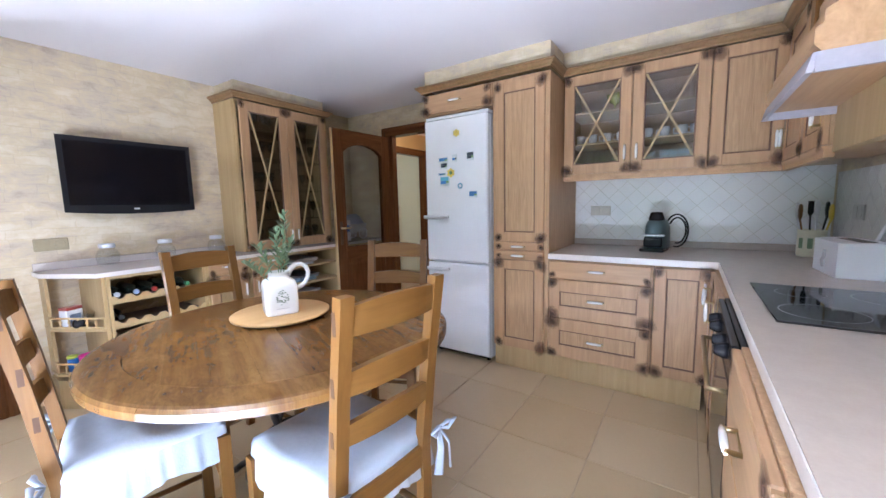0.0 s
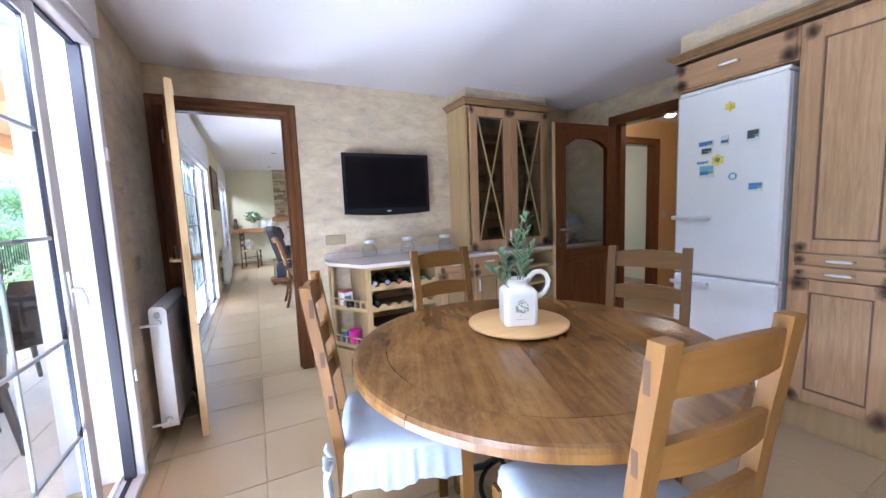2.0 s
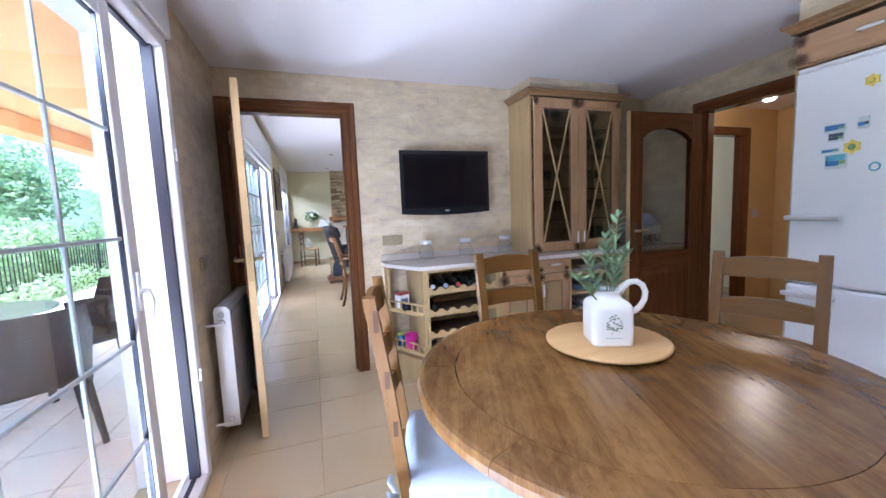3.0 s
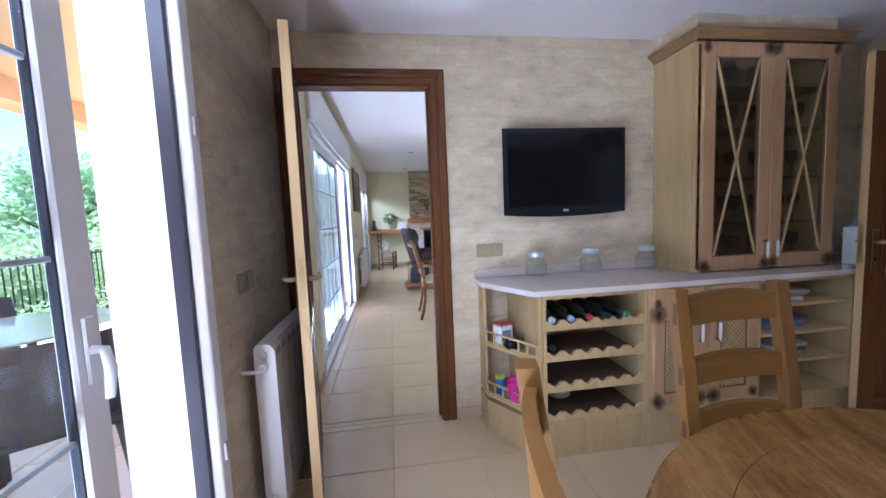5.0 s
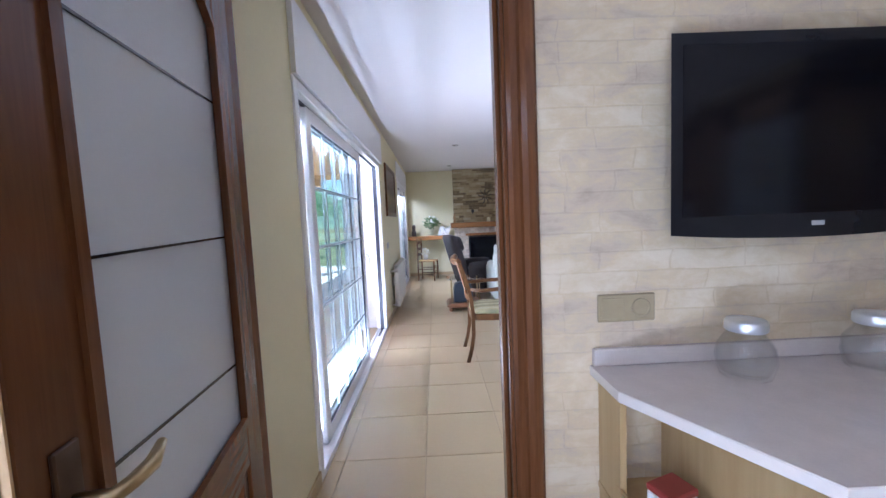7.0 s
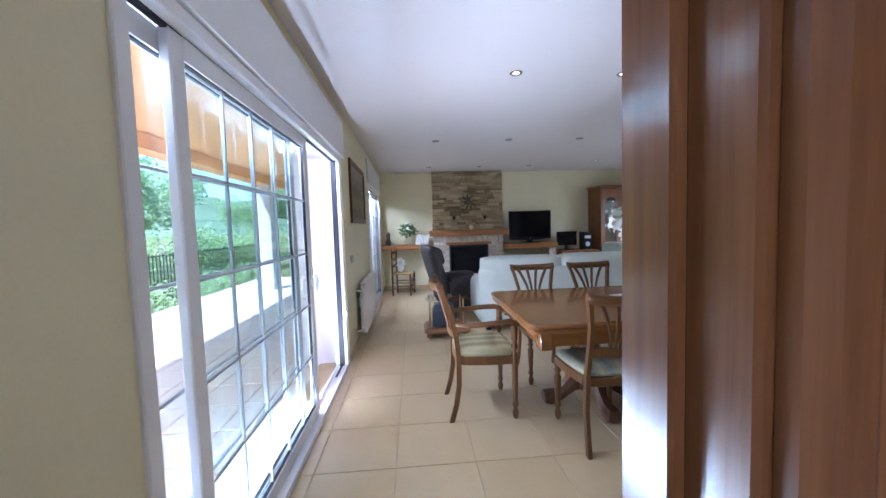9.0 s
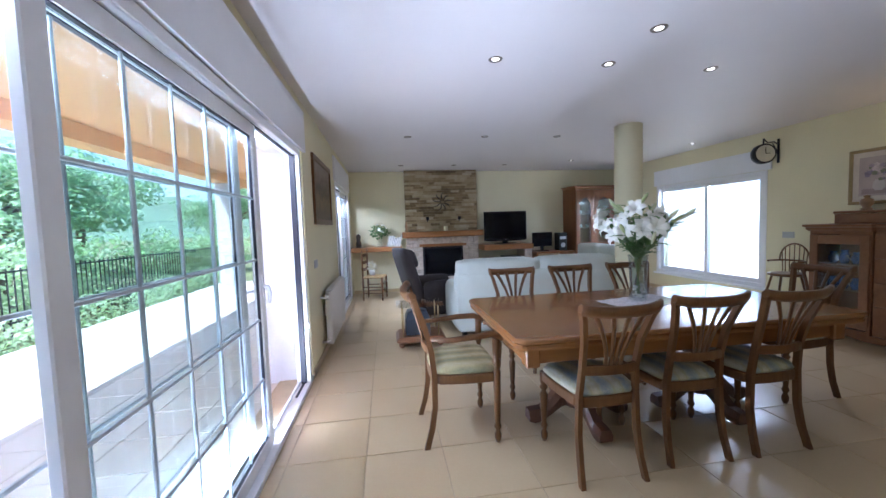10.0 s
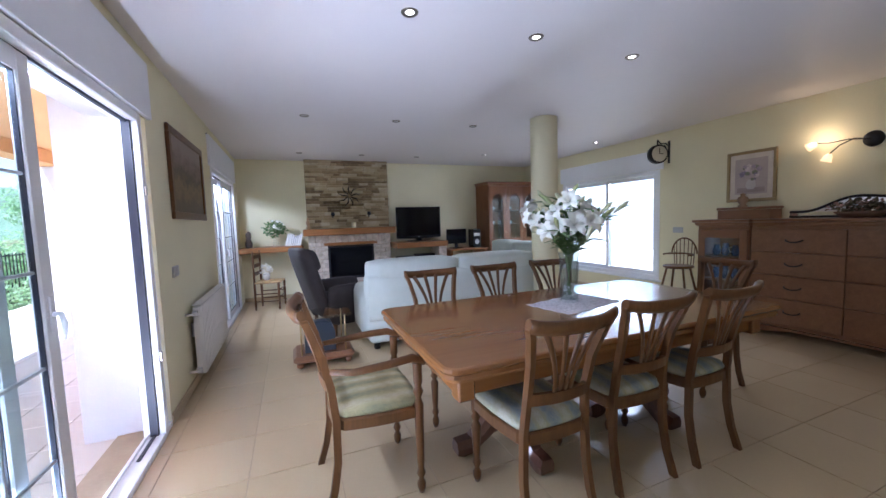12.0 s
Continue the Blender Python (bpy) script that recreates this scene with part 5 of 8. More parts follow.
# television
def television(m, w, h, label, foot=False):
    t = thing("television", label, "television", m)
    bm = bmesh.new()
    def low(x):
        return -h / 2 - 0.018 * (1 - (2 * x / w) ** 2)
    xs = sling(15, -w / 2, w / 2)
    rings(bm, [[(x, 0, low(x)), (x * 0.95, 0.012, low(x) + 0.012), (x * 0.86, 0.035, low(x) * 0.86), (x * 0.86, 0.035, h * 0.44), (x * 0.95, 0.012, h / 2 - 0.01), (x, 0, h / 2)] for x in xs], smooth=False)
    part("housing", bm, M_BLACK, t)
    block("screen", M_SCREEN, t, -w / 2 + 0.03, w / 2 - 0.03, -0.002, 0.0, -h / 2 + 0.045, h / 2 - 0.03, 0)
    block("badge", M_GREYPLATE, t, -0.017, 0.017, -0.003, -0.0005, -h / 2 + 0.012, -h / 2 + 0.024, 0.001, "small silver badge")
    if foot:
        block("neck", M_BLACK, t, -0.06, 0.06, 0.02, 0.05, -h / 2 - 0.05, -h / 2, 0)
        block("stand", M_BLACK, t, -0.22, 0.22, -0.08, 0.12, -h / 2 - 0.062, -h / 2 - 0.05, 0.004)
    else:
        block("bracket", M_BLACK, t, -0.12, 0.12, 0.03, 0.104, -0.12, 0.12, 0.003)
    return t


television(pose(1.159, 5.424, 1.512), 0.768, 0.50, "black flat television fixed to the wall")

# three storage jars
def jar(m):
    t = thing("storage_jar", "round clear glass jar with metal lid", "jar", m, "jars on the bar top")
    bm = bmesh.new()
    lathe(bm, [(0.04, 0), (0.056, 0.008), (0.066, 0.05), (0.062, 0.085), (0.042, 0.115), (0.038, 0.125), (0.035, 0.125), (0.039, 0.112), (0.059, 0.083), (0.062, 0.05), (0.05, 0.014), (0.0, 0.012)], seg=24, caps=False)
    part("glass", bm, M_CLEAR, t)
    bm = bmesh.new()
    lathe(bm, [(0.043, 0.124), (0.046, 0.127), (0.046, 0.147), (0.042, 0.153), (0.0, 0.153)], seg=24, caps=False)
    part("lid", bm, M_LID, t, "brushed metal lid")
    return t


j0 = jar(pose(0.955, 5.40, 0.8895))
copy_thing(j0, pose(1.30, 5.40, 0.8895))
copy_thing(j0, pose(1.67, 5.40, 0.8895))

# bits on the end shelf
t = thing("tea_tin", "red and white tin box on the end shelf", "tin", pose(0.72, 5.33, 0.536, 0, 0, 20))
block("body", M_WHITE, t, -0.045, 0.045, -0.035, 0.035, 0, 0.105, 0.004)
block("lid", plain("red_tin", (0.30, 0.05, 0.04), 0.3), t, -0.046, 0.046, -0.036, 0.036, 0.106, 0.125, 0.004)
block("picture", plain("tin_print", (0.2, 0.24, 0.34), 0.4), t, -0.03, 0.03, -0.0365, -0.0352, 0.02, 0.08, 0)
bm = bmesh.new()
lathe(bm, [(0.03, 0), (0.04, 0.02), (0.03, 0.05), (0.0, 0.055)], (0.735, 5.23, 0.537), 14)
tagged(part("tea_infuser", bm, M_BLACK), "small dark round pot on the end shelf", "pot")
for k, (x, y) in enumerate(((0.775, 5.19), (0.795, 5.25))):
    bm = bmesh.new()
    lathe(bm, [(0.018, 0), (0.018, 0.005), (0.022, 0.08), (0.02, 0.08), (0.016, 0.008), (0.0, 0.008)], (x, y, 0.5365), 12, caps=False)
    tagged(part("shot_glass", bm, M_CLEAR), "small clear glass tumbler on the end shelf", "glass", "small glasses")
t = thing("pink_tin_mug", "bright pink metal cup on the end shelf", "cup", pose(0.755, 5.23, 0.2365))
bm = bmesh.new()
lathe(bm, [(0.04, 0), (0.042, 0.004), (0.05, 0.11), (0.053, 0.114), (0.047, 0.112), (0.04, 0.01), (0.0, 0.01)], seg=22, caps=False)
part("body", bm, plain("pink_enamel", (0.62, 0.02, 0.28), 0.3), t)
bm = bmesh.new()
tube(bm, [(0.048, 0, 0.09), (0.075, 0, 0.085), (0.075, 0, 0.045), (0.045, 0, 0.035)], 0.004, 6)
part("handle", bm, M_STEEL, t)
t = thing("blue_can", "small blue can with yellow top", "can", pose(0.70, 5.34, 0.2365))
bm = bmesh.new()
lathe(bm, [(0.028, 0), (0.028, 0.085)], seg=16)
part("body", bm, plain("blue_tin", (0.02, 0.14, 0.42), 0.3), t)
bm = bmesh.new()
lathe(bm, [(0.029, 0.085), (0.029, 0.1), (0.02, 0.104)], seg=16)
part("lid", bm, plain("lime_lid", (0.42, 0.5, 0.05), 0.4), t)

# things at the bar's end, seen past the door
t = thing("white_carton", "white printed carton on the bar top", "carton", pose(2.875, 5.16, 0.8895, 0, 0, 10))
block("body", M_WHITE, t, -0.06, 0.06, -0.045, 0.045, 0, 0.22, 0.003)
block("print", MAG["blue"], t, -0.04, 0.04, -0.0462, -0.0452, 0.1, 0.17, 0)
t = thing("flower_cart", "white ornamental wheeled cart holding a white cloth", "ornament", pose(3.13, 5.27, 0.8895))
for y in (-0.085, 0.085):
    bm = bmesh.new()
    tube(bm, [(0.05 + 0.06 * math.cos(i * math.tau / 20), y, 0.064 + 0.06 * math.sin(i * math.tau / 20)) for i in range(21)], 0.004, 6)
    for i in range(4):
        c, s = 0.06 * math.cos(i * math.pi / 4), 0.06 * math.sin(i * math.pi / 4)
        tube(bm, [(0.05 - c, y, 0.064 - s), (0.05 + c, y, 0.064 + s)], 0.0025, 5)
    part("wheel", bm, M_WHITE, t, "spoked white wheel")
bm = bmesh.new()
rings(bm, [[(x * s, y * s, z) for x, y in ((-0.13, -0.07), (0.13, -0.07), (0.13, 0.07), (-0.13, 0.07))] for s, z in ((0.8, 0.085), (1.0, 0.17), (1.04, 0.175), (0.96, 0.175), (0.78, 0.09))], smooth=False)
part("basket", bm, plain("whitewashed_wicker", (0.62, 0.60, 0.54), 0.7, vary=0.2, scale=60, bump=0.3), t)
bm = bmesh.new()
tube(bm, [(-0.12, 0, 0.16), (-0.18, 0, 0.15), (-0.2, 0, 0.08), (-0.17, 0, 0.006)], 0.005, 6)
part("handle", bm, M_WHITE, t)
bm = bmesh.new()
rings(bm, [[(1.2 * r * math.cos(a) * (1 + 0.12 * math.sin(5 * a)), 0.65 * r * math.sin(a) * (1 + 0.1 * math.cos(4 * a)), z + 0.015 * math.sin(3 * a)) for a in [k * math.tau / 28 for k in range(28)]] for r, z in ((0.10, 0.15), (0.115, 0.19), (0.08, 0.25), (0.03, 0.275))])
part("cloth", bm, M_CLOTH, t, "crumpled white cloth")

# radiators
def radiator(m, w, h, label):
    """Local: back at y 0, faces -y, from x 0 to w."""
    t = thing("radiator", label, "radiator", m)
    n = round(w / 0.055)
    bm = bmesh.new()
    prof = []
    for k in range(n):
        x, q = w * k / n, w / n
        prof += [(x + q * 0.02, -0.088), (x + q * 0.2, -0.105), (x + q * 0.8, -0.105), (x + q * 0.98, -0.088)]
    rings(bm, [[(x, y, z) for x, y in prof] + [(w, -0.084, z), (0, -0.084, z)] for z in (0, h - 0.02)], smooth=False)
    part("front_panel", bm, M_RAD, t)
    block("core", M_RAD, t, 0, w, -0.086, -0.04, 0.005, h - 0.025, 0.004)
    bm = bmesh.new()
    for k in range(int(w / 0.025)):
        box(bm, 0.01 + k * 0.025, 0.028 + k * 0.025, -0.10, -0.045, h - 0.016, h - 0.006, 0)
    part("grille", bm, M_GREYPLATE, t)
    block("top_rail", M_RAD, t, 0, w, -0.106, -0.036, h - 0.008, h, 0.003)
    for x in (0.12, w - 0.12):
        block("bracket", M_RAD, t, x - 0.015, x + 0.015, -0.041, 0, h * 0.5, h * 0.7, 0)
    for z in (0.045, h - 0.07):
        bm = bmesh.new()
        tube(bm, [(0.0, -0.063, z), (-0.05, -0.063, z), (-0.06, -0.05, z), (-0.06, 0, z)], 0.011, 8)
        lathe(bm, [(0.022, -0.02), (0.022, 0.02)], (-0.03, -0.063, z), 10)
        part("valve", bm, M_RAD, t)
    return t


def column_radiator(m, w, h, label):
    """Cast aluminium sections side by side. Local: back at y 0, faces -y, from x 0 to w."""
    t = thing("radiator", label, "radiator", m)
    n = round(w / 0.08)
    bm = bmesh.new()
    q, r = w / n, 0.018
    prof = [(-0.105, 0.0), (-0.105, h - r * 2), (-0.100, h - r), (-0.088, h - 0.004), (-0.07, h), (-0.045, h), (-0.03, h - 0.006), (-0.025, h - 0.02), (-0.025, 0.0)]
    rings(bm, [[(x, y, z) for y, z in prof] for x in (0.0015, q - 0.0015)], smooth=False)
    section = mesh_of("section", bm, M_RAD)
    for k in range(n):
        o = new("section", section)
        o.parent, o.matrix_basis = t, pose(q * k, 0, 0)
        # solid grey strip carries the shade of each slot as colour
        block("air_slot", M_GREYPLATE, t, q * k + 0.012, q * (k + 1) - 0.012, -0.1065, -0.096, h - 0.050, h - 0.026, 0, "grey strip coloured as the shade of an air slot")
    # grey disc in place of the dark hollow at the radiator's end
    bm = bmesh.new()
    lathe(bm, [(0.020, 0), (0.020, 0.004)], seg=14, squash=(1.0, 0.75))
    part("end_hollow", bm, M_GREYPLATE, t, "", pose(0.0005, -0.062, h - 0.045, 0, -90, 0))
    for x in (0.15, w - 0.15):
        block("bracket", M_RAD, t, x - 0.015, x + 0.015, -0.026, 0, h * 0.6, h * 0.7, 0)
    for z in (0.05, h - 0.085):
        bm = bmesh.new()
        tube(bm, [(0.0, -0.066, z), (-0.05, -0.066, z), (-0.06, -0.05, z), (-0.06, 0, z)], 0.007, 8)
        part("valve", bm, M_RAD, t)
        bm = bmesh.new()
        lathe(bm, [(0.012, -0.014), (0.016, -0.010), (0.016, 0.010), (0.010, 0.014)], seg=12)
        part("valve_cap", bm, M_PORC, t, "white valve cap", pose(-0.022, -0.066, z, 0, 90, 0))
    return t


column_radiator(pose(WX + 0.015, 4.80, 0.12, 0, 0, 90), 0.64, 0.685, "white column radiator behind the open door")
radiator(pose(WX, 9.76, 0.12, 0, 0, 90), 1.18, 0.59, "white panel radiator under a framed picture")

# ---- round kitchen table ----
TC, TR, TZ = (1.0, 3.405), 0.655, 0.775
t = thing("round_table", "round worn plank table on curved iron legs", "table", pose(TC[0], TC[1], 0, 0, 0, -22))
n = Nodes("worn_table_plank", 0.27)
rnd = n.t.nodes.new("ShaderNodeObjectInfo")
off = n.t.nodes.new("ShaderNodeVectorMath")
off.operation = "ADD"
n.link(n.coords((26.0, 1.1, 1)), off.inputs[0])
n.link(n.math("MULTIPLY", rnd.outputs["Random"], 40.0), off.inputs[1])
a = n.noise(off.outputs[0], 1.6, 5, 0.55, 0.25)
b = n.noise(n.coords((7.0, 2.6, 1.0)), 1.6, 5, 0.6, 0.6)
knots = n.noise(n.coords((20.0, 8.0, 1.0)), 2.6, 6, 0.8, 0.8)
zone = n.noise(n.coords((2.4, 2.4, 1.0)), 1.5, 2)
f = n.math("ADD", n.math("MULTIPLY", a, 0.38), n.math("MULTIPLY", n.math("ADD", n.math("MULTIPLY", n.math("SUBTRACT", b, 0.5), 1.25), 0.5), 0.44))
f = n.math("ADD", f, n.math("MULTIPLY", rnd.outputs["Random"], 0.12))
c = n.ramp(f, [(0.25, (0.070, 0.028, 0.007)), (0.40, (0.130, 0.058, 0.014)), (0.54, (0.200, 0.098, 0.026)), (0.76, (0.290, 0.160, 0.052))])
speck = n.ramp(n.math("ADD", knots, n.math("MULTIPLY", n.math("SUBTRACT", zone, 0.5), 0.5)), [(0.46, (0, 0, 0)), (0.92, (1, 1, 1))])
n.color(n.mix(n.math("MULTIPLY", speck, 0.9), c, (0.055, 0.021, 0.006)))
M_PLANK = n.mat
RI = 0.535
K = 9
for k in range(K):
    x0, x1 = -RI + 2 * RI * k / K + 0.0002, -RI + 2 * RI * (k + 1) / K - 0.0002
    top = [(x, math.sqrt(max(0, RI * RI - x * x))) for x in sling(9, x0, x1)]
    bm = bmesh.new()
    prism(bm, top + [(x, -y) for x, y in reversed(top)], TZ - 0.03, TZ)
    part("plank", bm, M_PLANK, t)
for k in range(8):
    a0, a1 = k * math.tau / 8 + 0.001, (k + 1) * math.tau / 8 - 0.001
    bm = bmesh.new()
    prof = [(RI + 0.0018, TZ - 0.042), (TR - 0.012, TZ - 0.042), (TR - 0.001, TZ - 0.034), (TR, TZ - 0.012), (TR - 0.008, TZ - 0.002), (TR - 0.02, TZ), (RI + 0.0018, TZ - 0.0006)]
    rings(bm, [[(r * math.cos(a), r * math.sin(a), z) for r, z in prof] for a in sling(9, a0, a1)], smooth=False)
    part("rim", bm, M_PLANK, t)
bm = bmesh.new()
lathe(bm, [(0.20, TZ - 0.05), (0.20, TZ - 0.031)], seg=24)
part("mounting_plate", bm, M_IRON, t)
for k in range(4):
    a = k * math.pi / 2 + 0.6
    bm = bmesh.new()
    tube(bm, [(r * math.cos(a), r * math.sin(a), z) for r, z in ((0.30, TZ - 0.05), (0.24, 0.62), (0.13, 0.48), (0.09, 0.36), (0.14, 0.24), (0.26, 0.12), (0.36, 0.05), (0.40, 0.016))], 0.015, 8)
    part("leg", bm, M_IRON, t, "curved wrought iron leg")
for r, z in ((0.12, 0.30), (0.20, 0.17)):
    bm = bmesh.new()
    tube(bm, [(r * math.cos(i * math.tau / 28), r * math.sin(i * math.tau / 28), z) for i in range(29)], 0.010, 6)
    part("ring", bm, M_IRON, t)

t = None
bm = bmesh.new()
lathe(bm, [(0.03, 0), (0.185, 0.004), (0.205, 0.012), (0.207, 0.02), (0.2, 0.024), (0.0, 0.024)], (1.06, 3.55, TZ + 0.001), 48)
tagged(part("turntable_board", bm, M_BOARD), "round pale wooden board on the table", "board")

t = thing("pitcher_vase", "square white ceramic pitcher with printed front", "pitcher", pose(1.045, 3.53, TZ + 0.0255, 0, 0, -24) @ Matrix.Diagonal((1.02, 1.02, 0.99, 1)))
def sq(s, z, p=9.0):
    pts = []
    for k in range(48):
        a = k * math.tau / 48
        c, d = abs(math.cos(a)), abs(math.sin(a))
        q = s / (c ** p + d ** p) ** (1 / p)
        pts.append((math.cos(a) * q, math.sin(a) * q, z))
    return pts
bm = bmesh.new()
rings(bm, [sq(0.060, 0), sq(0.064, 0.003), sq(0.066, 0.010), sq(0.067, 0.07), sq(0.066, 0.125), sq(0.064, 0.137, 7), sq(0.057, 0.147, 5), sq(0.046, 0.154, 3), sq(0.041, 0.162, 2), sq(0.041, 0.174, 2), sq(0.045, 0.184, 2), sq(0.042, 0.185, 2), sq(0.037, 0.172, 2), sq(0.038, 0.155, 2.5)], caps=False)
body = part("body", bm, M_PORC, t)
bm = bmesh.new()
arc = [(0.038, 0.165), (0.050, 0.190), (0.070, 0.207), (0.094, 0.209), (0.114, 0.196), (0.124, 0.172), (0.121, 0.145), (0.108, 0.121), (0.090, 0.106), (0.066, 0.098)]
tube(bm, [(x, 0, z) for x, z in arc], [0.011, 0.0115, 0.011, 0.0105, 0.010, 0.010, 0.010, 0.010, 0.0105, 0.011], 12)
part("handle", bm, M_PORC, t)
bm = bmesh.new()
rng = random.Random(3)
for k in range(46):
    a, r = rng.uniform(0, math.tau), 0.026 * rng.random() ** 0.5
    x, z, w_ = r * math.cos(a), 0.078 + r * 1.25 * math.sin(a), rng.uniform(0.0012, 0.004)
    box(bm, x - w_, x + w_, -0.0682, -0.0668, z - w_ * 0.7, z + w_ * 0.7)
part("print", bm, plain("fruit_print", (0.22, 0.26, 0.20), 0.4), body, "small printed plant motif")
bm = bmesh.new()
box(bm, -0.026, 0.026, -0.0678, -0.0668, 0.030, 0.0315)
part("lettering_bar", bm, M_GREYPLATE, body)
t = thing("olive_sprigs", "green leafy sprigs standing in the pitcher", "plant", pose(1.045, 3.53, TZ + 0.0255))
rng = random.Random(11)
for a, lean, h in ((0.35, 0.075, 0.43), (0.9, 0.05, 0.36), (-0.4, 0.06, 0.31), (2.6, 0.07, 0.30), (3.3, 0.15, 0.255), (4.6, 0.05, 0.28)):
    pts = [Vector((lean * u * math.cos(a), lean * u * math.sin(a), 0.10 + (h - 0.10) * u - 0.02 * (lean > 0.1) * u * u)) for u in (0, 0.4, 0.75, 1)]
    bm = bmesh.new()
    tube(bm, pts, [0.0025, 0.0022, 0.002, 0.001], 5)
    sprig = part("sprig", bm, M_OLIVE, t)
    for i in range(22):
        bm = bmesh.new()
        u = 0.42 + 0.58 * i / 21
        j = min(2, int(u * 3))
        p = pts[j].lerp(pts[j + 1], u * 3 - j)
        o = i * 2.4 + rng.uniform(-0.4, 0.4)
        d = Vector((math.cos(o), math.sin(o), rng.uniform(0.5, 1.4))).normalized() * rng.uniform(0.040, 0.062) * (1.2 - 0.4 * u)
        s = d.cross(Vector((rng.uniform(-0.4, 0.4), rng.uniform(-0.4, 0.4), 1))).normalized() * 0.0065
        droop = Vector((0, 0, 0.005))
        mid = [bm.verts.new(w) for w in (p, p + d * 0.35 - droop * 0.2, p + d * 0.7 - droop * 0.2, p + d)]
        for e in (1, -1):
            rim = [bm.verts.new(w) for w in (p + d * 0.35 + s * e + droop * 0.4, p + d * 0.7 + s * 0.8 * e + droop * 0.4)]
            for f in ((mid[0], mid[1], rim[0]), (mid[1], mid[2], rim[1], rim[0]), (mid[2], mid[3], rim[1])):
                bm.faces.new(f)
        part("leaf", bm, M_OLIVE, sprig)


M_TENON = plain("dark_end_grain", (0.068, 0.029, 0.010), 0.8)


# ---- ladder-back kitchen chairs (local: faces -y, back at y 0.2) ----
def ladder_chair(m, label):
    t = thing("ladder_back_chair", label, "chair", m, "chairs round the kitchen table")
    w, H = 0.16, 1.055
    for s in (-1, 1):
        bm = bmesh.new()
        rings(bm, [[(s * w + a * 0.019, y + b * 0.016, z) for a, b in ((-1, -1), (1, -1), (1, 1), (-1, 1))] for y, z in ((0.215, 0.0), (0.20, 0.3), (0.20, 0.50), (0.235, 0.8), (0.27, H - 0.02), (0.272, H))], smooth=False)
        part("back_leg", bm, M_PINE, t)
        bm = bmesh.new()
        rings(bm, [[(s * 0.195 + a * 0.019, -0.20 + b * 0.019, z) for a, b in ((-1, -1), (1, -1), (1, 1), (-1, 1))] for z in (0.0, 0.48)], smooth=False)
        part("front_leg", bm, M_PINE, t)
    for z0, hh, y in ((0.955, 0.07, 0.258), (0.80, 0.06, 0.237), (0.665, 0.055, 0.222)):
        bm = bmesh.new()
        rings(bm, [[(x, y + 0.02 * (1 - (x / w) ** 2) - 0.009, z0), (x, y + 0.02 * (1 - (x / w) ** 2) + 0.009, z0),
                    (x, y + 0.02 * (1 - (x / w) ** 2) + 0.015, z0 + hh + 0.015 * (1 - (x / w) ** 2)), (x, y + 0.02 * (1 - (x / w) ** 2) - 0.003, z0 + hh + 0.015 * (1 - (x / w) ** 2))] for x in sling(9, -w + 0.018, w - 0.018)], smooth=False)
        part("slat", bm, M_PINEX, t)
        for s in (-1, 1):
            block("tenon", M_TENON, t, s * (w + 0.018), s * (w + 0.0198), y - 0.008, y + 0.005, z0 + 0.008, z0 + hh - 0.004, 0, "dark through-tenon end")
    bm = bmesh.new()
    box(bm, -0.19, 0.19, -0.21, 0.19, 0.47, 0.502, 0.012)
    part("seat", bm, M_RUSH, t, "woven rush seat")
    for z in (0.12, 0.24):
        for s in (-1, 1):
            bm = bmesh.new()
            tube(bm, [(s * 0.19, -0.19, z), (s * 0.187, 0.2, z)], 0.011, 8)
            part("stretcher", bm, M_PINE, t)
    for y, z in ((-0.20, 0.30), (0.205, 0.20)):
        bm = bmesh.new()
        tube(bm, [(-0.19, y, z), (0.19, y, z)], 0.011, 8)
        part("stretcher", bm, M_PINE, t)
    block("seat_rail", M_PINEX, t, -0.15, 0.15, 0.19, 0.212, 0.43, 0.50, 0.003)
    block("seat_rail", M_PINEX, t, -0.185, 0.185, -0.212, -0.19, 0.43, 0.47, 0.003)
    return t


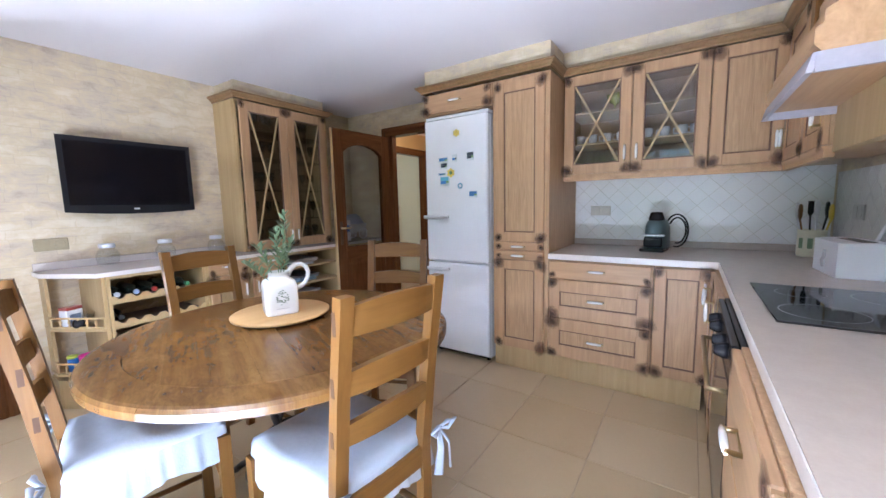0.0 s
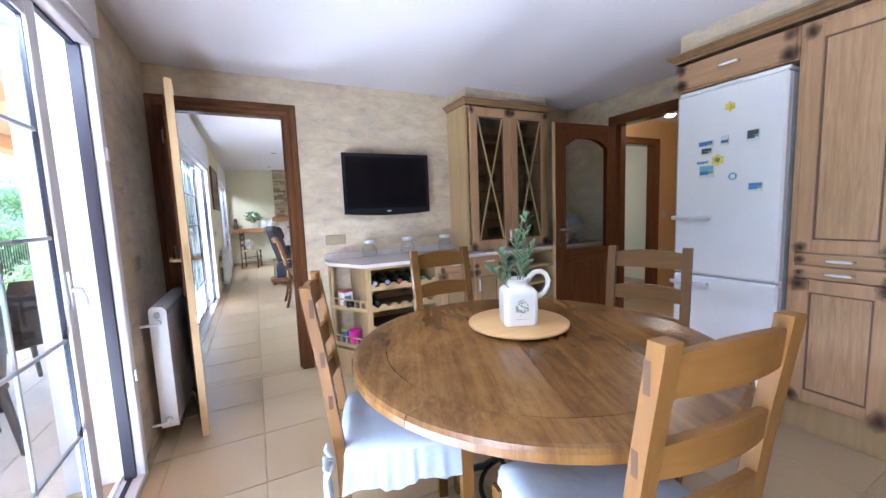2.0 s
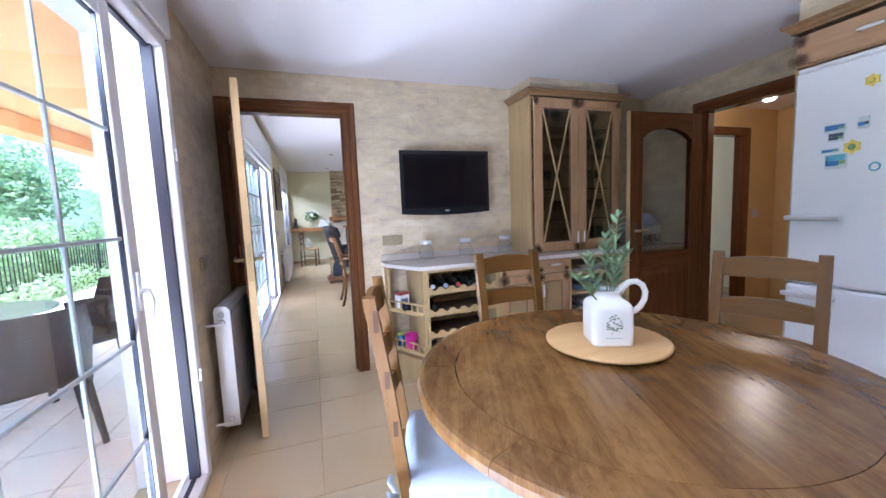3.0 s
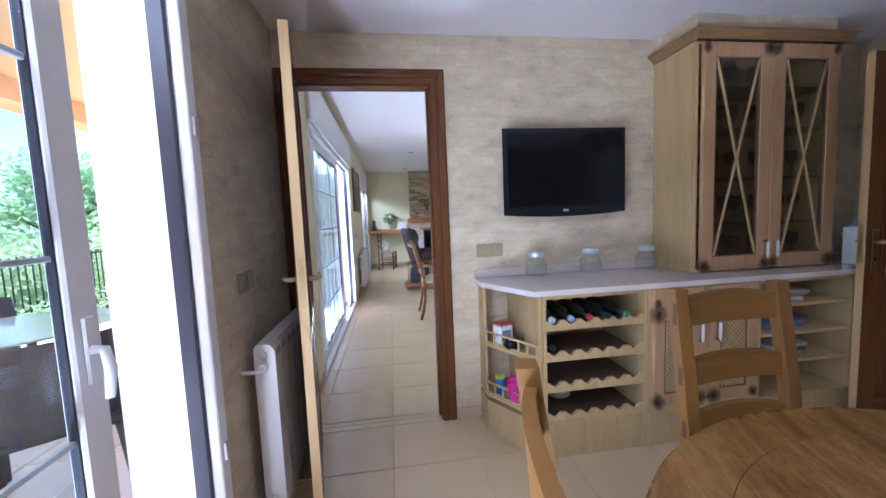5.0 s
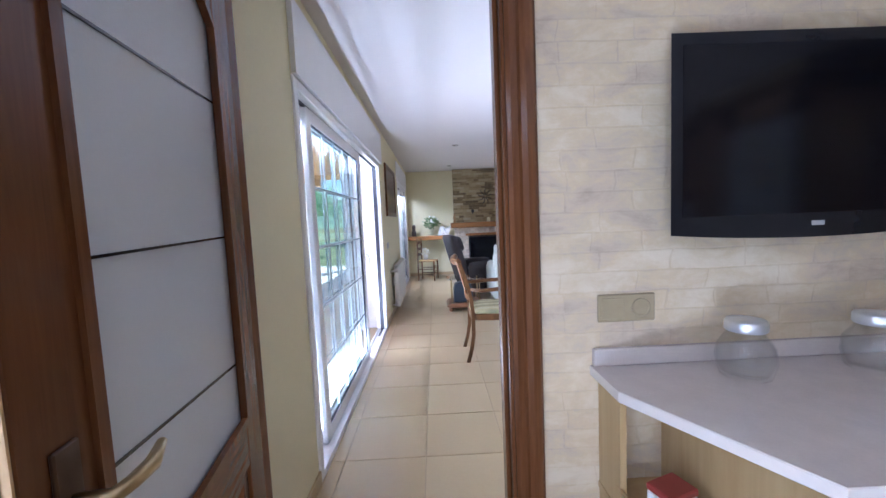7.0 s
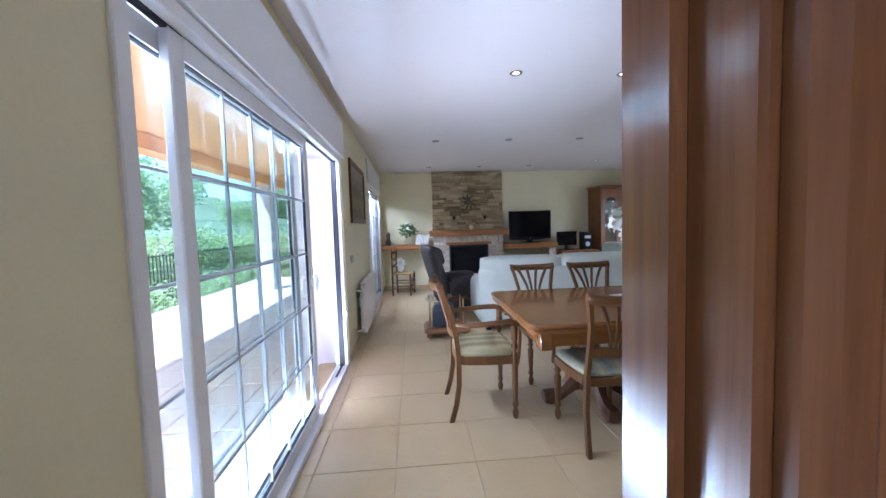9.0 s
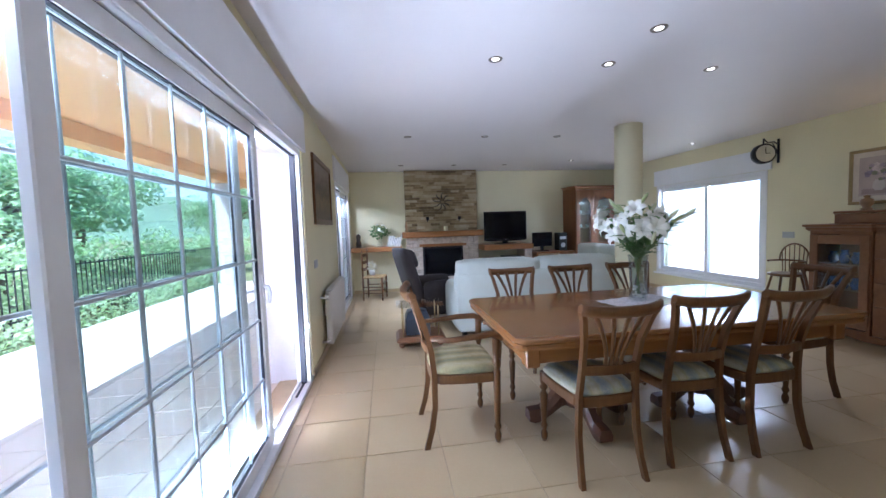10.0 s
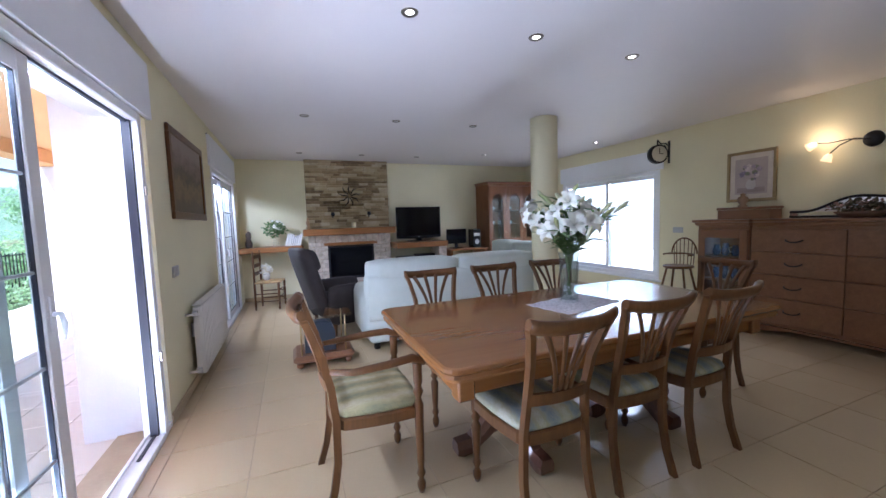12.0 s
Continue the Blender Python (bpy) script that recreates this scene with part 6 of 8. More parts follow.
def cushion(m):
    t = thing("chair_cushion", "white frilled tie-on seat cushion", "cushion", m, "kitchen seat cushions")
    def outline(s, n=96):
        pts = []
        for k in range(n):
            a = k * math.tau / n
            c, d = math.cos(a), math.sin(a)
            q = 1 / max(abs(c), abs(d)) ** 0.85
            pts.append((0.2 * s * c * q, 0.205 * s * d * q))
        return pts
    bm = bmesh.new()
    rings(bm, [[(x, y, z + (0.006 * math.sin(x * 40 + y * 23) if 0.3 < s < 0.9 else 0)) for x, y in outline(s)] for s, z in ((0.98, 0.0), (1.04, 0.012), (1.0, 0.035), (0.85, 0.05), (0.6, 0.054), (0.3, 0.05), (0.04, 0.044))])
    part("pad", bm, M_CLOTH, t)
    bm = bmesh.new()
    n = 240
    def edge(k, s):
        a = k * math.tau / n
        c, d = math.cos(a), math.sin(a)
        q = 1 / max(abs(c), abs(d)) ** 0.85
        return 0.2 * s * c * q, 0.205 * s * d * q
    loops = []
    for u in (0, 0.33, 0.66, 1):
        loop = []
        for k in range(n):
            wv = 0.030 * u * math.sin(k * math.tau / n * 30 + 0.8 * math.sin(k * 0.11)) * (0.6 + 0.4 * math.sin(k * 0.37)) + 0.05 * u
            x, y = edge(k, 1.03 + wv)
            loop.append((x, y, 0.016 - 0.118 * u + 0.010 * math.sin(k * 0.21) * u))
        loops.append(loop)
    rings(bm, loops, caps=False)
    bmesh.ops.solidify(bm, geom=bm.faces[:], thickness=0.0015)
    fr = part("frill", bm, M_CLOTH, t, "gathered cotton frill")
    for s in (-1, 1):
        bm = bmesh.new()
        bx, by, bz = s * 0.215, 0.232, 0.03
        for q in (-1, 1):
            tube(bm, [(bx, by, bz), (bx + q * 0.02, by + 0.02, bz + 0.02), (bx + q * 0.055, by + 0.02, bz + 0.012), (bx + q * 0.03, by + 0.015, bz - 0.01), (bx, by, bz)], [0.006, 0.011, 0.012, 0.009, 0.006], 6, 0.5)
            tube(bm, [(bx, by, bz), (bx + q * 0.02, by + 0.025, bz - 0.05), (bx + q * 0.03, by + 0.02, bz - 0.14)], [0.008, 0.012, 0.016], 6, 0.3)
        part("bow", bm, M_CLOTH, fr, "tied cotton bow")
    return t


for x, y, rz, lab, cu in ((0.85, 2.93, 174, "honey pine ladder-back chair with frilled cushion", True), (0.53, 3.59, 77, "honey pine ladder-back chair pulled up with cushion", True),
                          (1.03, 3.92, 2, "honey pine ladder-back chair before the bar unit", False), (1.54, 3.37, -67, "honey pine ladder-back chair beside the fridge", False)):
    ladder_chair(pose(x, y, 0.0005, 0, 0, rz), lab)
    if cu:
        cushion(pose(x, y, 0.5035, 0, 0, rz) @ pose(0, -0.01, 0))


# ---- outside ----
M_GRASS = plain("garden_ground", (0.16, 0.17, 0.07), 0.9, vary=0.35, scale=0.6, bump=0.3)


def foliage(name, c, scale):
    """Thin leaves that let part of the light through."""
    m = plain(name, c, 0.55, vary=0.45, scale=scale)
    t = m.node_tree
    tl, mx = t.nodes.new("ShaderNodeBsdfTranslucent"), t.nodes.new("ShaderNodeMixShader")
    tl.inputs[0].default_value = (c[0] * 1.5, min(1, c[1] * 1.7), c[2] * 1.2, 1)
    mx.inputs[0].default_value = 0.42
    t.links.new(t.nodes["Principled BSDF"].outputs[0], mx.inputs[1])
    t.links.new(tl.outputs[0], mx.inputs[2])
    t.links.new(mx.outputs[0], t.nodes["Material Output"].inputs[0])
    return m


M_HEDGE = foliage("hedge_leaf", (0.34, 0.43, 0.27), 3)
M_TREELEAF = foliage("tree_leaf", (0.30, 0.40, 0.28), 2)
M_BARK = plain("bark", (0.14, 0.10, 0.07), 0.9, vary=0.3, scale=6, bump=0.5)
M_HILL = plain("hill_wood", (0.13, 0.19, 0.12), 0.95, vary=0.25, scale=0.05)
M_WICKER = plain("dark_wicker", (0.035, 0.024, 0.02), 0.6, vary=0.4, scale=60, bump=0.4)
bm = bmesh.new()
g = 26
vs = [[bm.verts.new((-900 + 1800 * (i / g), -900 + 1800 * (j / g), -0.35)) for j in range(g + 1)] for i in range(g + 1)]
for i in range(g):
    for j in range(g):
        bm.faces.new((vs[i][j], vs[i + 1][j], vs[i + 1][j + 1], vs[i][j + 1]))
tagged(part("ground", bm, M_GRASS), "garden ground of grass and earth", "ground", kind="structure")
bm = bmesh.new()
for i in range(9):
    for j in range(52):
        x, y = -0.79 - 0.4 * i, -4.0 + 0.4 * j
        box(bm, x - 0.394, x, y, y + 0.394, -0.06, -0.02, 0.004)
tagged(part("terrace_tiles", bm, M_TERRA), "pale square terrace tiles", "paving", kind="stuff")
solid("terrace", M_GROUT, "raised tiled terrace along the house", "terrace", [(-4.40, -0.79, -4.0, 16.8, -0.36, -0.026)])
solid("porch_ceiling", M_PORCH, "orange painted porch ceiling", "ceiling", [(-3.15, -0.785, -1.0, 15.4, 2.62, 2.75)])
solid("porch_beam", M_PORCH, "orange painted porch beam", "beam", [(-3.35, -3.05, -1.0, 15.4, 2.42, 2.615)])
for i, y in enumerate((1.6, 5.1, 14.4)):
    t = block("porch_pillar", M_EXT, None, -3.34, -3.06, y - 0.14, y + 0.14, -0.02, 2.42, 0.008)
    tagged(t, "square white rendered porch pillar", "pillar", "porch pillars", "structure")
solid("porch_end_wall", M_PORCH, "orange rendered wall closing the porch", "wall", [(-3.35, -0.79, -1.2, -1.0, -0.02, 2.75)])
# garden fence
t = thing("garden_fence", "dark iron railing along the terrace edge", "fence")
for k in range(5):
    block("post", M_IRON, t, -5.62, -5.58, 2.0 + 4.5 * k, 2.04 + 4.5 * k, -0.35, 0.95, 0.003)
for z in (0.05, 0.85):
    block("rail", M_IRON, t, -5.615, -5.585, 2.0, 20.0, z, z + 0.03, 0)
src = None
for k in range(150):
    y = 2.1 + k * 0.119
    if src is None:
        bm = bmesh.new()
        box(bm, -0.008, 0.008, -0.008, 0.008, 0, 1.2)
        src = part("picket", bm, M_IRON, t, "", pose(-5.6, y, -0.28))
    else:
        o = new("picket", src.data)
        o.parent, o.matrix_basis = t, pose(-5.6, y, -0.28)


def leaves(bm, rng, centre, size, n, leaf_len):
    """Scatter small bent leaf blades through a lumpy ellipsoid."""
    cx, cy, cz = centre
    for _ in range(n):
        d = Vector((rng.gauss(0, 1), rng.gauss(0, 1), rng.gauss(0, 1))).normalized()
        r = 0.55 + 0.5 * rng.random() ** 0.5
        lump = 1 + 0.35 * noise.noise(d * 2.3 + Vector(centre))
        p = Vector((cx + d.x * size[0] * r * lump, cy + d.y * size[1] * r * lump, cz + d.z * size[2] * r * lump))
        a = Vector((rng.uniform(-1, 1), rng.uniform(-1, 1), rng.uniform(-0.6, 0.8))).normalized() * leaf_len * rng.uniform(0.6, 1.2)
        b = a.cross(Vector((rng.uniform(-1, 1), rng.uniform(-1, 1), 1))).normalized() * leaf_len * 0.3
        q = [bm.verts.new(v) for v in (p, p + a * 0.5 + b, p + a, p + a * 0.5 - b)]
        bm.faces.new(q)


rng = random.Random(4)
bm = bmesh.new()
for k in range(46):
    y = 1.0 + k * 0.52
    leaves(bm, rng, (-6.5 + rng.uniform(-0.2, 0.2), y, 0.55 + rng.uniform(-0.15, 0.2)), (0.6, 0.6, 0.75), 420, 0.13)
tagged(part("hedge", bm, M_HEDGE), "clipped green hedge behind the railing", "hedge", kind="stuff")
bm = bmesh.new()
for k in range(40):
    leaves(bm, rng, (-5.0 + rng.uniform(-0.3, 0.3), 4.0 + k * 0.36, -0.1 + rng.uniform(0, 0.2)), (0.32, 0.3, 0.3), 130, 0.10)
tagged(part("border_plants", bm, M_HEDGE), "low flowering border beside the terrace", "plants", kind="stuff")


def tree(x, y, h, spread, seed):
    rng = random.Random(seed)
    t = thing("tree", "broad-crowned dark green garden tree", "tree", pose(x, y, -0.35), "garden trees")
    bm = bmesh.new()
    tube(bm, [(0, 0, 0), (0.1, 0.05, h * 0.25), (0.05, 0.1, h * 0.5), (0, 0, h * 0.75)], [0.26, 0.2, 0.14, 0.05], 8)
    tips = []
    for k in range(8):
        a = k * 0.8 + rng.random()
        z = h * rng.uniform(0.3, 0.55)
        tip = (math.cos(a) * spread * 0.6, math.sin(a) * spread * 0.6, z + h * rng.uniform(0.15, 0.35))
        tube(bm, [(0.05, 0.05, z), (tip[0] * 0.5, tip[1] * 0.5, z + 0.4), tip], [0.09, 0.06, 0.02], 6)
        tips.append(tip)
    part("trunk", bm, M_BARK, t)
    bm = bmesh.new()
    for tip in tips + [(0, 0, h * 0.85), (0.4, -0.3, h * 0.7)]:
        for _ in range(3):
            c = tuple(v + rng.uniform(-0.6, 0.6) for v in tip)
            leaves(bm, rng, c, (spread * 0.33, spread * 0.33, h * 0.12), 300, 0.2)
    part("crown", bm, M_TREELEAF, t)


for x, y, h, sp, sd in ((-9.5, 16.5, 4.2, 2.6, 1), (-13, 24, 5.2, 3.4, 2), (-11, 12.0, 3.6, 2.4, 3), (-10, 33, 5.0, 3.0, 5), (-14, 6.5, 4.6, 3.0, 6)):
    tree(x, y, h, sp, sd)
bm = bmesh.new()
loops = []
for k in range(61):
    a = radians(60 + 240 * k / 60)
    hh = 16 + 9 * noise.noise(Vector((k * 0.23, 0, 0))) + 4 * noise.noise(Vector((k * 0.9, 3, 0)))
    loops.append([(180 * math.cos(a), 180 * math.sin(a), -0.4), (235 * math.cos(a), 235 * math.sin(a), hh), (330 * math.cos(a), 330 * math.sin(a), -0.4)])
rings(bm, loops, closed=False)
tagged(part("backdrop_hills", bm, M_HILL), "wooded hills in the distance", "hills", kind="structure")


# paving and wall added so the side window reads as overbright white
solid("patio_east", M_TERRA, "added pale paving to whiten the side window view", "paving", [(5.74, 13.0, 4.0, 20.0, -0.36, -0.03)])
solid("garden_wall", M_EXT, "added white wall filling the overbright side window view", "wall", [(13.0, 13.25, 2.0, 24.0, -0.36, 1.9)])

solid("porch_pier", M_EXT, "white rendered pier beside the sliding door", "pier", [(-0.95, -0.74, LW[1] + 0.004, LW[1] + 0.28, -0.019, 2.615)])


# ---- dining room ----
SEAT_STOPS = {
    "blue": [(0.18, (0.20, 0.25, 0.27)), (0.42, (0.31, 0.33, 0.28)), (0.62, (0.36, 0.33, 0.21)), (0.9, (0.44, 0.42, 0.33))],
    "gold": [(0.18, (0.24, 0.23, 0.13)), (0.42, (0.34, 0.30, 0.15)), (0.62, (0.42, 0.36, 0.19)), (0.9, (0.50, 0.45, 0.29))]}


def brocade(name, tone):
    n = Nodes(name, 0.7)
    w = n.add("TexWave", Scale=2.6, Distortion=2.5, Detail=3.0)
    w.bands_direction = "X"
    n.link(n.coords(), w.inputs["Vector"])
    fine = n.noise(n.coords((1, 0.35, 1)), 110, 3)
    motif = n.noise(n.coords(), 28, 2)
    f = n.math("ADD", n.math("MULTIPLY", w.outputs["Fac"], 0.6), n.math("MULTIPLY", motif, 0.45))
    f = n.math("ADD", f, n.math("MULTIPLY", n.math("SUBTRACT", fine, 0.5), 0.5))
    n.color(n.ramp(f, SEAT_STOPS[tone]))
    n.bump(fine, 0.2, 0.002)
    return n.mat


M_BROCADE, M_GOLDPAD = brocade("striped_brocade", "blue"), brocade("gold_brocade", "gold")


def turned_leg(bm, x, y, z1, r=0.02):
    lathe(bm, [(r * 0.6, 0), (r * 1.05, 0.025), (r * 1.1, 0.05), (r * 0.6, 0.075), (r * 1.15, 0.10), (r * 0.75, 0.125), (r * 0.95, 0.17), (r * 1.2, z1 * 0.62), (r * 1.25, z1 * 0.68), (r * 0.65, z1 * 0.73), (r * 1.3, z1 * 0.78), (r * 0.8, z1 * 0.82), (r * 1.15, z1 * 0.85), (r * 1.15, z1)], (x, y, 0), 12)


def dining_chair(m, label, arms=False):
    """Local: faces -y; back at y 0.2."""
    t = thing("dining_armchair" if arms else "dining_chair", label, "chair", m, "chairs round the dining table")
    w, sh, H = (0.205, 0.45, 0.955) if arms else (0.165, 0.45, 0.945)
    for s in (-1, 1):
        bm = bmesh.new()
        rings(bm, [[(s * (w + dx) + a * 0.0125, y + b * 0.017, z) for a, b in ((-1, -1), (1, -1), (1, 1), (-1, 1))]
                   for dx, y, z in ((0.012, 0.245, 0), (0.004, 0.21, 0.12), (0.0, 0.188, 0.25), (-0.006, 0.185, 0.45), (-0.016, 0.20, 0.6), (-0.010, 0.235, 0.75), (0.018, 0.28, 0.88), (0.036, 0.30, H - 0.02))], smooth=False)
        part("back_leg", bm, M_CHAIR, t)
        bm = bmesh.new()
        turned_leg(bm, s * (w + 0.02), -0.20, sh - 0.01 if not arms else 0.66)
        part("front_leg", bm, M_CHAIR, t)
    # crest rail: bowed and scrolled over
    bm = bmesh.new()
    W = w + 0.046
    rings(bm, [[(x, 0.295 + 0.045 * (1 - (x / W) ** 2) + dy, H + 0.014 * (x / W) ** 4 + dz) for dy, dz in ((-0.016, -0.045), (0.012, -0.05), (0.03, -0.02), (0.028, 0.004), (0.01, 0.008), (-0.012, -0.01))] for x in sling(15, -W, W)], smooth=True)
    part("crest_rail", bm, M_CHAIR, t)
    bm = bmesh.new()
    rings(bm, [[(x, 0.20 + 0.03 * (1 - (x / w) ** 2) + dy, 0.575 + dz) for dy, dz in ((-0.01, 0), (0.01, 0), (0.014, 0.05), (-0.006, 0.05))] for x in sling(9, -w + 0.015, w - 0.015)], smooth=False)
    part("lower_rail", bm, M_CHAIR, t)
    # fan-shaped splats
    for k in (-1.5, -0.5, 0.5, 1.5):
        bm = bmesh.new()
        pts = []
        for u in sling(7, 0, 1):
            x = k * (0.026 + 0.066 * u ** 1.8)
            y = 0.232 + 0.085 * u - 0.012 * (abs(k) > 1) * u
            pts.append((x, y, 0.62 + (H - 0.03 - 0.62) * u))
        tube(bm, pts, [0.013, 0.012, 0.011, 0.012, 0.013, 0.014, 0.015], 6, 0.55)
        part("splat", bm, M_CHAIR, t)
    # seat frame and pad
    def plan(s, k=28):
        out = []
        for i in range(k):
            a = i * math.tau / k
            c, d = math.cos(a), math.sin(a)
            q = 1 / max(abs(c), abs(d)) ** 0.8
            x, y = c * q * s, d * q * s
            out.append((x * (w + 0.035 - 0.025 * (y / 1.2)), y * 0.215 - 0.01))
        return out
    bm = bmesh.new()
    rings(bm, [[(x, y, z) for x, y in plan(s)] for s, z in ((0.97, sh - 0.06), (1.0, sh - 0.055), (1.0, sh - 0.008), (0.97, sh))], smooth=False)
    part("seat_frame", bm, M_CHAIR, t)
    bm = bmesh.new()
    rings(bm, [[(x, y, z) for x, y in plan(s)] for s, z in ((0.95, sh + 0.001), (0.985, sh + 0.015), (0.94, sh + 0.035), (0.75, sh + 0.05), (0.4, sh + 0.055), (0.03, sh + 0.055))])
    part("seat_pad", bm, M_GOLDPAD if arms else M_BROCADE, t, "gold-green brocade pad" if arms else "striped blue and gold brocade pad")
    if arms:
        for s in (-1, 1):
            bm = bmesh.new()
            tube(bm, [(s * (w + 0.012), 0.20, 0.68), (s * (w + 0.05), 0.10, 0.675), (s * (w + 0.055), -0.05, 0.685), (s * (w + 0.035), -0.17, 0.69), (s * (w + 0.025), -0.225, 0.665), (s * (w + 0.022), -0.235, 0.645)], [0.014, 0.018, 0.02, 0.021, 0.02, 0.012], 8)
            part("arm", bm, M_CHAIR, t)
    return t


near = dining_chair(pose(1.345, 7.60, 0.0005, 0, 0, 180), "walnut dining chair with fan splat and brocade seat")
for x, y, rz in ((1.91, 7.66, 178), (2.425, 7.655, 181), (1.335, 8.56, 0), (1.905, 8.56, 2), (2.47, 8.57, -1), (3.235, 8.06, -92)):
    copy_thing(near, pose(x, y, 0.0005, 0, 0, rz))
dining_chair(pose(0.675, 8.07, 0.0005, 0, 0, 90), "walnut dining armchair at the table end", True)

t = thing("dining_table", "long cherry dining table on carved pedestals", "table")
X0, X1, Y0, Y1 = 0.865, 3.10, 7.445, 8.615


def slab(bm, x0, x1, y0, y1, prof, r=0.07):
    """Table board with rounded corners and a moulded edge."""
    loops = []
    for inset, z in prof:
        loop = []
        for cx, cy, a0 in ((x1 - r, y1 - r, 0), (x0 + r, y1 - r, 90), (x0 + r, y0 + r, 180), (x1 - r, y0 + r, 270)):
            for k in range(6):
                a = radians(a0 + 18 * k)
                loop.append((cx + (r - inset) * math.cos(a), cy + (r - inset) * math.sin(a), z))
        loops.append(loop)
    rings(bm, loops, smooth=False)


bm = bmesh.new()
slab(bm, X0, X1, Y0, Y1, [(0.02, 0.728), (0.006, 0.732), (0.0, 0.742), (0.004, 0.754), (0.014, 0.76)])
part("tabletop", bm, M_TABLE, t)
bm = bmesh.new()
slab(bm, X0 + 0.01, X1 - 0.01, Y0 + 0.01, Y1 - 0.01, [(0.02, 0.692), (0.004, 0.697), (0.0, 0.71), (0.006, 0.724), (0.012, 0.7275)])
part("draw_leaf", bm, M_TABLE, t)
for a, b, c, d in ((X0 + 0.12, X1 - 0.12, Y0 + 0.11, Y0 + 0.135), (X0 + 0.12, X1 - 0.12, Y1 - 0.135, Y1 - 0.11), (X0 + 0.095, X0 + 0.12, Y0 + 0.16, Y1 - 0.16), (X1 - 0.12, X1 - 0.095, Y0 + 0.16, Y1 - 0.16)):
    block("apron", M_TABLE, t, a, b, c, d, 0.59, 0.691, 0.004)
for x in (X0 + 0.085, X1 - 0.165):
    for y in (Y0 + 0.085, Y1 - 0.165):
        block("corner_block", M_TABLE, t, x, x + 0.08, y, y + 0.08, 0.575, 0.691, 0.008)
M_FOOT = wood("carved_foot", (0.07, 0.03, 0.02), (0.14, 0.06, 0.035), "Z", 0.35, coat=0.2)
for cx in (1.50, 2.46):
    bm = bmesh.new()
    lathe(bm, [(0.10, 0.10), (0.11, 0.14), (0.07, 0.18), (0.09, 0.26), (0.105, 0.34), (0.07, 0.42), (0.06, 0.46), (0.10, 0.52), (0.12, 0.59)], (cx, 8.03, 0), 20)
    ped = part("pedestal", bm, M_FOOT, t, "dark turned pedestal")
    for k in range(4):
        a = k * math.pi / 2
        bm = bmesh.new()
        pts = [(0.06, 0.20), (0.13, 0.17), (0.21, 0.10), (0.27, 0.055), (0.32, 0.05), (0.36, 0.055)]
        hs = [0.16, 0.14, 0.10, 0.085, 0.09, 0.07]
        c, s_ = math.cos(a), math.sin(a)
        rings(bm, [[(cx + r * c - q * s_, 8.03 + r * s_ + q * c, max(0.002, z + v)) for q, v in ((-0.04, -h / 2), (0.04, -h / 2), (0.045, 0), (0.03, h / 2), (-0.03, h / 2), (-0.045, 0))] for (r, z), h in zip(pts, hs)], smooth=False)
        part("foot", bm, M_FOOT, ped, "carved scroll foot")
block("stretcher", M_FOOT, t, 1.56, 2.40, 7.99, 8.07, 0.20, 0.30, 0.01)

# runner, vase, lilies
n = Nodes("lace_cloth", 0.9)
v = n.noise(n.coords(), 70, 2)
n.color(n.ramp(v, [(0.35, (0.50, 0.46, 0.48)), (0.6, (0.74, 0.70, 0.72))]))
n.bump(v, 0.4, 0.002)
bm = bmesh.new()
loop = [(x + 0.008 * math.sin(i * 2.1), y + 0.008 * math.cos(i * 1.7)) for i, (x, y) in enumerate([(u, 0.17) for u in sling(16, -0.27, 0.27)] + [(0.27, u) for u in sling(10, 0.15, -0.15)] + [(u, -0.17) for u in sling(16, 0.27, -0.27)] + [(-0.27, u) for u in sling(10, -0.15, 0.15)])]
prism(bm, loop, 0.7605, 0.7625)
tagged(part("table_mat", bm, n.mat, None, "", pose(2.06, 8.10, 0, 0, 0, 12)), "pale lace mat under the flower vase", "table mat")
VX, VY = 2.06, 8.15
t = thing("flower_vase", "tall clear glass vase with pebbles and water", "vase", pose(VX, VY, 0.763))
bm = bmesh.new()
lathe(bm, [(0.055, 0), (0.06, 0.006), (0.058, 0.14), (0.064, 0.30), (0.069, 0.335), (0.066, 0.335), (0.060, 0.30), (0.053, 0.14), (0.052, 0.02), (0, 0.016)], seg=28, caps=False)
part("glass", bm, M_VASE, t)
rng = random.Random(5)
bm = bmesh.new()
for k in range(40):
    a, r, z = rng.uniform(0, 6.28), 0.04 * rng.random() ** 0.5, 0.03 + 0.09 * rng.random()
    lathe(bm, [(0.004, -0.008), (0.01, 0), (0.004, 0.008)], (r * math.cos(a), r * math.sin(a), z), 6)
part("pebbles", bm, M_PORC, t, "white pebbles")
t = thing("lily_bouquet", "white lilies with buds and green leaves", "flowers", pose(VX, VY, 0.763))


def lily(bm, at, d, size):
    d = d.normalized()
    s = d.cross(Vector((0.3, 0.2, 1))).normalized()
    u = d.cross(s)
    for k in range(6):
        a = k * math.tau / 6 + 0.2
        o = s * math.cos(a) + u * math.sin(a)
        wv = d.cross(o).normalized()
        rows = []
        for q, out, fwd, wd in ((0, 0.02, 0, 0.05), (0.3, 0.16, 0.4, 0.2), (0.6, 0.42, 0.72, 0.29), (0.85, 0.75, 0.8, 0.2), (1, 1.0, 0.5, 0.01)):
            c = at + (o * out + d * fwd) * size
            rows.append((c + wv * wd * size, c + d * 0.03 * size, c - wv * wd * size))
        vs = [[bm.verts.new(p) for p in r] for r in rows]
        for r0, r1 in zip(vs, vs[1:]):
            for i in (0, 1):
                bm.faces.new((r0[i], r0[i + 1], r1[i + 1], r1[i])).smooth = True


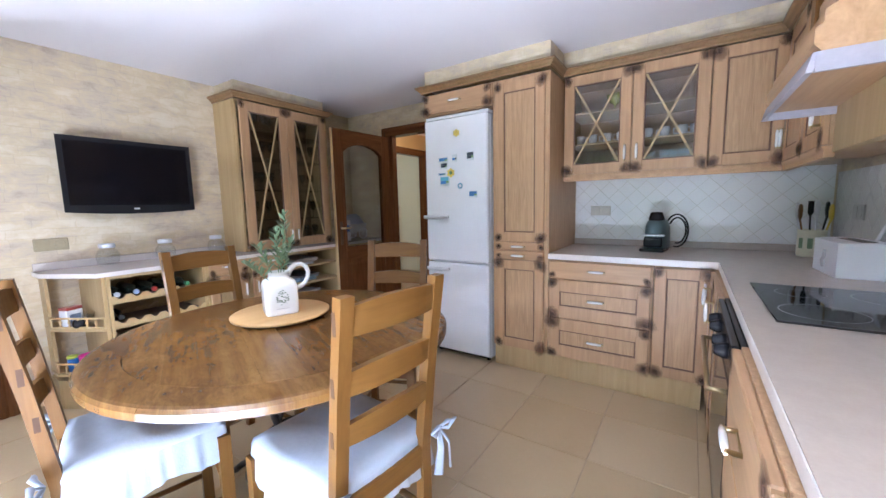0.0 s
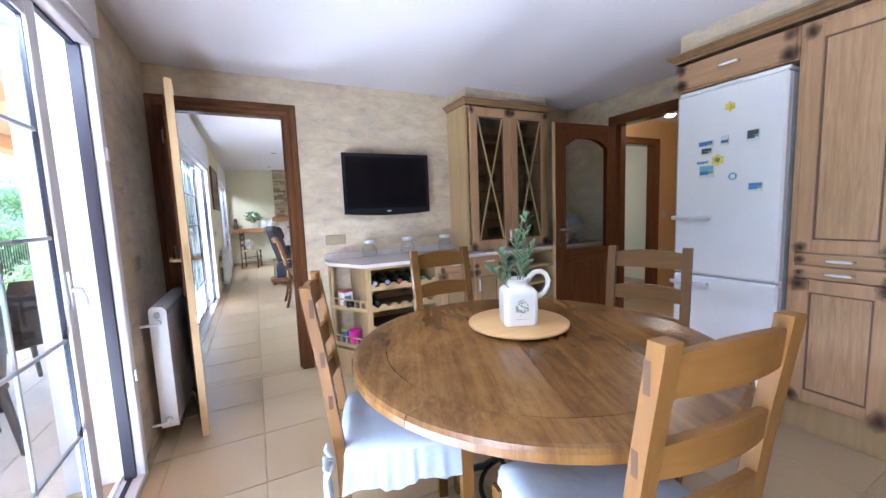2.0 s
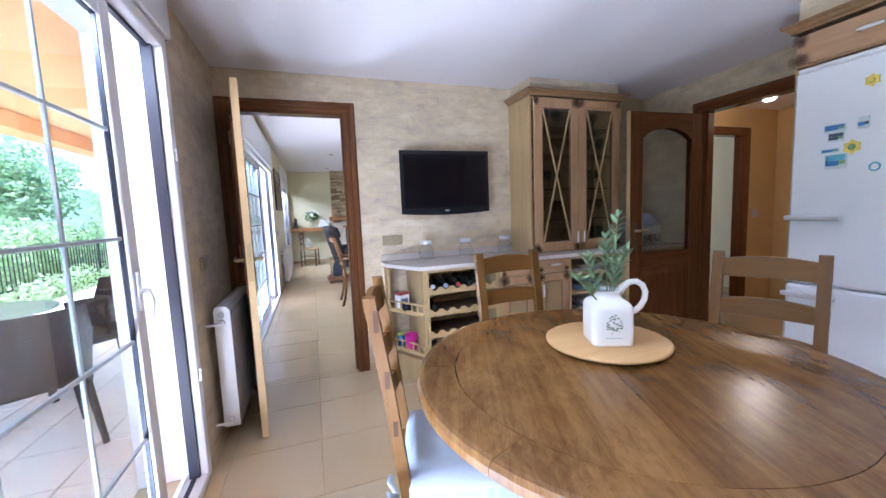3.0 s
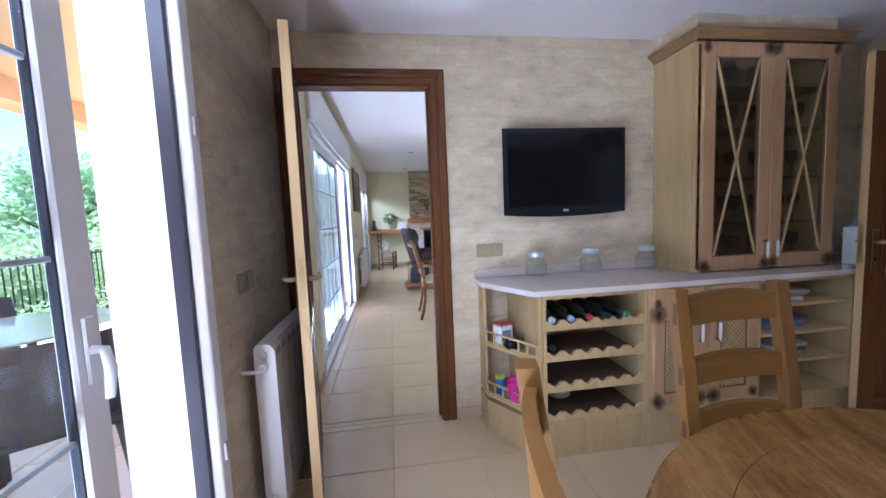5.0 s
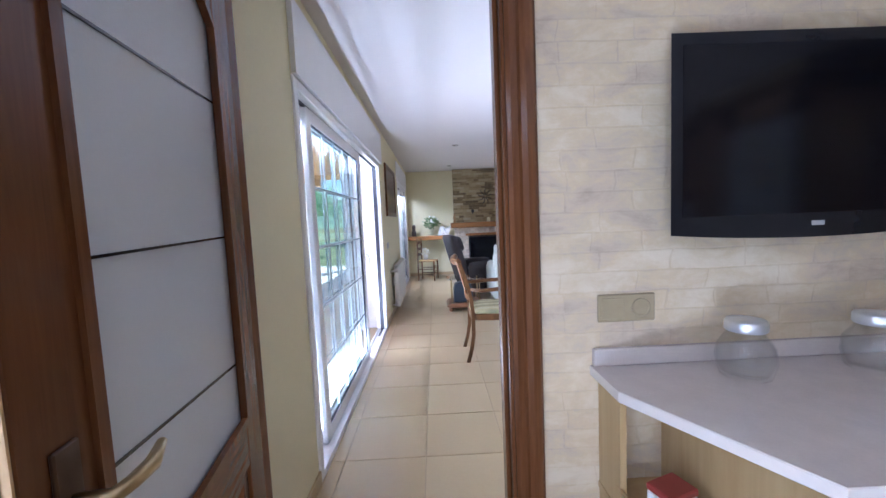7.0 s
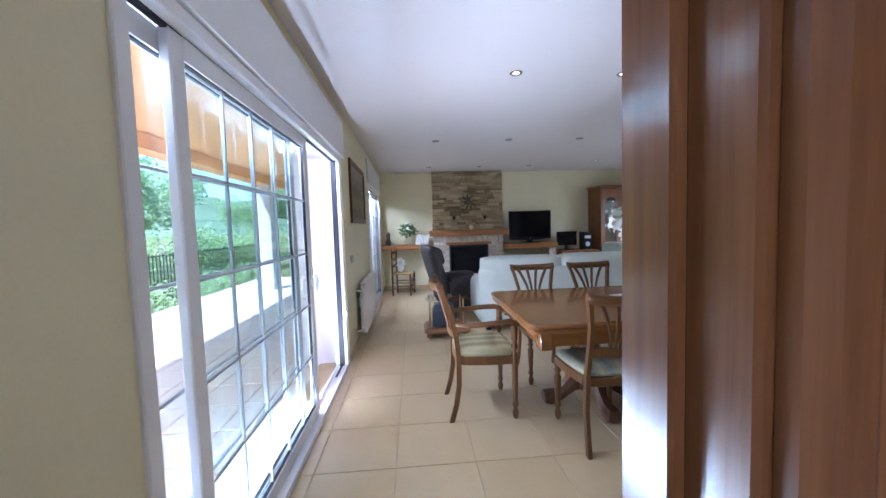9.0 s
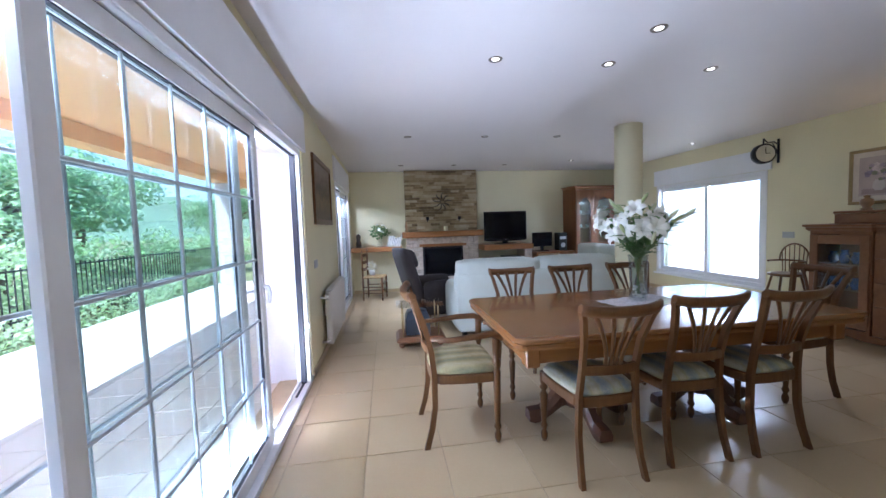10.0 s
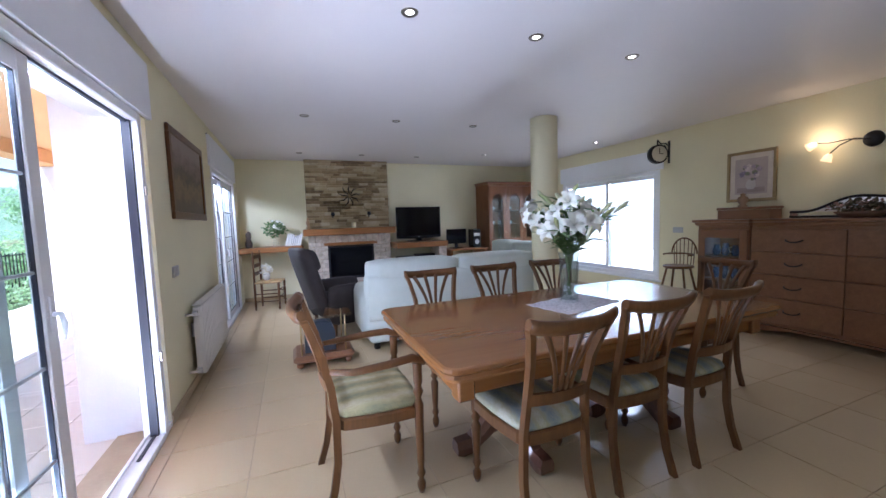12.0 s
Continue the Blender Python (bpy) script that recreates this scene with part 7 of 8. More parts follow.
rng = random.Random(21)
M_ANTHER = plain("bud_green", (0.42, 0.48, 0.22), 0.5)
def blade(bm, p, d, length, width):
    """One long pointed leaf, arching over at its tip."""
    d = d.normalized()
    s = d.cross(Vector((0.1, 0.2, 1))).normalized() * width
    rows = []
    for u, k in ((0, 0.25), (0.3, 1.0), (0.65, 0.8), (1.0, 0.03)):
        c = p + d * length * u - Vector((0, 0, 0.35 * length * u * u))
        rows.append([bm.verts.new(c + s * k), bm.verts.new(c - Vector((0, 0, width * 0.4 * k))), bm.verts.new(c - s * k)])
    for r0, r1 in zip(rows, rows[1:]):
        for i in (0, 1):
            bm.faces.new((r0[i], r0[i + 1], r1[i + 1], r1[i])).smooth = True


M_BUD = plain("pale_bud", (0.56, 0.58, 0.36), 0.5)
for k in range(34):
    a = k * 2.4
    spread = 0.04 + 0.25 * (k / 34) ** 0.7 + rng.uniform(-0.03, 0.03)
    h = 0.72 - 0.55 * spread + rng.uniform(-0.13, 0.06)
    tip = Vector((spread * math.cos(a), spread * math.sin(a), h))
    bm = bmesh.new()
    pts = [Vector((0.02 * math.cos(a + 3), 0.02 * math.sin(a + 3), 0.05)), Vector((0.025 * math.cos(a), 0.025 * math.sin(a), 0.32)), Vector((spread * 0.6 * math.cos(a), spread * 0.6 * math.sin(a), h * 0.82)), tip]
    tube(bm, pts, [0.004, 0.004, 0.003, 0.002], 5)
    for j in range(10):
        p = pts[1].lerp(pts[2], rng.uniform(0.25, 1.0)) if j < 4 else pts[2].lerp(pts[3], rng.random())
        blade(bm, p, Vector((rng.uniform(-1, 1), rng.uniform(-1, 1), rng.uniform(0.1, 0.9))), rng.uniform(0.08, 0.15), 0.013)
    st = part("stem", bm, M_LEAF, t)
    bm = bmesh.new()
    d = Vector((math.cos(a) * 0.9, math.sin(a) * 0.9, rng.uniform(-0.4, 0.7)))
    if k % 5 in (1, 3) or h > 0.66:
        d.z = abs(d.z) + 0.5
        u = d.normalized()
        tube(bm, [tip - u * 0.01, tip + u * 0.02, tip + u * 0.05, tip + u * 0.08, tip + u * 0.10], [0.005, 0.010, 0.014, 0.011, 0.003], 8)
        part("bud", bm, M_BUD if k % 3 else M_ANTHER, st, "closed pale green bud")
    else:
        lily(bm, tip, d, rng.uniform(0.07, 0.095))
        part("lily", bm, M_PETAL, st, "open white lily")

# ---- sitting area ----
def soft(bm, x0, x1, y0, y1, z0, z1, r=0.06, puff=0.02):
    """A stuffed block with rounded edges and swelling faces."""
    tmp = bmesh.new()
    bmesh.ops.create_cube(tmp, size=1.0)
    bmesh.ops.subdivide_edges(tmp, edges=tmp.edges[:], cuts=7, use_grid_fill=True)
    hx, hy, hz = (x1 - x0) / 2, (y1 - y0) / 2, (z1 - z0) / 2
    cx, cy, cz = (x0 + x1) / 2, (y0 + y1) / 2, (z0 + z1) / 2
    r = min(r, hx, hy, hz)
    vm = {}
    for v in tmp.verts:
        p = Vector((v.co.x * 2 * hx, v.co.y * 2 * hy, v.co.z * 2 * hz))
        q = Vector((max(-hx + r, min(hx - r, p.x)), max(-hy + r, min(hy - r, p.y)), max(-hz + r, min(hz - r, p.z))))
        d = p - q
        if d.length > 1e-6:
            p = q + d.normalized() * r
        u = [1 - (2 * abs(c)) ** 2 for c in v.co]
        p += Vector((puff * u[1] * u[2] * (1 if v.co.x > 0 else -1) * (abs(v.co.x) > 0.49), puff * u[0] * u[2] * (1 if v.co.y > 0 else -1) * (abs(v.co.y) > 0.49), puff * u[0] * u[1] * (1 if v.co.z > 0 else -1) * (abs(v.co.z) > 0.49)))
        vm[v] = bm.verts.new((p.x + cx, p.y + cy, p.z + cz))
    for f in tmp.faces:
        bm.faces.new([vm[v] for v in f.verts]).smooth = True
    tmp.free()


def sofa(m, w, seats, label):
    """Local: faces -y, back at y 0, from x 0 to w."""
    t = thing("sofa", label, "sofa", m, "pale sofas")
    def pad(name, *a, r=0.07, puff=0.02):
        bm = bmesh.new()
        soft(bm, *a, r=r, puff=puff)
        return part(name, bm, M_SOFA, t)
    pad("base", 0.04, w - 0.04, -0.92, -0.02, 0.06, 0.34, r=0.05, puff=0.005)
    pad("back", 0.03, w - 0.03, -0.26, 0.0, 0.30, 0.80, r=0.05, puff=0.008)
    for x in (0.0, w - 0.20):
        pad("arm", x, x + 0.20, -0.90, -0.06, 0.08, 0.62, r=0.09, puff=0.01)
    for k in range(seats):
        a, b = 0.06 + (w - 0.12) * k / seats, 0.06 + (w - 0.12) * (k + 1) / seats
        pad("back_cushion", a + 0.005, b - 0.005, -0.34, -0.015, 0.66, 0.93, r=0.055, puff=0.014)
        pad("seat_cushion", max(a, 0.21) + 0.004, min(b, w - 0.21) - 0.004, -0.92, -0.28, 0.34, 0.47, r=0.05, puff=0.02)
    for x in (0.12, w - 0.12):
        for y in (-0.82, -0.1):
            block("foot", M_BLACK, t, x - 0.03, x + 0.03, y - 0.03, y + 0.03, 0.0005, 0.062, 0.004)
    return t


sofa(pose(3.16, 9.94, 0, 0, 0, 180), 2.15, 2, "pale grey-green two-seat fabric sofa")
sofa(pose(4.25, 12.55, 0, 0, 0, -90), 1.55, 2, "pale grey-green fabric sofa across the carpetless floor")

t = thing("wing_armchair", "dark upholstered high-backed armchair facing the fire", "armchair", pose(0.84, 11.05, 0, 0, 0, 106))
for nm, a, r in (("seat", (-0.27, 0.27, -0.42, 0.20, 0.16, 0.46), 0.05), ("back", (-0.27, 0.27, 0.16, 0.31, 0.24, 1.06), 0.06), ("headrest", (-0.25, 0.25, 0.10, 0.24, 0.80, 1.04), 0.055),
                 ("arm", (-0.38, -0.265, -0.44, 0.22, 0.14, 0.60), 0.05), ("arm", (0.265, 0.38, -0.44, 0.22, 0.14, 0.60), 0.05)):
    bm = bmesh.new()
    soft(bm, *a, r=r, puff=0.012)
    if nm in ("back", "headrest"):
        for v in bm.verts:
            v.co.y += max(0, v.co.z - 0.35) * 0.30
    part(nm, bm, M_DARKLEATHER, t)
for x in (-0.32, 0.32):
    for y in (-0.36, 0.16):
        bm = bmesh.new()
        lathe(bm, [(0.018, 0), (0.026, 0.15)], (x, y, 0), 10)
        part("foot", bm, M_CHAIR, t)

t = thing("side_table", "small glass-topped table with carved timber base", "side table", pose(0.58, 9.98, 0))
bm = bmesh.new()
slab(bm, -0.27, 0.27, -0.22, 0.22, [(0.0, 0.46), (0.0, 0.468)], 0.04)
part("glass_top", bm, M_CLEAR, t, "clear glass top")
for x in (-0.2, 0.2):
    for y in (-0.16, 0.16):
        bm = bmesh.new()
        tube(bm, [(x, y, 0.12), (x, y, 0.46)], 0.008, 8)
        part("post", bm, M_BRASS, t)
bm = bmesh.new()
slab(bm, -0.28, 0.28, -0.22, 0.22, [(0.03, 0.05), (0.0, 0.07), (0.0, 0.09), (0.03, 0.12)], 0.06)
part("base", bm, M_SIDE, t)
for x in (-0.22, 0.22):
    for y in (-0.16, 0.16):
        bm = bmesh.new()
        lathe(bm, [(0.02, 0), (0.035, 0.02), (0.03, 0.05)], (x, y, 0), 10)
        part("bun_foot", bm, M_SIDE, t)
bm = bmesh.new()
rings(bm, [[(x * s, y * s, z) for x, y in ((-0.14, -0.12), (0.14, -0.12), (0.14, 0.12), (-0.14, 0.12))] for s, z in ((1.0, 0.121), (1.0, 0.3), (0.8, 0.38), (0.4, 0.40))], smooth=False)
tagged(part("blue_lantern", bm, plain("slate_blue", (0.025, 0.035, 0.05), 0.35), None, "", pose(0.55, 9.98, 0)), "slate-blue boxy lantern under the glass top", "lantern")


def rush_chair(m, label, dark):
    t = thing("rush_seat_chair", label, "chair", m)
    for s in (-1, 1):
        bm = bmesh.new()
        lathe(bm, [(0.012, 0), (0.018, 0.1), (0.014, 0.16), (0.019, 0.3), (0.016, 0.42), (0.018, 0.6), (0.013, 0.68), (0.018, 0.8), (0.012, 0.9), (0.016, 0.93), (0.004, 0.95)], (s * 0.18, 0.18, 0), 10)
        part("back_post", bm, dark, t)
        bm = bmesh.new()
        turned_leg(bm, s * 0.19, -0.18, 0.44, 0.018)
        part("front_leg", bm, dark, t)
        for z in (0.14, 0.26):
            bm = bmesh.new()
            tube(bm, [(s * 0.19, -0.18, z), (s * 0.18, 0.18, z)], 0.009, 6)
            part("stretcher", bm, dark, t)
    for z in (0.55, 0.68, 0.82):
        block("slat", dark, t, -0.17, 0.17, 0.172, 0.188, z, z + 0.06, 0.004)
    for z in (0.2, 0.32):
        bm = bmesh.new()
        tube(bm, [(-0.19, -0.18, z), (0.19, -0.18, z)], 0.009, 6)
        part("stretcher", bm, dark, t)
    bm = bmesh.new()
    soft(bm, -0.2, 0.2, -0.2, 0.19, 0.42, 0.455, 0.015, 0.004)
    part("seat", bm, M_RUSH, t, "woven rush seat")
    return t


rush_chair(pose(-0.02, 12.85, 0, 0, 0, 78), "dark turned chair with rush seat by the window", M_CHAIR)
t = thing("dried_posy", "small bunch of white dried flowers in a pot", "flowers", pose(-0.06, 12.86, 0.462))
bm = bmesh.new()
lathe(bm, [(0.04, 0), (0.06, 0.08), (0.05, 0.1)], seg=14)
part("pot", bm, M_PORC, t)
bm = bmesh.new()
leaves(bm, random.Random(8), (0, 0, 0.17), (0.08, 0.08, 0.09), 160, 0.04)
part("blooms", bm, M_PETAL, t)

# ---- fireplace wall ----
FY = 13.37
t = thing("fireplace", "ledge-stone chimney breast with timber mantel", "fireplace", kind="structure")
bm = bmesh.new()
box(bm, 0.66, 2.14, FY + 0.03, LY1 - 0.001, 0.99, LZ - 0.001)
box(bm, 0.66, 0.97, FY + 0.03, LY1 - 0.001, 0.001, 0.989)
box(bm, 1.82, 2.14, FY + 0.03, LY1 - 0.001, 0.001, 0.989)
core = part("core", bm, M_GROUT, t)
n = Nodes("ledge_stone_varied", 0.85)
rnd = n.t.nodes.new("ShaderNodeObjectInfo")
v = n.noise(n.coords(), 9, 5, 0.65)
f = n.math("ADD", n.math("MULTIPLY", v, 0.5), n.math("MULTIPLY", rnd.outputs["Random"], 0.6))
n.color(n.ramp(f, [(0.2, (0.13, 0.09, 0.05)), (0.38, (0.26, 0.185, 0.095)), (0.58, (0.36, 0.27, 0.145)), (0.72, (0.43, 0.34, 0.20)), (0.9, (0.52, 0.44, 0.30))]))
n.bump(n.noise(n.coords(), 40, 4), 0.6, 0.006)
M_LEDGE = n.mat
rng = random.Random(12)
z = 1.262
while z < LZ - 0.02:
    h = min(rng.uniform(0.032, 0.062), LZ - 0.002 - z)
    x = 0.63
    while x < 2.15:
        w_ = min(rng.uniform(0.10, 0.32), 2.15 - x)
        if 2.15 - (x + w_) < 0.06:
            w_ = 2.15 - x
        bm = bmesh.new()
        d = rng.uniform(0, 0.028)
        box(bm, x + 0.002, x + w_ - 0.002, FY - d, FY + 0.03, z + 0.002, z + h - 0.002, 0.005)
        part("stone", bm, M_LEDGE, t)
        x += w_
    z += h
M_FBRICK = plain("pale_brick", (0.52, 0.44, 0.36), 0.85, vary=0.35, scale=14, bump=0.7, grain=35)
for side in ((0.63, 0.97), (1.82, 2.15)):
    z = 0.002
    k = 0
    while z < 0.93:
        xs = [side[0], side[0] + (0.11 if k % 2 else 0.22), side[1]]
        for a, b in zip(xs, xs[1:]):
            bm = bmesh.new()
            box(bm, a + 0.004, b - 0.004, FY - 0.06 + rng.uniform(0, 0.012), FY + 0.03, z + 0.004, z + 0.072, 0.006)
            part("brick", bm, M_FBRICK, t)
        z += 0.0765
        k += 1
for k in range(13):
    a = 0.63 + 1.52 * k / 13
    bm = bmesh.new()
    box(bm, a + 0.004, a + 1.52 / 13 - 0.004, FY - 0.06, FY + 0.03, 0.995, 1.13, 0.006)
    part("brick", bm, M_FBRICK, t)
block("lintel", M_MANTEL, t, 0.90, 1.89, FY - 0.055, FY + 0.03, 0.935, 0.99, 0.006)
block("mantel_shelf", M_MANTEL, t, 0.55, 2.23, FY - 0.20, FY + 0.03, 1.135, 1.255, 0.01, "thick orange-brown timber mantel")
block("hearth", M_FBRICK, t, 0.60, 2.18, FY - 0.35, LY1 - 0.1, 0.001, 0.30, 0.008)
block("firebox_back", M_BLACK, t, 0.97, 1.82, LY1 - 0.06, LY1 - 0.02, 0.301, 0.94, 0)
t = thing("fire_door", "black iron fire door in the hearth", "fire door")
bm = bmesh.new()
for p in ((0.975, 1.005, 0.302, 0.93), (1.785, 1.815, 0.302, 0.93), (1.005, 1.785, 0.302, 0.34), (1.005, 1.785, 0.89, 0.93)):
    box(bm, p[0], p[1], FY - 0.03, FY, p[2], p[3], 0.004)
part("frame", bm, M_IRON, t)
block("pane", M_SCREEN, t, 1.005, 1.785, FY - 0.018, FY - 0.012, 0.34, 0.89, 0)
t = thing("wall_ornament", "dark iron ornament on the chimney stones", "ornament", pose(1.40, FY - 0.03, 1.85))
bm = bmesh.new()
for k in range(9):
    a = k * math.tau / 9
    tube(bm, [(0.03 * math.cos(a), -0.015, 0.03 * math.sin(a)), (0.13 * math.cos(a + 0.3), -0.03, 0.13 * math.sin(a + 0.3)), (0.2 * math.cos(a + 0.1), -0.01, 0.2 * math.sin(a + 0.1))], [0.008, 0.012, 0.004], 6)
part("scrollwork", bm, M_IRON, t)
for x in (1.08, 1.74):
    t = thing("candle_sconce", "small iron candle sconce on the stones", "candle holder", pose(x, FY - 0.03, 1.45), "fireplace sconces")
    bm = bmesh.new()
    tube(bm, [(0, 0, 0.06), (0, -0.05, 0.0), (0, -0.09, 0.03)], 0.007, 6)
    part("arm", bm, M_IRON, t)
    bm = bmesh.new()
    lathe(bm, [(0.02, 0), (0.035, 0.02), (0.03, 0.07)], (0, -0.09, 0.03), 12)
    part("cup", bm, M_IRON, t)
bm = bmesh.new()
lathe(bm, [(0.04, 0), (0.042, 0.05), (0.04, 0.10), (0.0, 0.10)], (1.45, FY - 0.1, 1.256), 16, caps=False)
tagged(part("candle", bm, plain("cream_wax", (0.72, 0.64, 0.42), 0.5)), "short cream candle on the mantel", "candle")
bm = bmesh.new()
lathe(bm, [(0.03, 0), (0.035, 0.02), (0.02, 0.06), (0.032, 0.10), (0.03, 0.14), (0.016, 0.16), (0.024, 0.19), (0.0, 0.215)], (0.64, FY - 0.12, 1.256), 14, caps=False)
tagged(part("figurine", bm, plain("ochre_clay", (0.34, 0.20, 0.09), 0.5)), "small brown clay figurine on the mantel", "figurine")

# timber wall shelf, left of the fire
t = thing("timber_shelf", "thick timber shelf beside the fireplace", "shelf")
block("board", M_MANTEL, t, -0.46, 0.54, 13.08, LY1 - 0.002, 0.885, 0.975, 0.008)
t = thing("shelf_flowers", "white flowers in a small glass vase", "flowers", pose(0.10, 13.25, 0.976))
bm = bmesh.new()
lathe(bm, [(0.04, 0), (0.05, 0.05), (0.03, 0.12), (0.04, 0.16)], seg=14)
part("vase", bm, M_CLEAR, t)
bm = bmesh.new()
leaves(bm, rng, (0, 0, 0.30), (0.16, 0.14, 0.12), 260, 0.07)
part("foliage", bm, M_LEAF, t)
bm = bmesh.new()
for k in range(14):
    a = rng.uniform(0, 6.28)
    lily(bm, Vector((0.13 * math.cos(a) * rng.random(), 0.12 * math.sin(a) * rng.random() - 0.03, 0.32 + rng.uniform(-0.06, 0.12))), Vector((math.cos(a), math.sin(a) - 0.4, 0.6)), 0.035)
part("blooms", bm, M_PETAL, t)
x = 0.24
for k in range(8):
    w_ = rng.uniform(0.02, 0.036)
    h = rng.uniform(0.17, 0.24)
    c = rng.choice([(0.12, 0.14, 0.22), (0.55, 0.55, 0.55), (0.03, 0.03, 0.04), (0.3, 0.28, 0.26)])
    bk = thing("book", "book leaning on the timber shelf", "book", pose(x, 13.2, 0.976, 0, 14, 0), "books on the shelf")
    block("cover", plain("book_cover", c, 0.5), bk, 0, w_, 0, 0.17, 0.0045, h, 0.002)
    block("pages", M_PORC, bk, 0.003, w_ - 0.003, -0.001, 0.165, 0.008, h - 0.004, 0)
    x += w_ + 0.004
bm = bmesh.new()
lathe(bm, [(0.05, 0), (0.06, 0.08), (0.035, 0.14), (0.045, 0.2), (0.04, 0.25), (0.0, 0.28)], (-0.32, 13.25, 0.976), 14, caps=False)
tagged(part("figurine", bm, plain("dark_carving", (0.05, 0.03, 0.02), 0.5)), "dark carved figure on the timber shelf", "figurine")

# television bench
t = thing("television_bench", "timber bench on brick pier for the television", "bench")
block("board", M_MANTEL, t, 2.19, 3.24, 13.0, LY1 - 0.002, 0.83, 0.935, 0.008)
block("pier", M_FBRICK, t, 3.06, 3.22, 13.04, LY1 - 0.003, 0.001, 0.829, 0.006)
block("shelf", M_MANTEL, t, 2.19, 3.055, 13.1, LY1 - 0.004, 0.55, 0.59, 0.004)
television(pose(2.72, 13.25, 1.315), 0.93, 0.61, "large black television on the timber bench", True)
for x, w_, h in ((2.45, 0.36, 0.06), (2.62, 0.42, 0.09)):
    t = thing("media_box", "black media player under the television", "media player", pose(x, 13.15, 0.5905 if h < 0.07 else 0.5905))
    if h > 0.07:
        t.matrix_basis = pose(2.83, 13.15, 0.5905)
        w_ = 0.36
    block("case", M_BLACK, t, -w_ / 2, w_ / 2, 0, 0.28, 0, h, 0.004)
    block("display", M_GREYPLATE, t, -0.05, 0.05, -0.001, 0.0, h * 0.4, h * 0.6, 0)

# desk with monitor and tower
t = thing("desk", "plain timber computer desk against the wall", "desk")
block("top", M_MANTEL, t, 3.28, 4.12, 12.95, LY1 - 0.01, 0.72, 0.75, 0.004)
for x in (3.30, 4.06):
    block("side", M_MANTEL, t, x, x + 0.03, 12.98, LY1 - 0.02, 0.001, 0.719, 0.003)
t = thing("monitor", "black flat computer monitor", "monitor", pose(3.52, 13.22, 0.7505))
block("screen", M_SCREEN, t, -0.22, 0.22, -0.02, 0.02, 0.10, 0.40, 0.006)
block("neck", M_BLACK, t, -0.03, 0.03, 0.0, 0.03, 0.02, 0.12, 0)
block("foot", M_BLACK, t, -0.12, 0.12, -0.07, 0.1, 0, 0.02, 0.004)
t = thing("hifi_stack", "small dark stereo on the desk", "stereo", pose(3.95, 13.2, 0.7505))
block("unit", M_BLACK, t, -0.09, 0.09, -0.08, 0.15, 0, 0.38, 0.006)
block("fascia", M_GREYPLATE, t, -0.07, 0.07, -0.082, -0.0805, 0.24, 0.30, 0)
bm = bmesh.new()
lathe(bm, [(0.05, 0), (0.05, 0.004)], (0, 0, 0), 18)
part("speaker_cone", bm, M_GREYPLATE, t, "", pose(0, -0.08, 0.12, 90, 0, 0))

# tall display cupboard
t = thing("display_cupboard", "tall cherry cupboard with arched glass doors", "cupboard", pose(4.16, 12.98, 0))
bm = bmesh.new()
W_, D_ = 1.26, 0.55
for p in ((0, 0.03, 0, D_, 0.1, 2.05), (W_ - 0.03, W_, 0, D_, 0.1, 2.05), (0.03, W_ - 0.03, D_ - 0.02, D_, 0.1, 2.05), (0.03, W_ - 0.03, 0, D_ - 0.02, 2.02, 2.05), (0.03, W_ - 0.03, 0, D_ - 0.02, 0.1, 0.13)):
    box(bm, *p)
part("body", bm, M_CUPBOARD, t)
block("plinth", M_CUPBOARD, t, 0.02, W_ - 0.02, 0.02, D_, 0.001, 0.099, 0)
bm = bmesh.new()
sweep(bm, [(0, D_), (0, 0), (W_, 0), (W_, D_)], [(o, 2.051 + u) for o, u in CORNICE])
part("cornice", bm, M_CUPBOARD, t)
for k in range(3):
    a, b = 0.01 + k * 0.413, 0.01 + (k + 1) * 0.413 - 0.004
    bm = bmesh.new()
    box(bm, a, a + 0.08, -0.022, -0.001, 0.14, 2.01, 0.003)
    box(bm, b - 0.08, b, -0.022, -0.001, 0.14, 2.01, 0.003)
    box(bm, a + 0.08, b - 0.08, -0.021, -0.002, 0.14, 0.26)
    box(bm, a + 0.08, b - 0.08, -0.021, -0.002, 0.80, 0.92)
    xs = sling(11, a + 0.08, b - 0.08)
    rings(bm, [[(q, -0.021, 1.86 - 0.12 * (2 * (q - xs[0]) / (xs[-1] - xs[0]) - 1) ** 2), (q, -0.002, 1.86 - 0.12 * (2 * (q - xs[0]) / (xs[-1] - xs[0]) - 1) ** 2), (q, -0.002, 2.01), (q, -0.021, 2.01)] for q in xs], smooth=False)
    d = part("door", bm, M_CUPBOARD, t)
    block("pane", M_CGLASS, d, a + 0.08, b - 0.08, -0.013, -0.010, 0.92, 1.87, 0).visible_shadow = False
    block("panel", M_SIDE, d, a + 0.08, b - 0.08, -0.016, -0.008, 0.26, 0.80, 0)
    bm = bmesh.new()
    lathe(bm, [(0.008, 0), (0.012, 0.012), (0.0, 0.018)], seg=10, caps=False)
    part("knob", bm, M_BRASS, d, "", pose(b - 0.03, -0.022, 1.05, 90, 0, 0))
for z in (1.2, 1.5):
    block("shelf", M_CUPBOARD, t, 0.031, W_ - 0.031, 0.06, D_ - 0.021, z, z + 0.018, 0)
for k, (x, z) in enumerate(((0.2, 1.219), (0.35, 1.219), (0.62, 1.219), (0.2, 1.519), (0.6, 1.519), (0.95, 1.219), (1.05, 1.519))):
    copy_thing(c0, pose(4.16 + x, 13.15, z))["group"] = "cups in the cupboard"

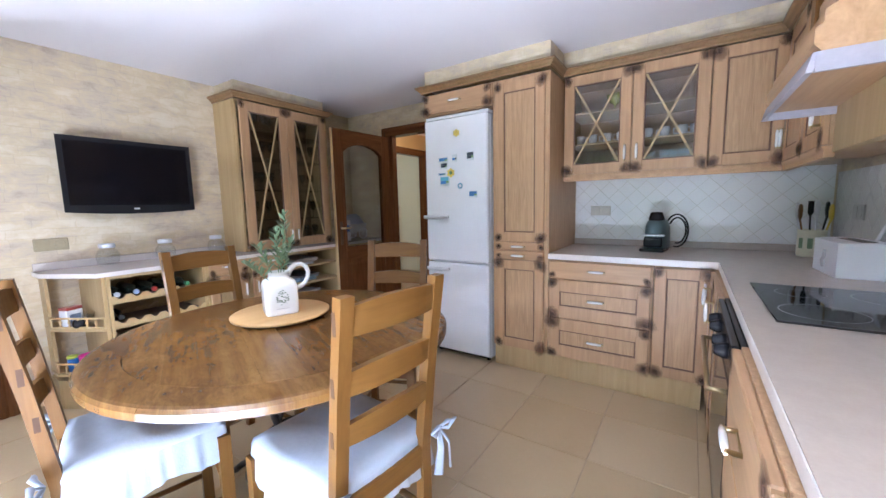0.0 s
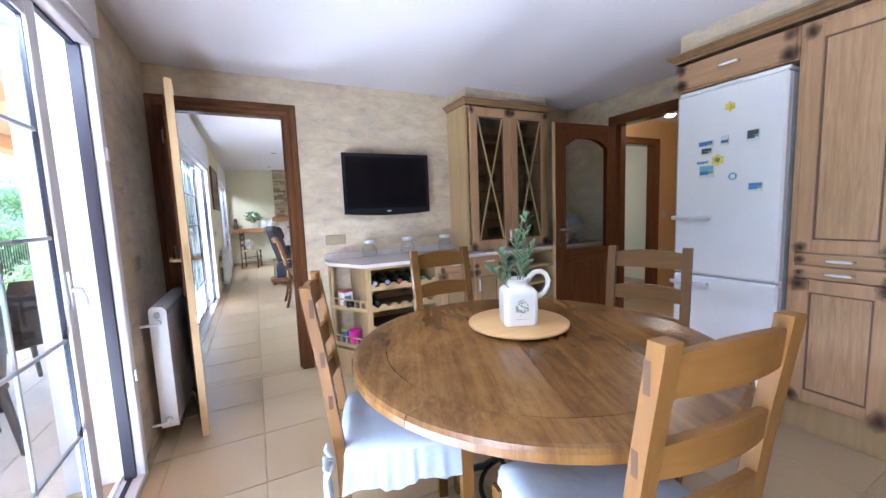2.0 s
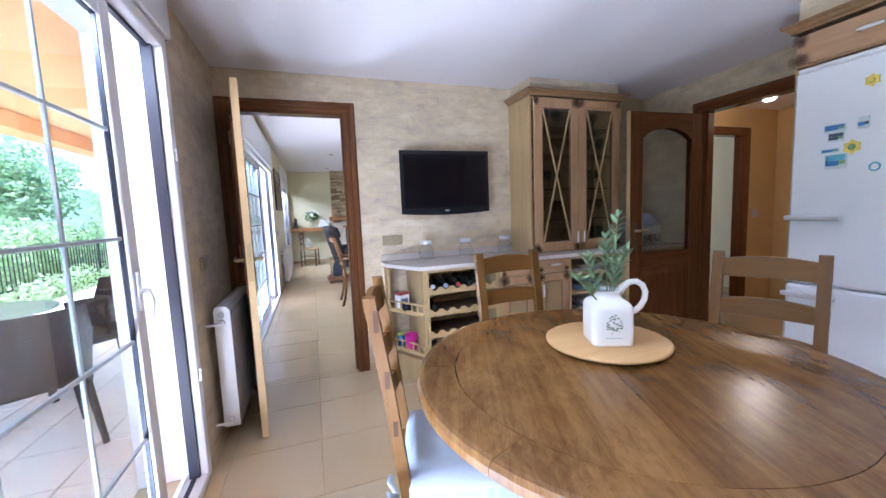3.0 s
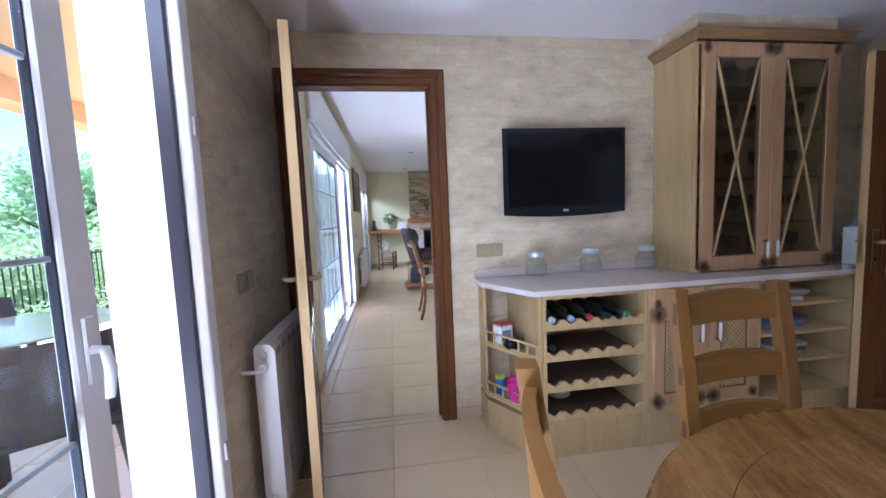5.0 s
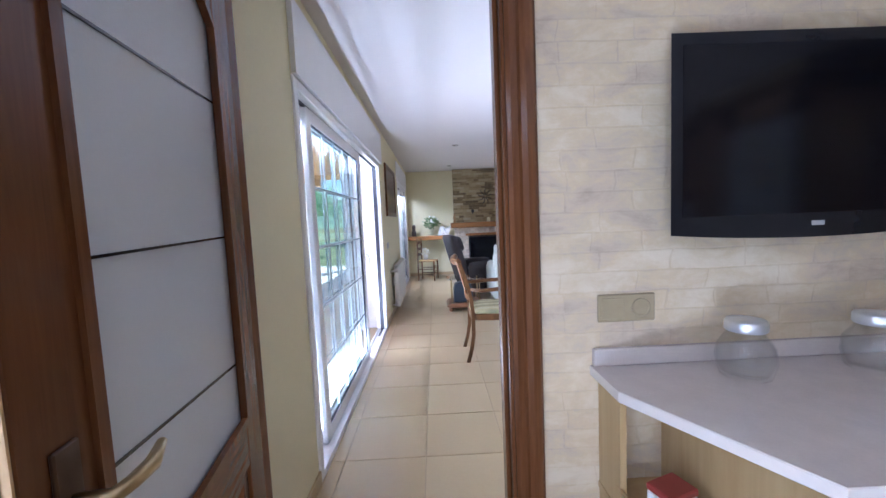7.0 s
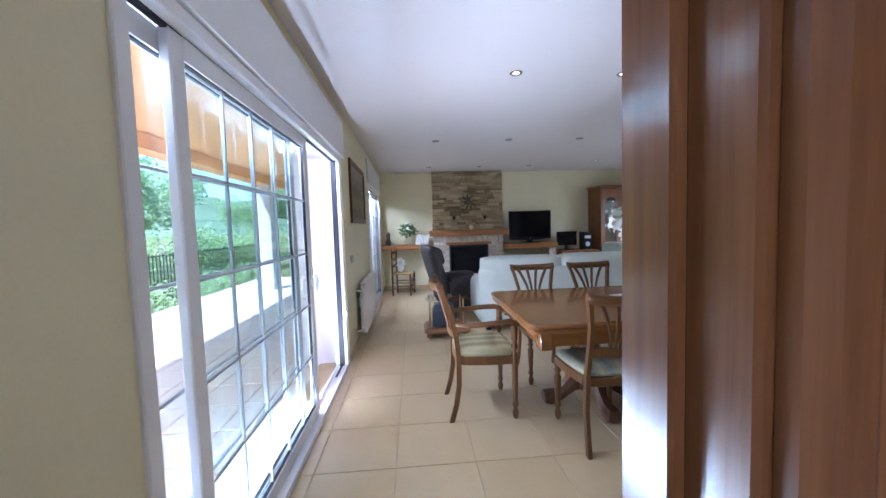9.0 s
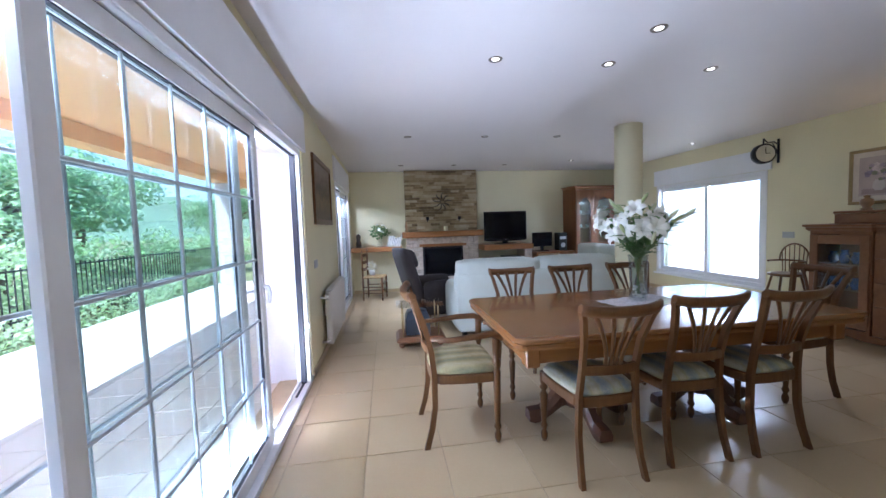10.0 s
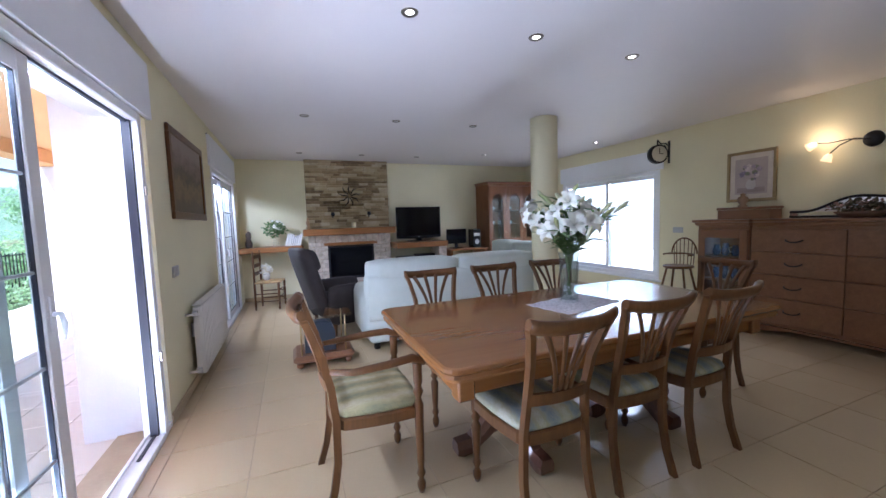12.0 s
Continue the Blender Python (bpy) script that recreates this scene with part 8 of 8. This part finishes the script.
# ---- sideboard wall (local: front faces -y; turned to face the room) ----
SX, SY = 5.06, 9.27
t = thing("sideboard", "long cherry sideboard with drawers and glazed ends", "sideboard", pose(SX, SY, 0, 0, 0, R90))
DEP = LX - SX - 0.014
for a, b, f0 in ((0, 0.56, 0.0), (2.12, 2.68, 0.0)):
    bm = bmesh.new()
    for p in ((a, a + 0.03, f0, DEP, 0.09, 1.16), (b - 0.03, b, f0, DEP, 0.09, 1.16), (a + 0.03, b - 0.03, DEP - 0.02, DEP, 0.09, 1.16), (a + 0.03, b - 0.03, f0, DEP - 0.02, 0.09, 0.12), (a + 0.03, b - 0.03, f0, DEP - 0.02, 1.13, 1.16)):
        box(bm, *p)
    part("end_cabinet", bm, M_SIDE, t)
    bm = bmesh.new()
    for p in ((a + 0.01, a + 0.09, 0.14, 1.12), (b - 0.09, b - 0.01, 0.14, 1.12), (a + 0.09, b - 0.09, 1.02, 1.12), (a + 0.09, b - 0.09, 0.14, 0.24)):
        box(bm, p[0], p[1], f0 - 0.022, f0 - 0.001, p[2], p[3], 0.003)
    d = part("door", bm, M_SIDE, t)
    block("pane", M_CGLASS, d, a + 0.09, b - 0.09, f0 - 0.012, f0 - 0.009, 0.24, 1.02, 0).visible_shadow = False
    for z in (0.5, 0.78):
        block("shelf", M_SIDE, t, a + 0.031, b - 0.031, 0.03, DEP - 0.021, z, z + 0.018, 0)
block("drawer_case", M_SIDE, t, 0.561, 2.119, 0.03, DEP, 0.09, 1.16, 0.003)
for r, (z0, z1) in enumerate(((0.888, 1.13), (0.644, 0.884), (0.40, 0.640), (0.13, 0.396))):
    for c in range(2):
        a = 0.568 + c * 0.774
        d = block("drawer", M_SIDE, t, a, a + 0.770, 0.010, 0.029, z0, z1, 0.004)
        bm = bmesh.new()
        x = a + 0.385
        tube(bm, [(x - 0.07, 0.008, (z0 + z1) / 2 + 0.012), (x - 0.06, -0.016, (z0 + z1) / 2), (x - 0.02, -0.022, (z0 + z1) / 2 - 0.012), (x + 0.02, -0.022, (z0 + z1) / 2 - 0.012), (x + 0.06, -0.016, (z0 + z1) / 2), (x + 0.07, 0.008, (z0 + z1) / 2 + 0.012)], 0.006, 6)
        part("bail_handle", bm, M_IRON, d, "dark bail handle")
bm = bmesh.new()
sweep(bm, [(0, DEP), (0, 0), (0.55, 0), (0.57, 0.03), (2.11, 0.03), (2.13, 0), (2.68, 0), (2.68, DEP)], [(-0.02, 1.161), (0.012, 1.161), (0.03, 1.185), (0.03, 1.20), (0.05, 1.21), (0.05, 1.235), (-0.02, 1.235)])
part("top_moulding", bm, M_SIDE, t)
block("top", M_SIDE, t, 0.021, 2.659, 0.051, DEP, 1.2, 1.234, 0)
bm = bmesh.new()
xs = sling(41, 0.0, 2.68)
rings(bm, [[(q, 0.0, 0.07 - 0.05 * max(0, math.sin((q - 0.2) / 2.28 * math.pi * 3)) if 0.2 < q < 2.48 else 0.001), (q, 0.025, 0.07 - 0.05 * max(0, math.sin((q - 0.2) / 2.28 * math.pi * 3)) if 0.2 < q < 2.48 else 0.001), (q, 0.025, 0.0895), (q, 0.0, 0.0895)] for q in xs], smooth=False)
part("apron", bm, M_SIDE, t)
M_BLUECHINA = plain("blue_china", (0.10, 0.16, 0.32), 0.2, vary=0.8, scale=30)
def china(m, r, h, label):
    t = thing("china_jug", label, "jug", m, "china in the sideboard")
    bm = bmesh.new()
    lathe(bm, [(r * 0.6, 0), (r, h * 0.3), (r * 0.9, h * 0.6), (r * 0.55, h * 0.8), (r * 0.7, h)], seg=14)
    part("body", bm, M_BLUECHINA, t)
    bm = bmesh.new()
    tube(bm, [(r * 0.7, 0, h * 0.85), (r * 1.5, 0, h * 0.7), (r * 0.9, 0, h * 0.3)], 0.006, 6)
    part("handle", bm, M_PORC, t)
for k in range(4):
    for z in (0.799, 0.519):
        china(pose(SX + 0.16, SY - 0.12 - 0.105 * k, z, 0, 0, 60 * k), 0.045, 0.13 + 0.02 * (k % 2), "blue and white china jug behind glass")
t = thing("keepsake_box", "dark wooden box on the sideboard", "box", pose(SX + 0.22, SY - 0.42, 1.2355, 0, 0, R90))
block("body", M_SIDE, t, -0.27, 0.27, -0.11, 0.11, 0, 0.11, 0.004)
block("lid", M_SIDE, t, -0.28, 0.28, -0.12, 0.12, 0.112, 0.14, 0.006)
t = thing("mantel_ornament", "small brown ornament on the wooden box", "ornament", pose(SX + 0.22, SY - 0.36, 1.3765))
bm = bmesh.new()
lathe(bm, [(0.045, 0), (0.05, 0.015), (0.03, 0.03), (0.055, 0.07), (0.05, 0.11), (0.02, 0.13), (0.03, 0.15), (0.0, 0.165)], seg=16, caps=False)
part("body", bm, plain("brown_ceramic", (0.22, 0.13, 0.07), 0.35), t)
# mirror lying along the sideboard back, wavy topped
t = thing("overmantel_mirror", "low wavy-topped mirror standing on the sideboard", "mirror", pose(LX - 0.04, SY - 0.72, 1.2355, -6, 0, R90))
def wave(x):
    return 0.05 + 0.15 * math.exp(-((x - 0.75) / 0.5) ** 4) + 0.012 * math.cos(x * 12)
xs = sling(40, 0.02, 1.5)
bm = bmesh.new()
rings(bm, [[(q, 0, 0.012), (q, 0.008, 0.012), (q, 0.008, wave(q)), (q, 0, wave(q))] for q in xs], smooth=False)
part("mirror_glass", bm, plain("silvered_glass", (0.9, 0.9, 0.9), 0.02, 1.0, vary=0.0), t, "mirror")
bm = bmesh.new()
tube(bm, [(q, 0.002, wave(q)) for q in xs], 0.014, 8)
part("frame", bm, M_IRON, t)
bm = bmesh.new()
tube(bm, [(0.02, 0.002, 0.012), (1.5, 0.002, 0.012)], 0.012, 8)
part("frame", bm, M_IRON, t)
t = thing("flower_basket", "dark dried-flower arrangement on the sideboard", "arrangement", pose(SX + 0.2, SY - 1.35, 1.2355))
bm = bmesh.new()
lathe(bm, [(0.08, 0), (0.11, 0.04), (0.12, 0.06)], seg=18, squash=(0.8, 1.6))
part("basket", bm, M_GROOVE, t)
for nm, mat, k in (("foliage", plain("dry_leaf", (0.10, 0.08, 0.05), 0.7), 300), ("blooms", plain("dusty_pink", (0.42, 0.24, 0.2), 0.7), 70)):
    bm = bmesh.new()
    leaves(bm, rng, (0, 0, 0.10), (0.09, 0.20, 0.06), k, 0.05)
    part(nm, bm, mat, t)


def framed_picture(m, w, h, fw, frame_mat, art, label, mount=0.05):
    """Local: hangs on the wall at y 0, faces -y, centred."""
    t = thing("framed_picture", label, "picture", m)
    for a, b, c, d in ((-w / 2, w / 2, h / 2 - fw, h / 2), (-w / 2, w / 2, -h / 2, -h / 2 + fw), (-w / 2, -w / 2 + fw, -h / 2 + fw, h / 2 - fw), (w / 2 - fw, w / 2, -h / 2 + fw, h / 2 - fw)):
        block("frame", frame_mat, t, a, b, -0.028, -0.002, c, d, 0.006)
    block("mount", plain("picture_mount", (0.62, 0.55, 0.47), 0.8), t, -w / 2 + fw, w / 2 - fw, -0.012, -0.004, -h / 2 + fw, h / 2 - fw, 0)
    block("print", art, t, -w / 2 + fw + mount, w / 2 - fw - mount, -0.0135, -0.0122, -h / 2 + fw + mount, h / 2 - fw - mount, 0)
    return t


def landscape(name):
    """A dim landscape: pale sky, dark tree line, golden field."""
    n = Nodes(name, 0.45)
    gen = n.t.nodes.new("ShaderNodeTexCoord")
    sep = n.t.nodes.new("ShaderNodeSeparateXYZ")
    n.link(gen.outputs["Generated"], sep.inputs[0])
    blot = n.noise(n.coords((1, 1, 2)), 5, 5, 0.6)
    f = n.math("ADD", sep.outputs[2], n.math("MULTIPLY", n.math("SUBTRACT", blot, 0.5), 0.7))
    n.color(n.ramp(f, [(0.1, (0.09, 0.055, 0.03)), (0.35, (0.20, 0.135, 0.06)), (0.52, (0.06, 0.045, 0.03)), (0.66, (0.15, 0.105, 0.08)), (0.9, (0.27, 0.21, 0.17))]))
    return n.mat


pic = framed_picture(pose(LX, 8.93, 1.74, 0, 0, R90), 0.52, 0.60, 0.035, plain("gilt_frame", (0.34, 0.25, 0.12), 0.4, 0.4), plain("faded_print_ground", (0.44, 0.36, 0.34), 0.6, vary=0.15, scale=5), "vase of flowers print in a gilt frame", 0.055)
bm = bmesh.new()
rings(bm, [[(w_ * a, -0.0142 + 0.0006 * b, z) for a, b in ((-1, 0), (1, 0), (1, 1), (-1, 1))] for w_, z in ((0.030, -0.155), (0.052, -0.12), (0.048, -0.07), (0.030, -0.045), (0.038, -0.035))], smooth=False)
part("painted_vase", bm, plain("print_vase", (0.52, 0.48, 0.46), 0.6), pic)
bm = bmesh.new()
box(bm, -0.145, 0.145, -0.0140, -0.0136, -0.19, -0.135)
part("painted_table", bm, plain("print_table", (0.33, 0.26, 0.25), 0.6), pic)
PRINT = [plain("print_bloom", c, 0.6, vary=0.3, scale=40) for c in ((0.24, 0.20, 0.27), (0.55, 0.46, 0.46), (0.36, 0.29, 0.34), (0.20, 0.21, 0.15))]
prng = random.Random(17)
for k in range(22):
    a, r = prng.uniform(0, math.tau), 0.105 * prng.random() ** 0.5
    bm = bmesh.new()
    q = prng.uniform(0.016, 0.032)
    x, z = r * math.cos(a), 0.045 + 0.85 * r * math.sin(a)
    rings(bm, [[(x + q * (1 + 0.2 * math.sin(5 * u)) * math.cos(u), y, z + q * 0.85 * (1 + 0.2 * math.sin(5 * u)) * math.sin(u)) for u in [i * math.tau / 15 for i in range(15)]] for y in (-0.0138, -0.0144 - 0.00005 * k)], smooth=False)
    part("painted_bloom", bm, PRINT[k % 4], pic)
framed_picture(pose(WX, 10.14, 1.775, 0, 0, 90), 1.15, 0.72, 0.06, M_CHAIR, landscape("dim_painting"), "dark still-life painting in a wooden frame", 0.0)
wall_plate("switch_plate", pose(WX + 0.0005, 9.53, 1.02, 0, 0, 90), 0.15, 0.08, M_GREYPLATE, "grey switch plate beside the sliding door", False)
wall_plate("switch_plate", pose(LX - 0.0005, 9.83, 1.09, 0, 0, R90), 0.15, 0.08, M_GREYPLATE, "grey switch plate beside the window", False)

# hanging station clock
t = thing("station_clock", "round double-faced clock on an iron bracket", "clock", pose(LX, 9.98, 2.17))
bm = bmesh.new()
lathe(bm, [(0.115, -0.045), (0.13, -0.04), (0.13, 0.04), (0.115, 0.045)], seg=32)
bodyc = part("case", bm, M_IRON, t, "", pose(-0.24, 0.0, 0.0, 90, 0, -20))
bm = bmesh.new()
lathe(bm, [(0.108, 0.0), (0.108, 0.003)], seg=32)
part("dial", bm, plain("aged_dial", (0.58, 0.54, 0.42), 0.5), t, "cream dial", pose(-0.24 - 0.0155, -0.0425, 0.0, 90, 0, -20))
bm = bmesh.new()
box(bm, -0.004, 0.004, -0.003, 0.0, 0, 0.08)
box(bm, 0.0, 0.055, -0.003, 0.0, -0.004, 0.004)
part("clock_arm", bm, M_BLACK, t, "", pose(-0.24 - 0.017, -0.047, 0.0, 0, 0, -20))
bm = bmesh.new()
tube(bm, [(0, 0, 0.12), (-0.08, 0, 0.16), (-0.18, 0, 0.15), (-0.24, 0, 0.20)], 0.008, 6)
tube(bm, [(0, 0, -0.05), (-0.04, 0, 0.06), (-0.10, 0, 0.14)], 0.006, 6)
tube(bm, [(-0.24, 0, 0.2), (-0.24, 0, 0.12)], 0.01, 6)
part("bracket", bm, M_IRON, t)
block("wall_bar", M_IRON, t, -0.012, -0.001, -0.015, 0.015, -0.12, 0.2, 0.002)

# wall light
t = thing("wall_light", "iron wall light with two glowing tulip shades", "wall light", pose(LX, 7.93, 1.97))
bm = bmesh.new()
lathe(bm, [(0.075, 0), (0.07, 0.015), (0.03, 0.03)], seg=24)
part("wall_rose", bm, M_IRON, t, "", pose(-0.001, 0, 0, 0, -90, 0))
for k, (dy, dz) in enumerate(((0.36, 0.02), (0.26, -0.10))):
    bm = bmesh.new()
    tube(bm, [(-0.025, 0.01, 0), (-0.08, dy * 0.4, 0.02), (-0.11, dy * 0.75, 0.0 + dz * 0.3), (-0.12, dy, dz)], 0.006, 6)
    a = part("arm", bm, M_IRON, t)
    bm = bmesh.new()
    lathe(bm, [(0.012, 0), (0.032, 0.025), (0.036, 0.055), (0.044, 0.08), (0.04, 0.08), (0.03, 0.055), (0.0, 0.012)], seg=16, caps=False)
    part("shade", bm, M_SHADEGLOW, a, "glowing tulip glass shade", pose(-0.12, dy, dz, -115 if k == 0 else -160, 0, 0))
ld = bpy.data.lights.new("wall_light_bulb", "POINT")
ld.energy, ld.color, ld.shadow_soft_size = 0.55, (1.0, 0.72, 0.4), 0.04
new("wall_light_bulb", ld).matrix_world = pose(LX - 0.16, 8.27, 2.02)

# windsor high chair
t = thing("windsor_high_chair", "dark spindle-back high chair by the window", "chair", pose(5.12, 9.57, 0, 0, 0, -78))
bm = bmesh.new()
lathe(bm, [(0.16, 0.60), (0.18, 0.612), (0.18, 0.63), (0.16, 0.637)], seg=24)
part("seat", bm, M_CHAIR, t)
for sx in (-1, 1):
    for sy in (-1, 1):
        bm = bmesh.new()
        tube(bm, [(sx * 0.10, sy * 0.10, 0.60), (sx * 0.20, sy * 0.20, 0.0)], [0.014, 0.016], 8)
        part("leg", bm, M_CHAIR, t)
    bm = bmesh.new()
    tube(bm, [(sx * 0.165, -0.165, 0.2), (sx * 0.165, 0.165, 0.2)], 0.009, 6)
    part("stretcher", bm, M_CHAIR, t)
bm = bmesh.new()
tube(bm, [(0.17 * math.cos(a), 0.17 * math.sin(a) * 1.0, 0.78) for a in [radians(-25 + 230 * k / 20) for k in range(21)]], 0.012, 8)
part("arm_rail", bm, M_CHAIR, t)
bm = bmesh.new()
tube(bm, [(0.155 * math.cos(radians(k * 10)), 0.165 - 0.0 * k, 0.78 + 0.21 * math.sin(radians(k * 10))) for k in range(19)], 0.010, 8)
part("bow", bm, M_CHAIR, t)
for k in range(7):
    a = radians(30 + 20 * k)
    x = 0.15 * math.cos(a)
    bm = bmesh.new()
    tube(bm, [(x * 0.9, 0.155, 0.635), (x, 0.165, 0.78 + 0.205 * math.sqrt(max(0, 1 - (x / 0.155) ** 2)))], 0.006, 6)
    part("spindle", bm, M_CHAIR, t)

# ---- ceiling spots ----
def spot(x, y, lit):
    t = thing("ceiling_spot", "recessed silver ceiling spot, lit" if lit else "recessed silver ceiling spot, unlit", "ceiling light", pose(x, y, LZ), "living room ceiling spots")
    bm = bmesh.new()
    lathe(bm, [(0.03, -0.002), (0.036, -0.007), (0.046, -0.007), (0.05, -0.001)], seg=24, caps=False)
    part("rim", bm, M_BRONZE, t)
    bm = bmesh.new()
    lathe(bm, [(0.021, -0.004), (0.021, -0.001)], seg=20)
    part("bulb", bm, M_SPOTGLOW if lit else M_GREYPLATE, t)


for x, y, lit in ((1.042, 8.255, True), (1.909, 8.269, True), (1.922, 7.769, True), (2.788, 8.292, True), (0.556, 10.517, False), (1.563, 10.482, False), (2.558, 10.463, False),
                  (0.55, 12.75, False), (1.56, 12.75, False), (2.56, 12.75, False), (3.72, 12.3, True), (3.95, 10.9, True), (5.0, 10.9, True)):
    spot(x, y, lit)
# hall lamp
t = thing("hall_lamp", "small bright hall ceiling lamp", "ceiling light", pose(3.95, 4.75, KZ))
bm = bmesh.new()
lathe(bm, [(0.03, -0.20), (0.05, -0.185), (0.055, -0.16), (0.045, -0.14)], seg=18)
part("globe", bm, lamp_glow("hall_globe", (1.0, 0.85, 0.62), 8.0), t)
bm = bmesh.new()
lathe(bm, [(0.045, -0.14), (0.012, -0.12), (0.012, -0.02), (0.05, -0.012), (0.06, -0.001)], seg=18)
part("base", bm, M_BRASS, t)
ld = bpy.data.lights.new("hall_bulb", "POINT")
ld.energy, ld.color, ld.shadow_soft_size = 1.7, (1.0, 0.80, 0.55), 0.05
new("hall_bulb", ld).matrix_world = pose(3.95, 4.75, KZ - 0.28)
wall_plate("switch_plate", pose(5.12, 5.5295, 1.1), 0.09, 0.09, M_GREYPLATE, "grey hall light switch", False, 1)


# ---- porch furniture ----
def wicker_chair(m):
    t = thing("wicker_armchair", "dark woven garden armchair on the terrace", "chair", m, "terrace chairs")
    for sx in (-1, 1):
        for sy in (-1, 1):
            bm = bmesh.new()
            tube(bm, [(sx * 0.21, sy * 0.2, 0.40), (sx * 0.25, sy * 0.25, 0)], [0.022, 0.016], 8)
            part("leg", bm, M_WICKER, t)
    block("seat", M_WICKER, t, -0.24, 0.24, -0.24, 0.22, 0.39, 0.43, 0.01)
    bm = bmesh.new()
    rings(bm, [[((0.27 + 0.03 * u) * math.cos(a), (0.25 + 0.05 * u) * math.sin(a), 0.42 + u * h) for u, h in ((0, 0), (1, 0.42 if math.sin(a) > 0.45 else 0.25))] for a in [radians(-20 + 220 * k / 22) for k in range(23)]], closed=False)
    bmesh.ops.solidify(bm, geom=bm.faces[:], thickness=0.02)
    part("back", bm, M_WICKER, t)
    return t


w0 = wicker_chair(pose(-1.50, 5.25, -0.0195, 0, 0, 215))
for x, y, rz in ((-1.6, 6.3, 320), (-2.75, 5.1, 150), (-2.75, 6.1, 40)):
    copy_thing(w0, pose(x, y, -0.0195, 0, 0, rz))
t = thing("terrace_table", "round dark wicker table with glass top", "table", pose(-2.15, 5.8, -0.0195))
bm = bmesh.new()
lathe(bm, [(0.48, 0.72), (0.5, 0.725), (0.5, 0.735)], seg=32)
part("top", bm, plain("frosted_top", (0.5, 0.56, 0.58), 0.1), t)
for k in range(4):
    a = k * math.pi / 2 + 0.5
    bm = bmesh.new()
    tube(bm, [(0.34 * math.cos(a), 0.34 * math.sin(a), 0.72), (0.4 * math.cos(a), 0.4 * math.sin(a), 0)], 0.025, 8)
    part("leg", bm, M_WICKER, t)

# ---- floor tiles ----
P = 0.455
tiles = {}
rows_y = [2.40 + P * k for k in range(-3, 26)]
cols_x = [0.065 + P * k for k in range(-2, 13)]


def lay(x0, x1, y0, y1):
    key = (round(x1 - x0, 3), round(y1 - y0, 3))
    if key[0] < 0.02 or key[1] < 0.02:
        return
    if key not in tiles:
        bm = bmesh.new()
        w, d = key[0] / 2 - 0.002, key[1] / 2 - 0.002
        box(bm, -w, w, -d, d, -0.012, 0, 0.0015)
        tiles[key] = mesh_of("tile", bm, M_TILE)
    o = new("tile", tiles[key])
    o.parent = floor
    o.matrix_basis = pose((x0 + x1) / 2, (y0 + y1) / 2, 0)


def lay_room(rx0, rx1, ry0, ry1):
    for a in cols_x:
        for b in rows_y:
            x0, x1, y0, y1 = max(a, rx0), min(a + P, rx1), max(b, ry0), min(b + P, ry1)
            if x1 > x0 and y1 > y0:
                lay(x0, x1, y0, y1)


lay_room(-0.585, KX, KY0, KY)
lay_room(D0, D1, KY, LY0)
lay_room(-0.585, LX, LY0, LY1)
lay_room(KX + 0.12, 5.47, 3.9, 5.53)
